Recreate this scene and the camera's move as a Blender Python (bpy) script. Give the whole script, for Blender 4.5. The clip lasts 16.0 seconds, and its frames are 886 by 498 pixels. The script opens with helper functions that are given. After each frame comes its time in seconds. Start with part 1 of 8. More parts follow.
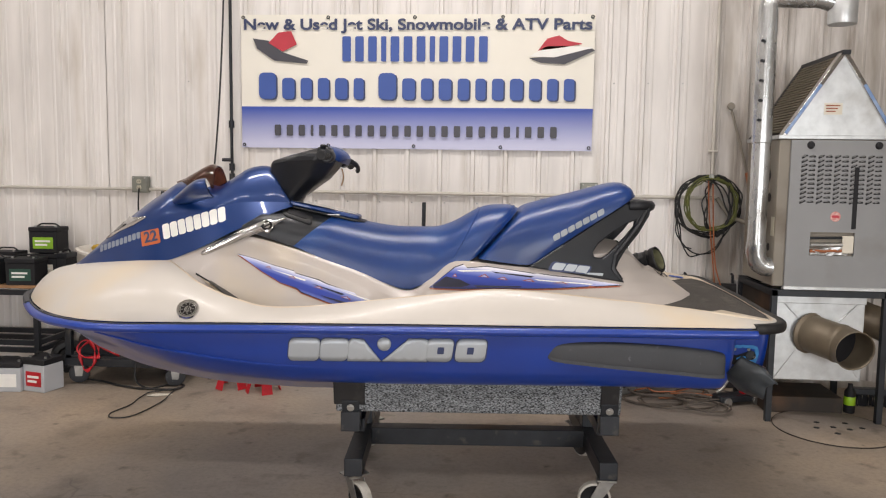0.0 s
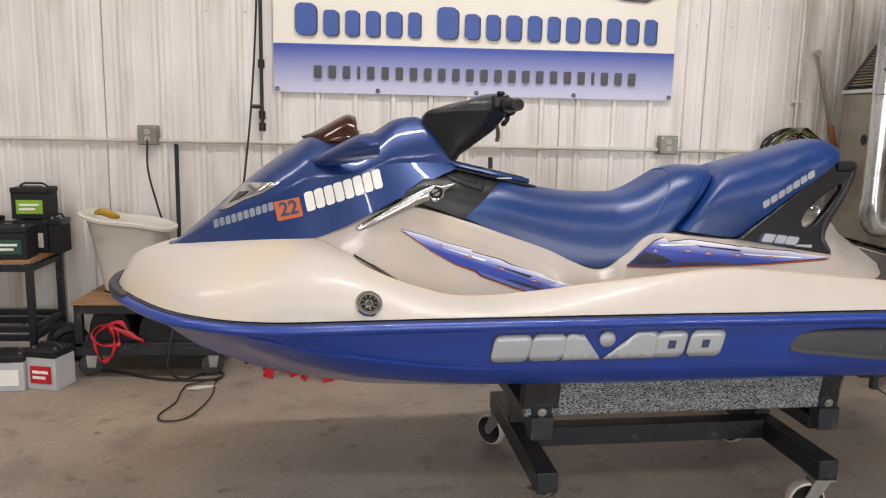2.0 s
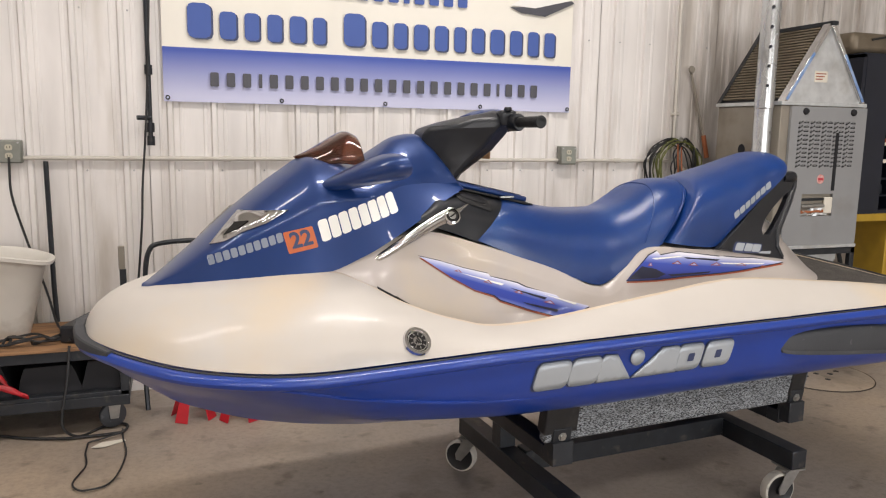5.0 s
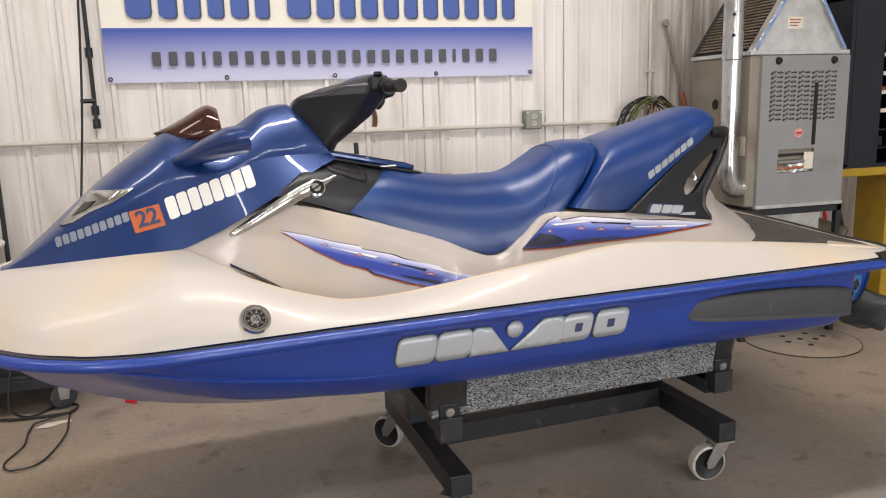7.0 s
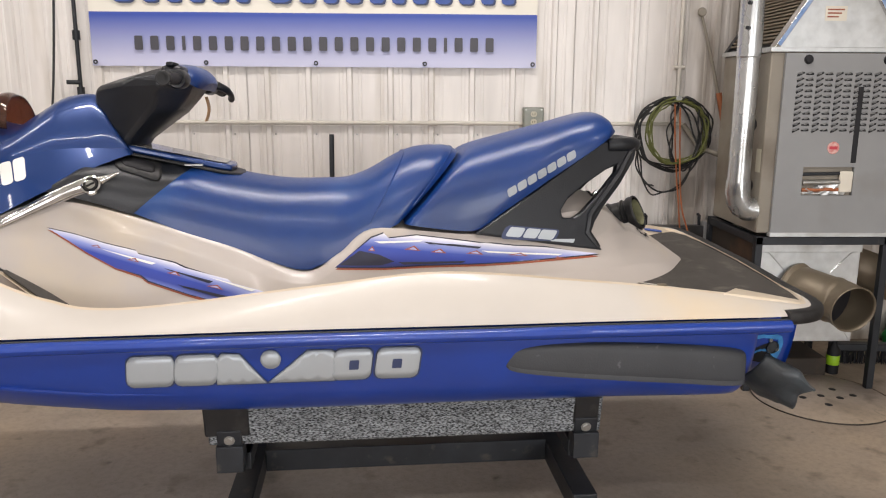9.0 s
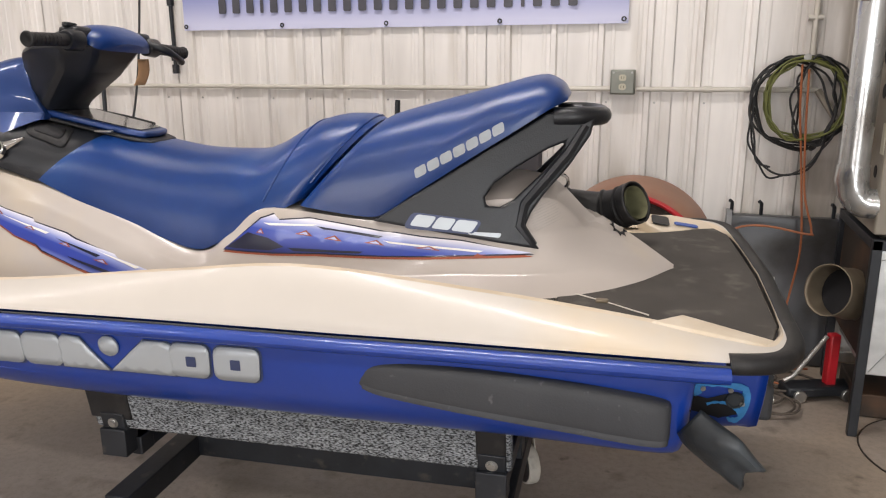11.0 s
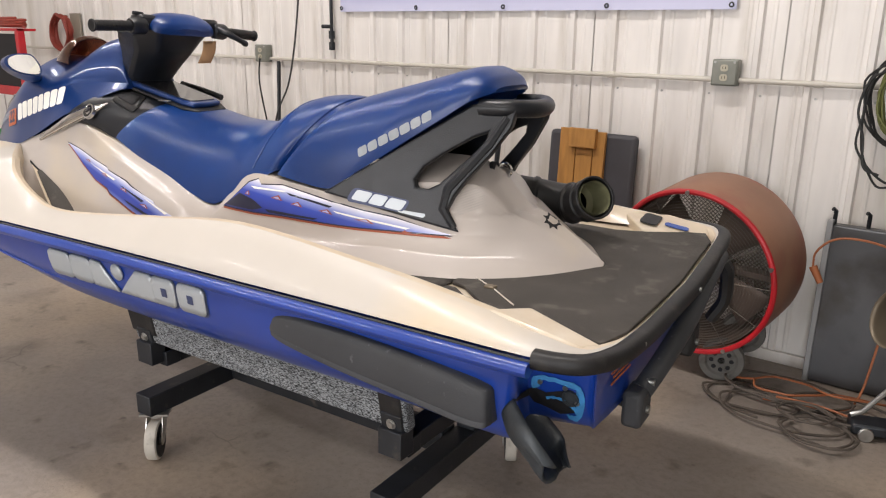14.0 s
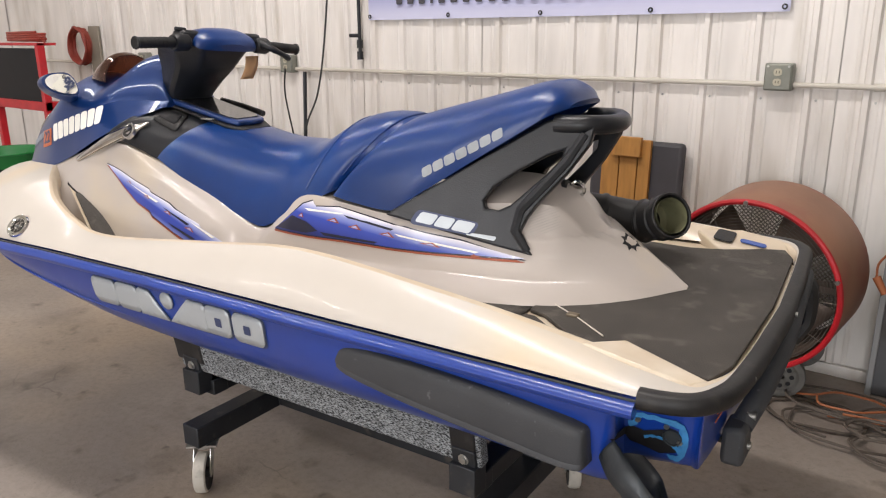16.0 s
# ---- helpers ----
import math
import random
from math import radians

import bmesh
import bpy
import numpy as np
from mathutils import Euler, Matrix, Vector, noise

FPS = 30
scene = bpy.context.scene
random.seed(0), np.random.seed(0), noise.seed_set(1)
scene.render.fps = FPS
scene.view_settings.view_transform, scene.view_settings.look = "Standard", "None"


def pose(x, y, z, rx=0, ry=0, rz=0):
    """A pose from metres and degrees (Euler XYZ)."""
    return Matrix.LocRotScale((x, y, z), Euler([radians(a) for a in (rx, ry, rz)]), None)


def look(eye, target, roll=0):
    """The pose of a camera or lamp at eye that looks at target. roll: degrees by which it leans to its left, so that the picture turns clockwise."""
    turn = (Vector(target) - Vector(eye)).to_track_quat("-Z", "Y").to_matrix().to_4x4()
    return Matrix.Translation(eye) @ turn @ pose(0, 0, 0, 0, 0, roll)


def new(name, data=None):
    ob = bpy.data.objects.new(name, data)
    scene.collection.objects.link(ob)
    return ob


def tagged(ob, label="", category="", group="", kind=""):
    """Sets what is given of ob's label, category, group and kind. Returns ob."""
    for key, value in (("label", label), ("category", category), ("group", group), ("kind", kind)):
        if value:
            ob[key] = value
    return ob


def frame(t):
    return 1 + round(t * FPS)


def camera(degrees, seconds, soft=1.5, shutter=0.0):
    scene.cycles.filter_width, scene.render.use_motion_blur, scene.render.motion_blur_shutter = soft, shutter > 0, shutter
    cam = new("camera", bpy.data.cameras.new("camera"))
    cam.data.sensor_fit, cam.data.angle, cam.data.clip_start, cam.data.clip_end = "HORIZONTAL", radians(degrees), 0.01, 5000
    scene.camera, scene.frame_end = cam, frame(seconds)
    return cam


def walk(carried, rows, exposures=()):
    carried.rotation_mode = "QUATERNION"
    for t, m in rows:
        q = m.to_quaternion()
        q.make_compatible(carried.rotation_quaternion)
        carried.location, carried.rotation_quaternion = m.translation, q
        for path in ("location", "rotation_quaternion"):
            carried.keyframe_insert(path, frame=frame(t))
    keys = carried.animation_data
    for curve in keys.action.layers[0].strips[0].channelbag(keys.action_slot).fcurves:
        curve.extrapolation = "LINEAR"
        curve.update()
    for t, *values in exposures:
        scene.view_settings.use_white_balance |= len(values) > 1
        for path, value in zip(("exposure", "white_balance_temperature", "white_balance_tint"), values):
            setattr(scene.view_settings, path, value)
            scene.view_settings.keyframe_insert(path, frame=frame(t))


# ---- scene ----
cam = camera(60.5, 16.0, soft=1.15)
PATH = [
    (0, (0.276, 0.104, 1.415), (0.122, 2.088, 1.221), 0.8),
    (0.5, (0.021, 0.172, 1.416), (-0.09, 2.155, 1.185), 1.2),
    (1, (-0.242, 0.305, 1.396), (-0.288, 2.288, 1.138), 1.3),
    (1.5, (-0.517, 0.507, 1.416), (-0.51, 2.485, 1.122), 1.2),
    (2, (-0.87, 0.682, 1.425), (-0.729, 2.65, 1.098), 1.2),
    (2.5, (-1.126, 0.874, 1.411), (-0.869, 2.831, 1.089), 1.2),
    (3, (-1.297, 1.024, 1.452), (-0.879, 2.959, 1.167), 1.4),
    (3.2, (-1.38, 1.031, 1.467), (-0.908, 2.955, 1.193), 1.5),
    (5.3, (-1.551, 0.99, 1.451), (-0.868, 2.842, 1.133), 0.7),
    (5.5, (-1.551, 0.983, 1.454), (-0.87, 2.833, 1.117), 0.2),
    (6, (-1.466, 0.955, 1.451), (-0.802, 2.804, 1.077), -0.7),
    (6.5, (-1.215, 0.889, 1.441), (-0.592, 2.751, 1.06), -1.5),
    (7, (-0.956, 0.908, 1.431), (-0.44, 2.803, 1.056), -1.7),
    (7.5, (-0.655, 0.938, 1.453), (-0.218, 2.855, 1.088), -1.1),
    (8, (-0.34, 0.892, 1.448), (-0.004, 2.828, 1.078), -0.4),
    (8.5, (-0.057, 0.942, 1.429), (0.149, 2.895, 1.047), 0.1),
    (9, (0.226, 1.051, 1.454), (0.286, 3.009, 1.051), 0.3),
    (9.5, (0.565, 1.097, 1.456), (0.451, 3.046, 1.025), 0.2),
    (10, (0.801, 1.233, 1.446), (0.515, 3.156, 0.98), 0.1),
    (10.2, (0.864, 1.291, 1.436), (0.536, 3.208, 0.966), 0.0),
    (12.3, (1.72, 1.824, 1.481), (0.74, 3.487, 0.956), 0.7),
    (12.5, (1.83, 1.819, 1.491), (0.815, 3.459, 0.964), 1.1),
    (13, (1.955, 1.815, 1.487), (0.875, 3.414, 0.96), 1.4),
    (13.5, (1.989, 1.812, 1.488), (0.856, 3.37, 0.952), 1.2),
    (14, (1.98, 1.818, 1.487), (0.817, 3.348, 0.933), 0.7),
    (14.5, (1.893, 1.833, 1.494), (0.708, 3.341, 0.926), 0.0),
    (15, (1.809, 1.83, 1.503), (0.628, 3.338, 0.929), -0.3),
    (15.5, (1.779, 1.823, 1.506), (0.6, 3.335, 0.938), -0.4),
    (16, (1.771, 1.813, 1.511), (0.592, 3.334, 0.964), -0.4),
]
walk(cam, [(t, look(eye, target, roll)) for t, eye, target, roll in PATH],
     exposures=[(0.0, -0.42), (2.0, -0.40), (3.2, -0.36), (6.5, -0.30), (9.0, -0.27), (10.2, -0.28), (12.3, -0.24), (14.5, -0.17), (16.0, -0.18)])

# world and lamps
world = bpy.data.worlds.new("world")
scene.world = world
world.use_nodes = True
sky = world.node_tree.nodes.new("ShaderNodeTexSky")
sky.sky_type, sky.sun_disc = "NISHITA", False
sky.sun_elevation, sky.sun_rotation = radians(40), radians(200)
world.node_tree.links.new(sky.outputs[0], world.node_tree.nodes["Background"].inputs[0])
world.node_tree.nodes["Background"].inputs[1].default_value = 0.12


def area_lamp(name, m, width, height, watts, color):
    data = bpy.data.lights.new(name, "AREA")
    data.shape, data.size, data.size_y, data.energy, data.color = "RECTANGLE", width, height, watts, color
    ob = new(name, data)
    ob.matrix_world = m
    return ob


# daylight of the open shop doorway behind the walk, and the fluorescent fixtures under the ceiling
area_lamp("doorway_daylight", look((-1.0, -4.42, 1.3), (-1.0, 0, 1.2)), 2.6, 2.3, 150, (1.0, 0.97, 1.0))
area_lamp("second_doorway_daylight", look((3.7, -4.42, 1.2), (3.2, 0, 1.0)), 2.2, 2.2, 200, (0.97, 0.98, 1.0))
LIGHTS = [(x, y) for x in (-3.6, 0.0, 3.6) for y in (-0.6, 3.2) if (x, y) != (3.6, 3.2)]
for lx, ly in LIGHTS:
    area_lamp("tube_light", pose(lx, ly, 4.42), 2.4, 0.16, (50 if lx < 0 else 116) if ly > 0 else 68, (1.0, 0.935, 0.90))


# ---- materials ----
def rgb(h):
    c = [int(h[i:i + 2], 16) / 255 for i in (0, 2, 4)]
    return tuple(v / 12.92 if v < 0.04045 else ((v + 0.055) / 1.055) ** 2.4 for v in c) + (1,)


def mat(name, color, rough=0.5, metal=0.0, coat=0.0, vary=0.0, scale=8.0, dark=None, bump=0.0, bump_scale=60.0,
        stain=None, stain_scale=2.0, stain_at=(0.5, 0.7), alpha=1.0, transmission=0.0, stretch=(1, 1, 1), rough_vary=0.0):
    """A surface with variation at two scales: broad stains of a second colour and fine grain."""
    m = bpy.data.materials.new(name)
    m.use_nodes = True
    nt = m.node_tree
    b = nt.nodes["Principled BSDF"]
    b.inputs["Base Color"].default_value = color
    b.inputs["Roughness"].default_value = rough
    b.inputs["Metallic"].default_value = metal
    b.inputs["Coat Weight"].default_value = coat
    b.inputs["Coat Roughness"].default_value = 0.06
    b.inputs["Transmission Weight"].default_value = transmission
    co = nt.nodes.new("ShaderNodeTexCoord")
    mp = nt.nodes.new("ShaderNodeMapping")
    mp.inputs["Scale"].default_value = stretch
    nt.links.new(co.outputs["Object"], mp.inputs[0])

    def tex(s, detail=4.0):
        n = nt.nodes.new("ShaderNodeTexNoise")
        n.inputs["Scale"].default_value, n.inputs["Detail"].default_value = s, detail
        nt.links.new(mp.outputs[0], n.inputs["Vector"])
        return n

    last = None
    if vary:
        n = tex(scale)
        mx = nt.nodes.new("ShaderNodeMix")
        mx.data_type = "RGBA"
        mx.inputs["A"].default_value = color
        mx.inputs["B"].default_value = dark or tuple(c * (1 - vary) for c in color[:3]) + (1,)
        rp = nt.nodes.new("ShaderNodeMapRange")
        rp.inputs["From Min"].default_value, rp.inputs["From Max"].default_value = 0.35, 0.7
        nt.links.new(n.outputs["Fac"], rp.inputs["Value"])
        nt.links.new(rp.outputs[0], mx.inputs["Factor"])
        last = mx.outputs["Result"]
    if stain:
        n = tex(stain_scale, 6.0)
        rp = nt.nodes.new("ShaderNodeMapRange")
        rp.inputs["From Min"].default_value, rp.inputs["From Max"].default_value = stain_at
        nt.links.new(n.outputs["Fac"], rp.inputs["Value"])
        mx = nt.nodes.new("ShaderNodeMix")
        mx.data_type = "RGBA"
        mx.inputs["A"].default_value, mx.inputs["B"].default_value = color, stain
        if last:
            nt.links.new(last, mx.inputs["A"])
        nt.links.new(rp.outputs[0], mx.inputs["Factor"])
        last = mx.outputs["Result"]
    if last:
        nt.links.new(last, b.inputs["Base Color"])
    if rough_vary:
        n = tex(scale * 1.7)
        rp = nt.nodes.new("ShaderNodeMapRange")
        rp.inputs["To Min"].default_value, rp.inputs["To Max"].default_value = max(0.02, rough - rough_vary), min(1, rough + rough_vary)
        nt.links.new(n.outputs["Fac"], rp.inputs["Value"])
        nt.links.new(rp.outputs[0], b.inputs["Roughness"])
    if bump:
        n = tex(bump_scale, 3.0)
        bp = nt.nodes.new("ShaderNodeBump")
        bp.inputs["Strength"].default_value, bp.inputs["Distance"].default_value = bump, 0.004
        nt.links.new(n.outputs["Fac"], bp.inputs["Height"])
        nt.links.new(bp.outputs[0], b.inputs["Normal"])
    return m


M_SIDING = mat("painted_siding", rgb("ece8e4"), 0.36, vary=0.17, scale=2.5, stain=rgb("b3a999"), stain_scale=1.6, stain_at=(0.53, 0.82), bump=0.05, bump_scale=14, stretch=(3, 3, 0.5), rough_vary=0.1)


def grime_and_shade(m, x0, x1, color):
    """Streaked grime run down the sheets from x0 on towards x1, with the corner's shade put into the colour."""
    nt = m.node_tree
    b = nt.nodes["Principled BSDF"]
    last = b.inputs["Base Color"].links[0].from_socket
    geo = nt.nodes.new("ShaderNodeNewGeometry")
    sp = nt.nodes.new("ShaderNodeSeparateXYZ")
    nt.links.new(geo.outputs["Position"], sp.inputs[0])
    rp = nt.nodes.new("ShaderNodeMapRange")
    rp.inputs["From Min"].default_value, rp.inputs["From Max"].default_value = x0, x1
    nt.links.new(sp.outputs["X"], rp.inputs["Value"])
    mp = nt.nodes.new("ShaderNodeMapping")
    mp.inputs["Scale"].default_value = (1, 1, 0.16)
    nt.links.new(geo.outputs["Position"], mp.inputs[0])
    n = nt.nodes.new("ShaderNodeTexNoise")
    n.inputs["Scale"].default_value, n.inputs["Detail"].default_value = 13, 6
    nt.links.new(mp.outputs[0], n.inputs["Vector"])
    r2 = nt.nodes.new("ShaderNodeMapRange")
    r2.inputs["From Min"].default_value, r2.inputs["From Max"].default_value = 0.28, 0.72
    r2.inputs["To Min"].default_value, r2.inputs["To Max"].default_value = 0.15, 0.85
    nt.links.new(n.outputs["Fac"], r2.inputs["Value"])
    mul = nt.nodes.new("ShaderNodeMath")
    mul.operation = "MULTIPLY"
    nt.links.new(rp.outputs[0], mul.inputs[0])
    nt.links.new(r2.outputs[0], mul.inputs[1])
    mx = nt.nodes.new("ShaderNodeMix")
    mx.data_type = "RGBA"
    mx.inputs["B"].default_value = color
    nt.links.new(last, mx.inputs["A"])
    nt.links.new(mul.outputs[0], mx.inputs["Factor"])
    nt.links.new(mx.outputs["Result"], b.inputs["Base Color"])


# streaks by the furnace, and the dim corner's shade painted in with them
grime_and_shade(M_SIDING, 1.52, 1.78, rgb("8b8175"))


def concrete():
    """Old slab: broad grey and tan areas, fine grain, dark specks and thin wandering cracks."""
    m = mat("concrete", rgb("9d938a"), 0.55, vary=0.3, scale=0.9, dark=rgb("7f7770"), stain=rgb("b5a188"), stain_scale=0.6, stain_at=(0.45, 0.75), bump=0.25, bump_scale=90, rough_vary=0.14)
    nt = m.node_tree
    b = nt.nodes["Principled BSDF"]
    last = b.inputs["Base Color"].links[0].from_socket
    co = nt.nodes.new("ShaderNodeTexCoord")

    def layer(last, fac, color):
        mx = nt.nodes.new("ShaderNodeMix")
        mx.data_type = "RGBA"
        mx.inputs["B"].default_value = color
        nt.links.new(last, mx.inputs["A"])
        nt.links.new(fac, mx.inputs["Factor"])
        return mx.outputs["Result"]

    def ramp(sock, a, z, lo=0.0, hi=1.0):
        rp = nt.nodes.new("ShaderNodeMapRange")
        rp.inputs["From Min"].default_value, rp.inputs["From Max"].default_value = a, z
        rp.inputs["To Min"].default_value, rp.inputs["To Max"].default_value = lo, hi
        nt.links.new(sock, rp.inputs["Value"])
        return rp.outputs[0]

    def noise(s, d):
        n = nt.nodes.new("ShaderNodeTexNoise")
        n.inputs["Scale"].default_value, n.inputs["Detail"].default_value = s, d
        nt.links.new(co.outputs["Object"], n.inputs["Vector"])
        return n

    last = layer(last, ramp(noise(38, 3).outputs["Fac"], 0.42, 0.75, 0.0, 0.35), rgb("6f675f"))
    last = layer(last, ramp(noise(13, 2).outputs["Fac"], 0.70, 0.78, 0.0, 0.5), rgb("453f3a"))
    last = layer(last, ramp(noise(2.6, 6).outputs["Fac"], 0.56, 0.76, 0.0, 0.6), rgb("5a524b"))
    last = layer(last, ramp(noise(6.5, 5).outputs["Fac"], 0.60, 0.76, 0.0, 0.7), rgb("4a443e"))
    last = layer(last, ramp(noise(120, 2).outputs["Fac"], 0.60, 0.80, 0.0, 0.5), rgb("4a4540"))
    bend = noise(1.6, 5)
    add = nt.nodes.new("ShaderNodeMix")
    add.data_type = "RGBA"
    add.inputs["Factor"].default_value = 0.35
    nt.links.new(co.outputs["Object"], add.inputs["A"])
    nt.links.new(bend.outputs["Color"], add.inputs["B"])
    v = nt.nodes.new("ShaderNodeTexVoronoi")
    v.feature = "DISTANCE_TO_EDGE"
    v.inputs["Scale"].default_value = 0.75
    nt.links.new(add.outputs["Result"], v.inputs["Vector"])
    line = ramp(v.outputs["Distance"], 0.003, 0.001)
    mask = ramp(noise(1.1, 2).outputs["Fac"], 0.57, 0.62, 0.0, 0.3)
    mul = nt.nodes.new("ShaderNodeMath")
    mul.operation = "MULTIPLY"
    nt.links.new(line, mul.inputs[0])
    nt.links.new(mask, mul.inputs[1])
    last = layer(last, mul.outputs[0], rgb("3a342f"))
    nt.links.new(last, b.inputs["Base Color"])
    return m


M_CONCRETE = concrete()
M_CEIL = mat("ceiling_liner", rgb("d8d5cc"), 0.6, vary=0.08, scale=1.5)
M_BLUE = mat("blue_gelcoat", rgb("133c99"), 0.32, coat=0.5, vary=0.12, scale=5, rough_vary=0.05)
M_HOOD = mat("metallic_blue_paint", rgb("0e3572"), 0.37, metal=0.35, coat=0.6, vary=0.1, scale=7)
M_WHITE = mat("white_gelcoat", rgb("c7c1b9"), 0.40, coat=0.15, vary=0.04, scale=6, stain=rgb("d9c4a2"), stain_scale=1.5, stain_at=(0.48, 0.72))
M_PEARL = mat("pearl_paint", rgb("bbb3ad"), 0.28, metal=0.0, coat=0.25, vary=0.06, scale=5, stain=rgb("c7b9a3"), stain_scale=3, stain_at=(0.55, 0.8))
M_SEAT = mat("blue_vinyl", rgb("0e387a"), 0.31, coat=0.1, vary=0.25, scale=4, stain=rgb("2f5590"), stain_scale=2.4, stain_at=(0.52, 0.85), bump=0.12, bump_scale=420, rough_vary=0.08)
M_BLACK = mat("black_plastic", rgb("1a1d23"), 0.36, vary=0.25, scale=12, bump=0.15, bump_scale=260, rough_vary=0.1)
M_RUBBER = mat("black_rubber", rgb("1b1b1d"), 0.5, vary=0.3, scale=14, stain=rgb("3a3735"), stain_scale=16, stain_at=(0.56, 0.8), bump=0.1, bump_scale=140)
M_SPONSON = mat("grey_plastic", rgb("3c3e42"), 0.58, vary=0.22, scale=5, stain=rgb("5b5c5f"), stain_scale=38, stain_at=(0.66, 0.74), bump=0.14, bump_scale=200)
M_MAT = mat("deck_mat", rgb("45413d"), 0.75, vary=0.25, scale=9, stain=rgb("6b665f"), stain_scale=14, stain_at=(0.57, 0.8), bump=0.5, bump_scale=380)
M_MAT2 = mat("deck_mat_pressed", rgb("4d4945"), 0.72, vary=0.15, scale=9, bump=0.3, bump_scale=380)
M_CARPET = mat("grey_carpet", rgb("a3a8ac"), 0.95, vary=0.3, scale=40, stain=rgb("0e1013"), stain_scale=270, stain_at=(0.41, 0.60), bump=0.9, bump_scale=240, stretch=(0.45, 1, 1.3))
M_STEEL = mat("black_steel", rgb("2e3136"), 0.42, metal=0.3, vary=0.35, scale=10, stain=rgb("55504a"), stain_scale=18, stain_at=(0.62, 0.8), bump=0.08)
M_SILVER = mat("silver_letter", rgb("b9c0c6"), 0.4, metal=0.3, vary=0.06, scale=10)
M_CHROME = mat("chrome", rgb("d5d5d5"), 0.12, metal=1.0, vary=0.15, scale=20)
M_ZINC = mat("zinc_plate", rgb("b9b9b6"), 0.32, metal=0.9, vary=0.25, scale=25, rough_vary=0.1)
M_GALV = mat("galvanised_sheet", rgb("d6d9da"), 0.36, metal=0.65, vary=0.2, scale=16, stain=rgb("8f8a80"), stain_scale=3, stain_at=(0.55, 0.8), rough_vary=0.1)
M_FURN = mat("grey_enamel", rgb("8e8f90"), 0.42, vary=0.1, scale=4, stain=rgb("77736c"), stain_scale=2.5, stain_at=(0.6, 0.85))
M_TAUPE = mat("taupe_enamel", rgb("8d867a"), 0.5, vary=0.12, scale=4, stain=rgb("6a5f52"), stain_scale=3)
M_DARK = mat("dark_void", rgb("15151a"), 0.7, vary=0.2, scale=9)
M_FLAP = mat("dusty_black_rubber", rgb("24282c"), 0.42, vary=0.4, scale=10, dark=rgb("41474c"), bump=0.3, bump_scale=60)
M_OLIVE = mat("olive_hose_lining", rgb("7a795c"), 0.55, vary=0.3, scale=14, stain=rgb("3a3b2c"), stain_scale=12)
M_RUSTSTEEL = mat("rusty_dark_steel", rgb("3b342e"), 0.6, metal=0.3, vary=0.3, scale=6, stain=rgb("5a4434"), stain_scale=5)
M_FILM = mat("blue_protective_film", rgb("5f83b8"), 0.3, vary=0.3, scale=12, dark=rgb("9fb2cc"))
M_FLUE = mat("stained_flue_pipe", rgb("cdd0d1"), 0.27, metal=0.85, vary=0.25, scale=10, stain=rgb("5e5347"), stain_scale=5, stain_at=(0.55, 0.72), stretch=(1, 1, 0.35), rough_vary=0.1)
M_LABEL = mat("faint_grey_print", rgb("b3ada7"), 0.5, vary=0.1, scale=40)
M_PINK = mat("faded_sticker", rgb("d9b3ab"), 0.5, vary=0.3, scale=60, dark=rgb("c4615f"))
M_NAME = mat("dull_silver_print", rgb("8a93a3"), 0.45, vary=0.15, scale=30)
M_NAME2 = mat("silver_print", rgb("a3aab2"), 0.45, vary=0.15, scale=30)
M_CREAM = mat("yellowed_gelcoat", rgb("d2c2aa"), 0.3, coat=0.3, vary=0.08, scale=8, stain=rgb("e3dacb"), stain_scale=5, stain_at=(0.5, 0.75))
M_CASTER = mat("pale_caster_tread", rgb("c9c4ba"), 0.6, vary=0.2, scale=20, stain=rgb("7d776e"), stain_scale=25, stain_at=(0.55, 0.78))
M_GLOSS = mat("glossy_black_panel", rgb("17181c"), 0.12, coat=0.6, vary=0.3, scale=12, rough_vary=0.08)
M_NAVY = mat("navy_enamel", rgb("151a28"), 0.45, vary=0.2, scale=6)
M_RED = mat("red_paint", rgb("c0202c"), 0.38, vary=0.2, scale=9, stain=rgb("7a2a28"), stain_scale=8, stain_at=(0.6, 0.8))
M_FANDRUM = mat("faded_red_enamel", rgb("99715b"), 0.5, vary=0.2, scale=5, stain=rgb("8c5048"), stain_scale=3)
M_ORANGE = mat("orange_cord", rgb("a5633e"), 0.55, vary=0.2, scale=10)
M_CORD = mat("black_cord", rgb("232324"), 0.55, vary=0.2, scale=12)
M_DUSTCORD = mat("dusty_cord", rgb("5a5149"), 0.7, vary=0.3, scale=12)
M_GREENCORD = mat("green_cord", rgb("686c38"), 0.55, vary=0.2, scale=12)
M_WOOD = mat("pine_wood", rgb("b98545"), 0.6, vary=0.3, scale=6, stretch=(6, 6, 1), bump=0.2, bump_scale=40)
M_PLY = mat("plywood", rgb("a37b56"), 0.7, vary=0.3, scale=5, stretch=(1, 6, 6), stain=rgb("5a4838"), stain_scale=4)
M_TUB = mat("white_tub_plastic", rgb("dcd8cf"), 0.45, vary=0.08, scale=5, stain=rgb("a89f92"), stain_scale=6, stain_at=(0.55, 0.8))
M_PVC = mat("painted_conduit", rgb("cfcac0"), 0.4, vary=0.15, scale=6)
M_BOX = mat("grey_outlet_box", rgb("8c8e86"), 0.45, metal=0.4, vary=0.15, scale=20)
M_IVORY = mat("ivory_plastic", rgb("bdb7a4"), 0.4, vary=0.05, scale=20)
M_BAN = mat("banner_vinyl", rgb("f0ece0"), 0.42, vary=0.05, scale=3)
M_INK = mat("blue_ink", rgb("3f5ba6"), 0.45, vary=0.05, scale=4)
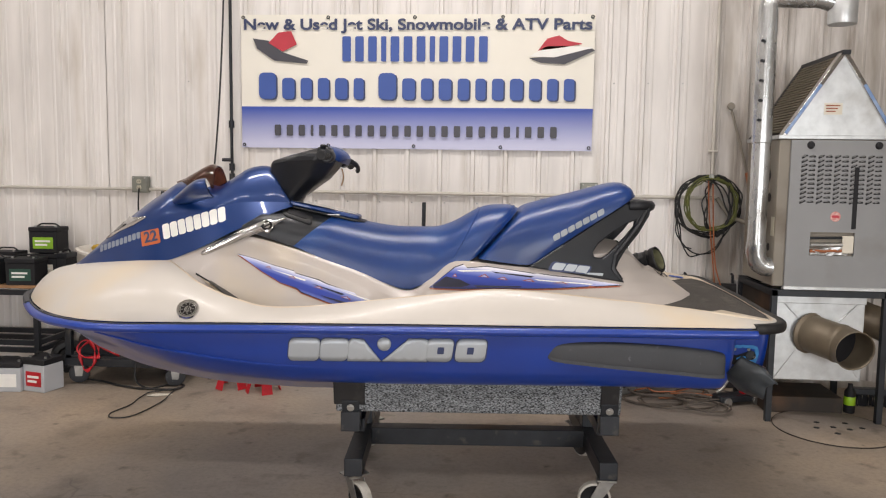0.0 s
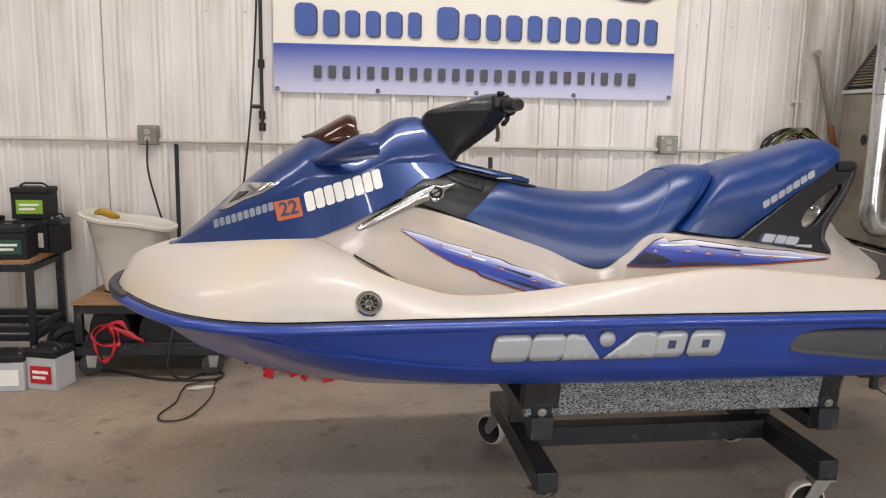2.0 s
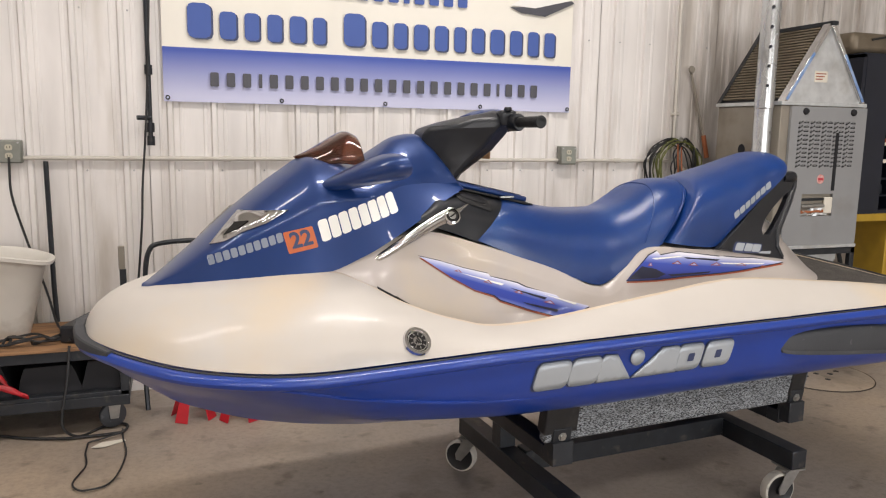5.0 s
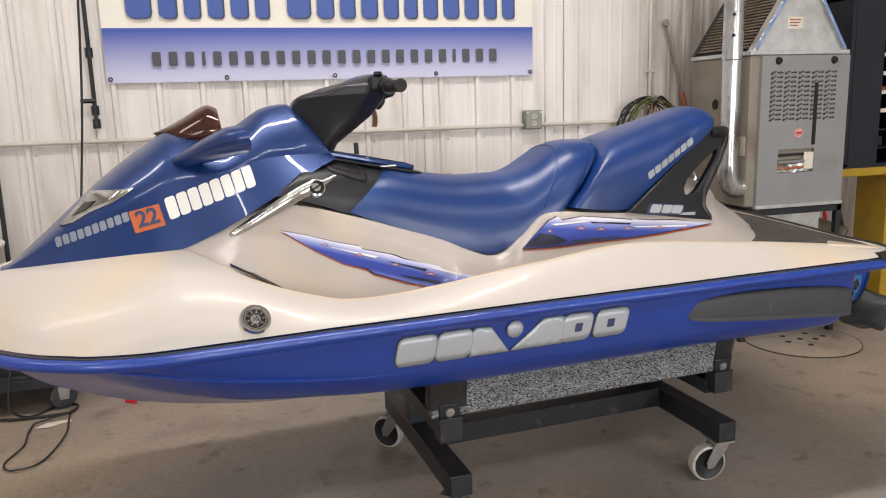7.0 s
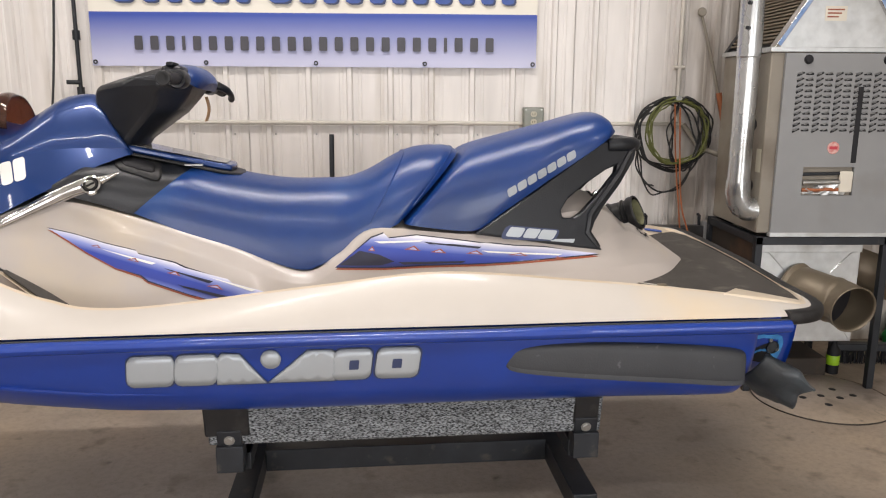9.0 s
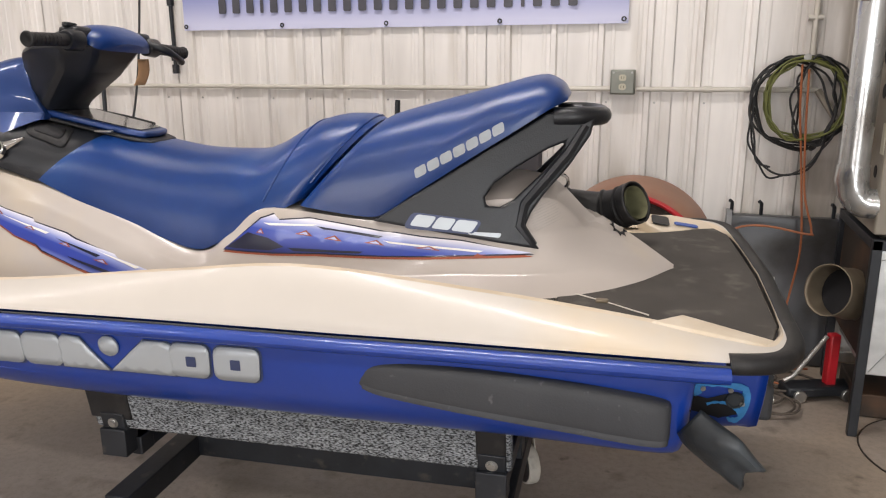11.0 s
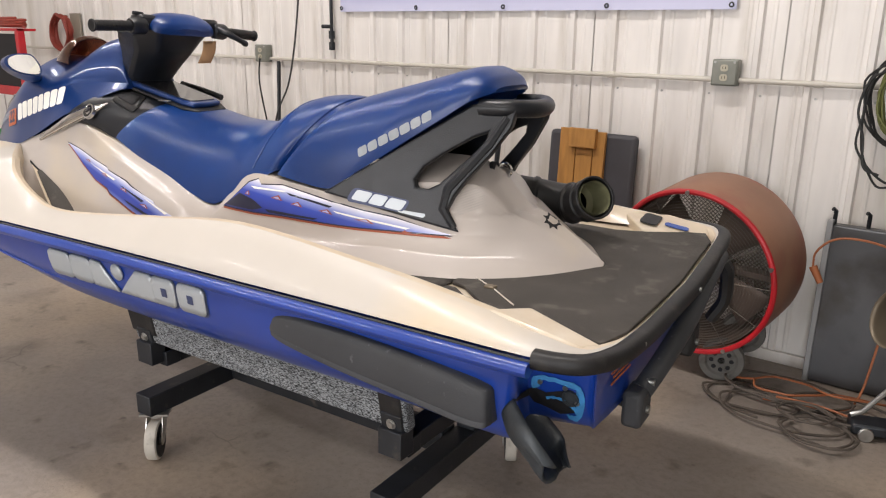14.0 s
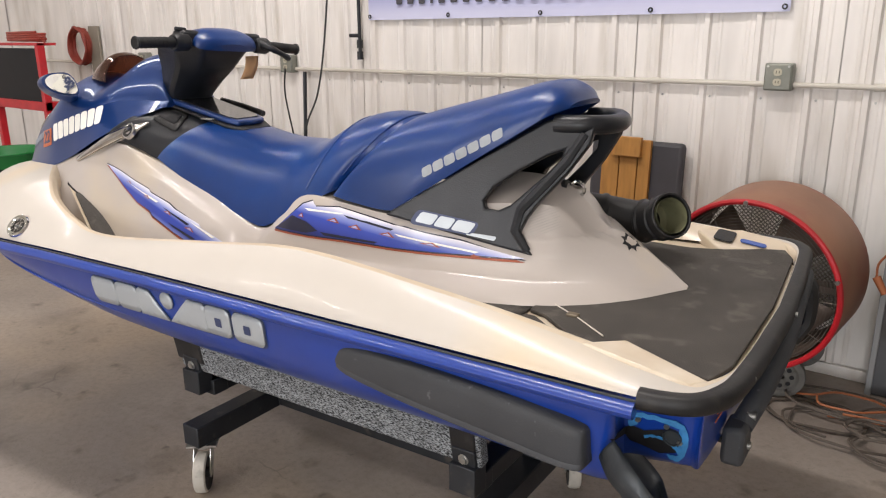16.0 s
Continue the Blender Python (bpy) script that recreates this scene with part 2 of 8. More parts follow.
M_INKD = mat("slate_ink", rgb("3a4466"), 0.45, vary=0.05, scale=4)
M_GREYINK = mat("grey_ink", rgb("4a4a52"), 0.45, vary=0.05, scale=4)
M_REDINK = mat("red_ink", rgb("c23a48"), 0.45, vary=0.1, scale=20)
M_WHITEINK = mat("white_ink", rgb("f2f1ec"), 0.4, vary=0.03, scale=20)
M_STICKER = mat("orange_sticker", rgb("c86a3c"), 0.4, vary=0.12, scale=30)
M_TAG = mat("kraft_tag", rgb("c39a72"), 0.8, vary=0.1, scale=30)
M_TINT = mat("amber_windscreen", rgb("7a4a38"), 0.05, coat=0.3, vary=0.1, scale=5, transmission=0.85)
M_GREEN = mat("green_plastic", rgb("1c7a3c"), 0.4, vary=0.15, scale=8)
M_YELLOW = mat("yellow_paint", rgb("b8952b"), 0.45, vary=0.15, scale=12)
M_LAVENDER = mat("lavender_print", rgb("aab0dc"), 0.3, coat=0.5, vary=0.2, scale=30)
M_DECALN = mat("decal_navy", rgb("161a36"), 0.3, coat=0.5, vary=0.3, scale=20)
M_RUST = mat("decal_rust", rgb("9a4c30"), 0.4, vary=0.2, scale=12)
M_SCRAPE = mat("scraped_light_blue", rgb("3f8fd0"), 0.6, vary=0.3, scale=40, bump=0.3)
M_MIRROR = mat("mirror_glass", rgb("e8eaea"), 0.02, metal=1.0)
M_PAPER = mat("paper", rgb("dcd6c8"), 0.8, vary=0.05, scale=10)
M_BEIGE = mat("beige_duct", rgb("7d7261"), 0.45, metal=0.4, vary=0.2, scale=8, stain=rgb("6f6252"), stain_scale=6)
M_REDHOSE = mat("red_hose", rgb("943c30"), 0.5, vary=0.15, scale=10)
M_WHEEL = mat("grey_wheel", rgb("6a6864"), 0.6, vary=0.25, scale=18, stain=rgb("4d4a46"), stain_scale=25, stain_at=(0.55, 0.75))


def gradient_print(name, low, high, z0, z1):
    """Printed colour that runs from one hue to another up the sheet."""
    m = mat(name, low, 0.45)
    nt = m.node_tree
    co = nt.nodes.new("ShaderNodeTexCoord")
    sp = nt.nodes.new("ShaderNodeSeparateXYZ")
    rp = nt.nodes.new("ShaderNodeMapRange")
    mx = nt.nodes.new("ShaderNodeMix")
    mx.data_type = "RGBA"
    mx.inputs["A"].default_value, mx.inputs["B"].default_value = low, high
    rp.inputs["From Min"].default_value, rp.inputs["From Max"].default_value = z0, z1
    nt.links.new(co.outputs["Object"], sp.inputs[0])
    nt.links.new(sp.outputs["Z"], rp.inputs["Value"])
    nt.links.new(rp.outputs[0], mx.inputs["Factor"])
    nt.links.new(mx.outputs["Result"], nt.nodes["Principled BSDF"].inputs["Base Color"])
    return m


def swept_print(name, axis, stops):
    """Glossy printed vinyl whose colour runs through several hues along an axis."""
    m = mat(name, stops[0][1], 0.3, coat=0.5)
    nt = m.node_tree
    co = nt.nodes.new("ShaderNodeTexCoord")
    dot = nt.nodes.new("ShaderNodeVectorMath")
    dot.operation = "DOT_PRODUCT"
    dot.inputs[1].default_value = axis
    nt.links.new(co.outputs["Object"], dot.inputs[0])
    last = None
    for (a, ca), (b, cb) in zip(stops, stops[1:]):
        rp = nt.nodes.new("ShaderNodeMapRange")
        rp.inputs["From Min"].default_value, rp.inputs["From Max"].default_value = a, b
        nt.links.new(dot.outputs["Value"], rp.inputs["Value"])
        mx = nt.nodes.new("ShaderNodeMix")
        mx.data_type = "RGBA"
        mx.inputs["A"].default_value, mx.inputs["B"].default_value = ca, cb
        if last:
            nt.links.new(last, mx.inputs["A"])
        nt.links.new(rp.outputs[0], mx.inputs["Factor"])
        last = mx.outputs["Result"]
    nt.links.new(last, nt.nodes["Principled BSDF"].inputs["Base Color"])
    return m


M_FIELD1 = swept_print("front_graphic_print", (0.308, 0, 0.951), [(0.748, rgb("7482c6")), (0.765, rgb("2a3d9a")), (0.786, rgb("2c43a4")), (0.803, rgb("8c98d4")), (0.820, rgb("e6e6f2"))])
M_FIELD2 = swept_print("rear_graphic_print", (0.106, 0, 0.994), [(0.965, rgb("1d2a70")), (0.990, rgb("2a3d9a")), (1.018, rgb("3048ab")), (1.038, rgb("8a96d3")), (1.057, rgb("ecebf4"))])
M_BANBLUE = gradient_print("banner_blue_print", rgb("c9cbe6"), rgb("3d55ae"), 0.03, 0.27)


# ---- mesh helpers ----
def part(name, bm, material, parent=None, label="", smooth=True, bevel=0.0):
    """Links a bmesh as one mesh object under a thing or a part."""
    me = bpy.data.meshes.new(name)
    bmesh.ops.recalc_face_normals(bm, faces=bm.faces)
    bm.to_mesh(me)
    bm.free()
    me.materials.append(material)
    ob = new(name, me)
    if smooth:
        for p in me.polygons:
            p.use_smooth = True
        me.set_sharp_from_angle(angle=radians(38))
    if bevel:
        md = ob.modifiers.new("bevel", "BEVEL")
        md.width, md.segments, md.limit_method, md.angle_limit = bevel, 2, "ANGLE", radians(40)
    if parent:
        ob.parent = parent
    if label:
        ob["label"] = label
    return ob


def thing(name, label, category, m=None, group="", kind=""):
    ob = new(name)
    ob.empty_display_size = 0.1
    if m:
        ob.matrix_basis = m
    return tagged(ob, label, category, group, kind)


def curve_of(knots):
    """A smooth function through a few (x, y) knots."""
    xs = np.array([k[0] for k in knots], float)
    ys = np.array([k[1] for k in knots], float)
    d = np.diff(ys) / np.diff(xs)
    m = np.concatenate(([d[0]], (d[1:] + d[:-1]) / 2, [d[-1]]))
    for i in range(1, len(m) - 1):
        if d[i - 1] * d[i] <= 0:
            m[i] = 0

    def f(x):
        x = min(max(x, xs[0]), xs[-1])
        i = min(int(np.searchsorted(xs, x, "right")) - 1, len(xs) - 2)
        h = xs[i + 1] - xs[i]
        t = (x - xs[i]) / h
        return float((2 * t ** 3 - 3 * t ** 2 + 1) * ys[i] + (t ** 3 - 2 * t ** 2 + t) * h * m[i]
                     + (3 * t ** 2 - 2 * t ** 3) * ys[i + 1] + (t ** 3 - t ** 2) * h * m[i + 1])
    return f


def rows_smooth(rows, n):
    """Resamples control rows to n rows, smoothly."""
    fs = [curve_of([(i, r[k]) for i, r in enumerate(rows)]) for k in range(len(rows[0]))]
    return [[f(s) for f in fs] for s in np.linspace(0, len(rows) - 1, n)]


def grid(bm, pts, close_u=False, close_v=False):
    """A sheet of quads over rows of points; returns the vertices."""
    vs = [[bm.verts.new(p) for p in row] for row in pts]
    nu, nv = len(vs), len(vs[0])
    for i in range(nu if close_u else nu - 1):
        for j in range(nv if close_v else nv - 1):
            q = [vs[i][j], vs[(i + 1) % nu][j], vs[(i + 1) % nu][(j + 1) % nv], vs[i][(j + 1) % nv]]
            try:
                bm.faces.new(q)
            except ValueError:
                pass
    return vs


def tidy(bm, d=0.0008):
    bmesh.ops.remove_doubles(bm, verts=bm.verts, dist=d)
    return bm


def box(bm, x0, x1, y0, y1, z0, z1, m=None):
    r = bmesh.ops.create_cube(bm, size=1.0)
    t = Matrix.Translation(((x0 + x1) / 2, (y0 + y1) / 2, (z0 + z1) / 2)) @ Matrix.Diagonal((x1 - x0, y1 - y0, z1 - z0, 1))
    bmesh.ops.transform(bm, matrix=(m @ t) if m else t, verts=r["verts"])
    return r["verts"]


def cyl(bm, a, b, r0, r1=None, seg=16, caps=True):
    a, b = Vector(a), Vector(b)
    d = b - a
    r = bmesh.ops.create_cone(bm, cap_ends=caps, segments=seg, radius1=r0, radius2=r0 if r1 is None else r1, depth=d.length)
    bmesh.ops.transform(bm, matrix=Matrix.Translation((a + b) / 2) @ d.to_track_quat("Z", "Y").to_matrix().to_4x4(), verts=r["verts"])
    return r["verts"]


def lathe(bm, prof, m, seg=24):
    """Turns a profile of (radius, height) about the z axis of m."""
    pts = [[m @ Vector((r * math.cos(a), r * math.sin(a), h)) for r, h in prof] for a in np.linspace(0, 2 * math.pi, seg, endpoint=False)]
    grid(bm, pts, close_u=True)
    return tidy(bm, 0.0002)


def smooth_path(pts, n):
    return [Vector(p) for p in rows_smooth(pts, n)]


def tube(bm, path, r, seg=8, caps=True):
    """A round tube along a path; r is a radius or one for each point."""
    path = [Vector(p) for p in path]
    rings, up = [], Vector((0.13, 0.21, 0.97))
    for i, p in enumerate(path):
        t = (path[min(i + 1, len(path) - 1)] - path[max(i - 1, 0)]).normalized()
        a = t.cross(up)
        a = a.normalized() if a.length > 1e-4 else t.orthogonal().normalized()
        b = t.cross(a)
        up = -b if b.dot(up) < 0 else b
        rr = r[i] if isinstance(r, (list, tuple)) else r
        rings.append([p + rr * (math.cos(k) * a + math.sin(k) * up) for k in np.linspace(0, 2 * math.pi, seg, endpoint=False)])
    vs = grid(bm, rings, close_v=True)
    if caps:
        bm.faces.new(vs[0])
        bm.faces.new(list(reversed(vs[-1])))
    return bm


def plate(bm, outline, thick, m):
    """A flat piece of the given (x, y) outline and thickness, on the plane of m."""
    lo = [bm.verts.new(m @ Vector((x, y, 0))) for x, y in outline]
    hi = [bm.verts.new(m @ Vector((x, y, thick))) for x, y in outline]
    bm.faces.new(list(reversed(lo)))
    bm.faces.new(hi)
    n = len(outline)
    for i in range(n):
        bm.faces.new((lo[i], lo[(i + 1) % n], hi[(i + 1) % n], hi[i]))
    return bm


def rounded(w, h, r, n=5, cx=0.0, cy=0.0):
    out = []
    for k, (sx, sy) in enumerate(((1, 1), (-1, 1), (-1, -1), (1, -1))):
        for a in np.linspace(0, math.pi / 2, n):
            q = a + k * math.pi / 2
            out.append((cx + sx * (w / 2 - r) + r * math.cos(q), cy + sy * (h / 2 - r) + r * math.sin(q)))
    return out


def words(name, text, size, m, material, parent, thick=0.0006, squeeze=1.0, label="", fat=0.0):
    """Lettering as a mesh, centred on m, standing in its x-y plane."""
    cu = bpy.data.curves.new(name, "FONT")
    cu.body, cu.size, cu.extrude, cu.align_x, cu.align_y = text, size, thick, "CENTER", "CENTER"
    cu.offset = fat
    tmp = new(name + "_draft", cu)
    me = bpy.data.meshes.new_from_object(tmp.evaluated_get(bpy.context.evaluated_depsgraph_get()))
    bpy.data.objects.remove(tmp)
    me.transform(m @ Matrix.Diagonal((squeeze, 1, 1, 1)))
    me.materials.clear()
    me.materials.append(material)
    ob = new(name, me)
    ob.parent = parent
    if label:
        ob["label"] = label
    return ob


# ---- the shop ----
WALL_Y = 5.42
EAST, WEST, SOUTH, TOP = 6.5, -6.5, -4.5, 4.5

bm = bmesh.new()
box(bm, WEST - 0.2, EAST + 0.2, SOUTH - 0.2, WALL_Y + 0.2, -0.2, 0)
floor = tagged(part("floor", bm, M_CONCRETE, smooth=False), "stained bare concrete floor with saw-cut joints", "floor", kind="structure")
# saw-cut joints, filled with dirt
for a, b in (((-6.4, 1.1), (6.4, 1.1)),):
    bm = bmesh.new()
    d = (Vector(b) - Vector(a)).normalized() * 0.004
    plate(bm, [(a[0] - d.y, a[1] + d.x), (a[0] + d.y, a[1] - d.x), (b[0] + d.y, b[1] - d.x), (b[0] - d.y, b[1] + d.x)], 0.0015, pose(0, 0, 0))
    part("joint", bm, M_DARK, floor, smooth=False)

bm = bmesh.new()
box(bm, WEST - 0.2, EAST + 0.2, SOUTH - 0.2, WALL_Y + 0.2, TOP, TOP + 0.15)
ceiling = tagged(part("ceiling", bm, M_CEIL, smooth=False), "white metal liner ceiling", "ceiling", kind="structure")

bm = bmesh.new()
box(bm, WEST - 0.2, EAST + 0.2, WALL_Y + 0.012, WALL_Y + 0.2, 0, TOP)
wall_north = tagged(part("wall_north", bm, M_SIDING, smooth=False), "white ribbed metal siding wall, dusty and streaked", "wall", kind="structure")
bm = bmesh.new()
box(bm, WEST - 0.2, WEST, SOUTH, WALL_Y, 0, TOP)
tagged(part("wall_west", bm, M_SIDING, smooth=False), "white metal siding wall", "wall", kind="structure")
bm = bmesh.new()
box(bm, EAST, EAST + 0.2, SOUTH, WALL_Y, 0, TOP)
tagged(part("wall_east", bm, M_SIDING, smooth=False), "white metal siding wall", "wall", kind="structure")
bm = bmesh.new()
box(bm, WEST - 0.2, -2.4, SOUTH - 0.2, SOUTH, 0, TOP)
box(bm, 0.4, 2.55, SOUTH - 0.2, SOUTH, 0, TOP)
box(bm, 4.85, EAST + 0.2, SOUTH - 0.2, SOUTH, 0, TOP)
box(bm, -2.4, 0.4, SOUTH - 0.2, SOUTH, 2.5, TOP)
box(bm, 2.55, 4.85, SOUTH - 0.2, SOUTH, 2.35, TOP)
tagged(part("wall_south", bm, M_SIDING, smooth=False), "white metal wall with two open shop doorways", "wall", kind="structure")

# siding sheets, four ribs a sheet
RIB = 0.2286
bm = bmesh.new()
prof = []
for k in range(4):
    c = (k + 0.5) * RIB
    prof += [(c - 0.11, 0), (c - 0.06, 0), (c - 0.054, -0.003), (c - 0.042, -0.003), (c - 0.036, 0), (c - 0.019, 0), (c - 0.011, -0.018), (c + 0.011, -0.018), (c + 0.019, 0), (c + 0.045, 0), (c + 0.051, -0.003), (c + 0.063, -0.003), (c + 0.069, 0)]
prof += [(4 * RIB - 0.002, 0)]
grid(bm, [[(x, y, 0.02), (x, y, 1.33), (x, y, TOP - 0.002)] for x, y in prof])
first = part("siding_panel", bm, M_SIDING, wall_north, smooth=False)
first.location = (0.975 + 0.5 * RIB - 8 * RIB, WALL_Y, 0)
for k in range(-5, 6):
    if k:
        ob = new("siding_panel", first.data)
        ob.parent = wall_north
        ob.location = (first.location.x + k * 4 * RIB, WALL_Y, 0)
bm = bmesh.new()
box(bm, WEST, EAST, WALL_Y - 0.03, WALL_Y - 0.016, 0, 0.055)
tagged(part("baseboard", bm, M_SIDING, smooth=False, bevel=0.003), "white metal base trim along the siding", "trim", kind="structure")
# screw heads along the girts
bm = bmesh.new()
for k in range(-14, 14):
    for z in (0.35, 1.22, 2.05, 2.9):
        x = 0.975 - k * RIB + 0.036
        cyl(bm, (x, WALL_Y, z), (x, WALL_Y - 0.004, z), 0.0055, seg=6)
part("screw", bm, M_ZINC, wall_north, smooth=False)["kind"] = "stuff"

# ceiling fixtures of the tube lights
for lx, ly in LIGHTS:
    lamp = thing("ceiling_light", "long white fluorescent shop light under the ceiling", "light", pose(lx, ly, TOP), "ceiling lights")
    bm = bmesh.new()
    box(bm, -1.25, 1.25, -0.18, 0.18, -0.06, 0)
    part("housing", bm, M_CEIL, lamp, bevel=0.006)

# conduit, outlets and pipes on the wall
def wall_pipe(name, label, pts, r, material, fittings=(), group=""):
    t = thing(name, label, "pipe", group=group)
    bm = bmesh.new()
    tube(bm, pts, r, 10)
    part("pipe", bm, material, t)
    for p, a, rr in fittings:
        bm = bmesh.new()
        a = Vector(a)
        cyl(bm, Vector(p) - a, Vector(p) + a, rr, seg=12)
        part("coupling", bm, material, t)
    return t


Y = WALL_Y - 0.028
wall_pipe("conduit", "white painted electrical conduit strapped along the siding", [(-6.4, Y, 1.285), (-2.4, Y, 1.285), (0.5, Y, 1.285), (1.72, Y, 1.285)], 0.012, M_PVC,
          [((x, Y, 1.285), (0.02, 0, 0), 0.0155) for x in (-3.4, -1.25, 0.3, 1.25)])
wall_pipe("air_pipe", "dark steel air pipe running down the wall", [(-1.64, Y - 0.01, 4.49), (-1.64, Y - 0.01, 2.2), (-1.64, Y - 0.01, 1.36)], 0.011, M_STEEL,
          [((-1.64, Y - 0.01, z), (0, 0, 0.025), 0.02) for z in (1.38, 1.45, 1.75)] + [((-1.67, Y - 0.02, 1.50), (0.035, 0.01, 0), 0.012)])
wall_pipe("corner_conduit", "white conduit running up the siding", [(1.68, Y, 4.49), (1.68, Y, 2.2), (1.685, Y, 1.30)], 0.012, M_PVC, [((1.68, Y, 1.6), (0.03, 0, 0), 0.012)])


def outlet(x, z, label):
    t = thing("outlet_box", label, "electrical outlet", pose(x, WALL_Y - 0.045, z), "wall outlets")
    bm = bmesh.new()
    box(bm, -0.058, 0.058, -0.02, 0.033, -0.058, 0.058)
    part("box", bm, M_BOX, t, bevel=0.006)
    bm = bmesh.new()
    box(bm, -0.053, 0.053, -0.026, -0.019, -0.053, 0.053)
    plate_ob = part("cover", bm, M_BOX, t, bevel=0.003)
    for s in (-1, 1):
        bm = bmesh.new()
        plate(bm, rounded(0.034, 0.03, 0.012), 0.005, pose(0, -0.025, s * 0.021, 90, 0, 0))
        rec = part("receptacle", bm, M_IVORY, plate_ob)
        bm = bmesh.new()
        for sx in (-0.006, 0.006):
            box(bm, sx - 0.0012, sx + 0.0012, -0.0312, -0.03, s * 0.021 - 0.005, s * 0.021 + 0.006)
        part("slot", bm, M_DARK, plate_ob, smooth=False)
    for sx in (-0.043, 0.043):
        bm = bmesh.new()
        cyl(bm, (sx, -0.03, 0.045), (sx, -0.024, 0.045), 0.005, seg=8)
        part("screw", bm, M_ZINC, plate_ob)
    return t


outlet(0.862, 1.318, "grey metal outlet box with two ivory sockets on the siding")
outlet(-2.31, 1.318, "grey metal outlet box on the siding with a black cord")
outlet(-4.05, 1.318, "grey metal outlet box on the siding")

# banner
ban = thing("banner", "white and blue printed vinyl banner with grommets hung on the wall", "banner", pose(-0.348, WALL_Y - 0.03, 1.59))
BW, BH = 2.44, 0.914


def ban_wave(x, z):
    return 0.004 * math.sin(5 * x + 1.3) * (1 - z) + 0.003 * noise.noise(Vector((2 * x, 5 * z, 0)))


bm = bmesh.new()
grid(bm, [[(x, ban_wave(x, z), z) for z in np.linspace(0.286, BH, 14)] for x in np.linspace(-BW / 2, BW / 2, 60)])
part("white_field", bm, M_BAN, ban)
bm = bmesh.new()
grid(bm, [[(x, ban_wave(x, z), z) for z in np.linspace(0.0, 0.286, 8)] for x in np.linspace(-BW / 2, BW / 2, 60)])
part("blue_band", bm, M_BANBLUE, ban, "blue band that fades to pale lavender at the bottom")
UP = pose(0, -0.012, 0, 90, 0, 0)
words("heading", "New & Used Jet Ski, Snowmobile & ATV Parts", 0.103, UP @ pose(0, 0.842, 0), M_INKD, ban, squeeze=1.235, fat=0.0028)


def bars(name, widths, x0, x1, z0, z1, material, gap=0.3, tall=(), shape=0.15, shade=None, lean=0.0):
    """A row of plain bars that stands for writing, some taller, with an offset dark edge."""
    total = sum(widths) + gap * (len(widths) - 1)
    k, x = (x1 - x0) / total, x0
    for i, w in enumerate(widths):
        if w > 0.25:
            h = (z1 - z0) * (1.25 if i in tall else 1)
            o = [(px + lean * py, py) for px, py in rounded(w * k, h, shape * min(w * k, h), 3, x + w * k / 2, z0 + h / 2)]
            if shade:
                bm = bmesh.new()
                plate(bm, [(px + 0.011, py - 0.008) for px, py in o], 0.001, UP)
                part("bar_shadow", bm, shade, name, smooth=False)
            bm = bmesh.new()
            plate(bm, o, 0.002, UP)
            part("bar", bm, material, name, smooth=False)
        x += (w + gap) * k


bars(ban, [1] * 3 + [0.6] + [1] * 3 + [0.6] + [1] * 4, -0.50, 0.50, 0.595, 0.765, M_INK, 0.52)
bars(ban, [1.4, 1, 0.9, 0.9, 1, 0.8, 0.2, 1.4, 1, 0.9, 1, 0.9, 0.8, 0.9, 1, 0.9, 0.8, 0.8], -1.09, 1.09, 0.338, 0.482, M_INK, 0.5, (0, 7), 0.25, M_INKD)
bars(ban, [1] * 3 + [0.4] + [1] * 16 + [0.4] + [1] * 3, -0.98, 0.98, 0.085, 0.16, M_GREYINK, 0.95)
# printed pictures: a snowmobile and a watercraft, as plain shapes
for nm, mtl, pts in (("red_shape", M_REDINK, [(-1.02, 0.72), (-0.95, 0.79), (-0.86, 0.80), (-0.82, 0.71), (-0.92, 0.66)]),
                     ("grey_shape", M_GREYINK, [(-1.13, 0.75), (-1.02, 0.735), (-0.93, 0.66), (-0.74, 0.60), (-0.75, 0.58), (-0.98, 0.60), (-1.10, 0.68)]),
                     ("dark_shape", M_GREYINK, [(0.78, 0.62), (0.86, 0.59), (1.02, 0.58), (1.22, 0.67), (1.20, 0.685), (0.9, 0.63)]),
                     ("white_shape", M_WHITEINK, [(0.78, 0.63), (0.9, 0.70), (1.1, 0.70), (1.21, 0.69), (0.95, 0.625)]),
                     ("red_shape", M_REDINK, [(0.84, 0.67), (0.9, 0.75), (0.98, 0.77), (1.04, 0.735), (1.14, 0.715), (1.0, 0.69)])):
    bm = bmesh.new()
    plate(bm, pts, 0.0015 if mtl is M_GREYINK else 0.003, UP)
    part(nm, bm, mtl, ban, smooth=False)
for k in range(5):
    for z in (0.02, BH - 0.02):
        bm = bmesh.new()
        lathe(bm, [(0.006, 0), (0.006, 0.003), (0.012, 0.003), (0.013, 0)], pose(-1.2 + 0.6 * k, -0.008, z, 90, 0, 0), 10)
        part("grommet", bm, M_STEEL, ban)


from mathutils.bvhtree import BVHTree

# ---- the watercraft; its own x runs aft, y to the far side ----
SKI = pose(-0.1965, 3.5, 0, 0, 0, 4.0) @ pose(-0.0002, 0.0143, 0, 0, 0, 1.39)
CART = pose(-0.1965, 3.5, 0, 0, 0, 4.0)
ski = thing("personal_watercraft", "blue and white three-seat watercraft with a blue vinyl saddle", "watercraft", SKI)
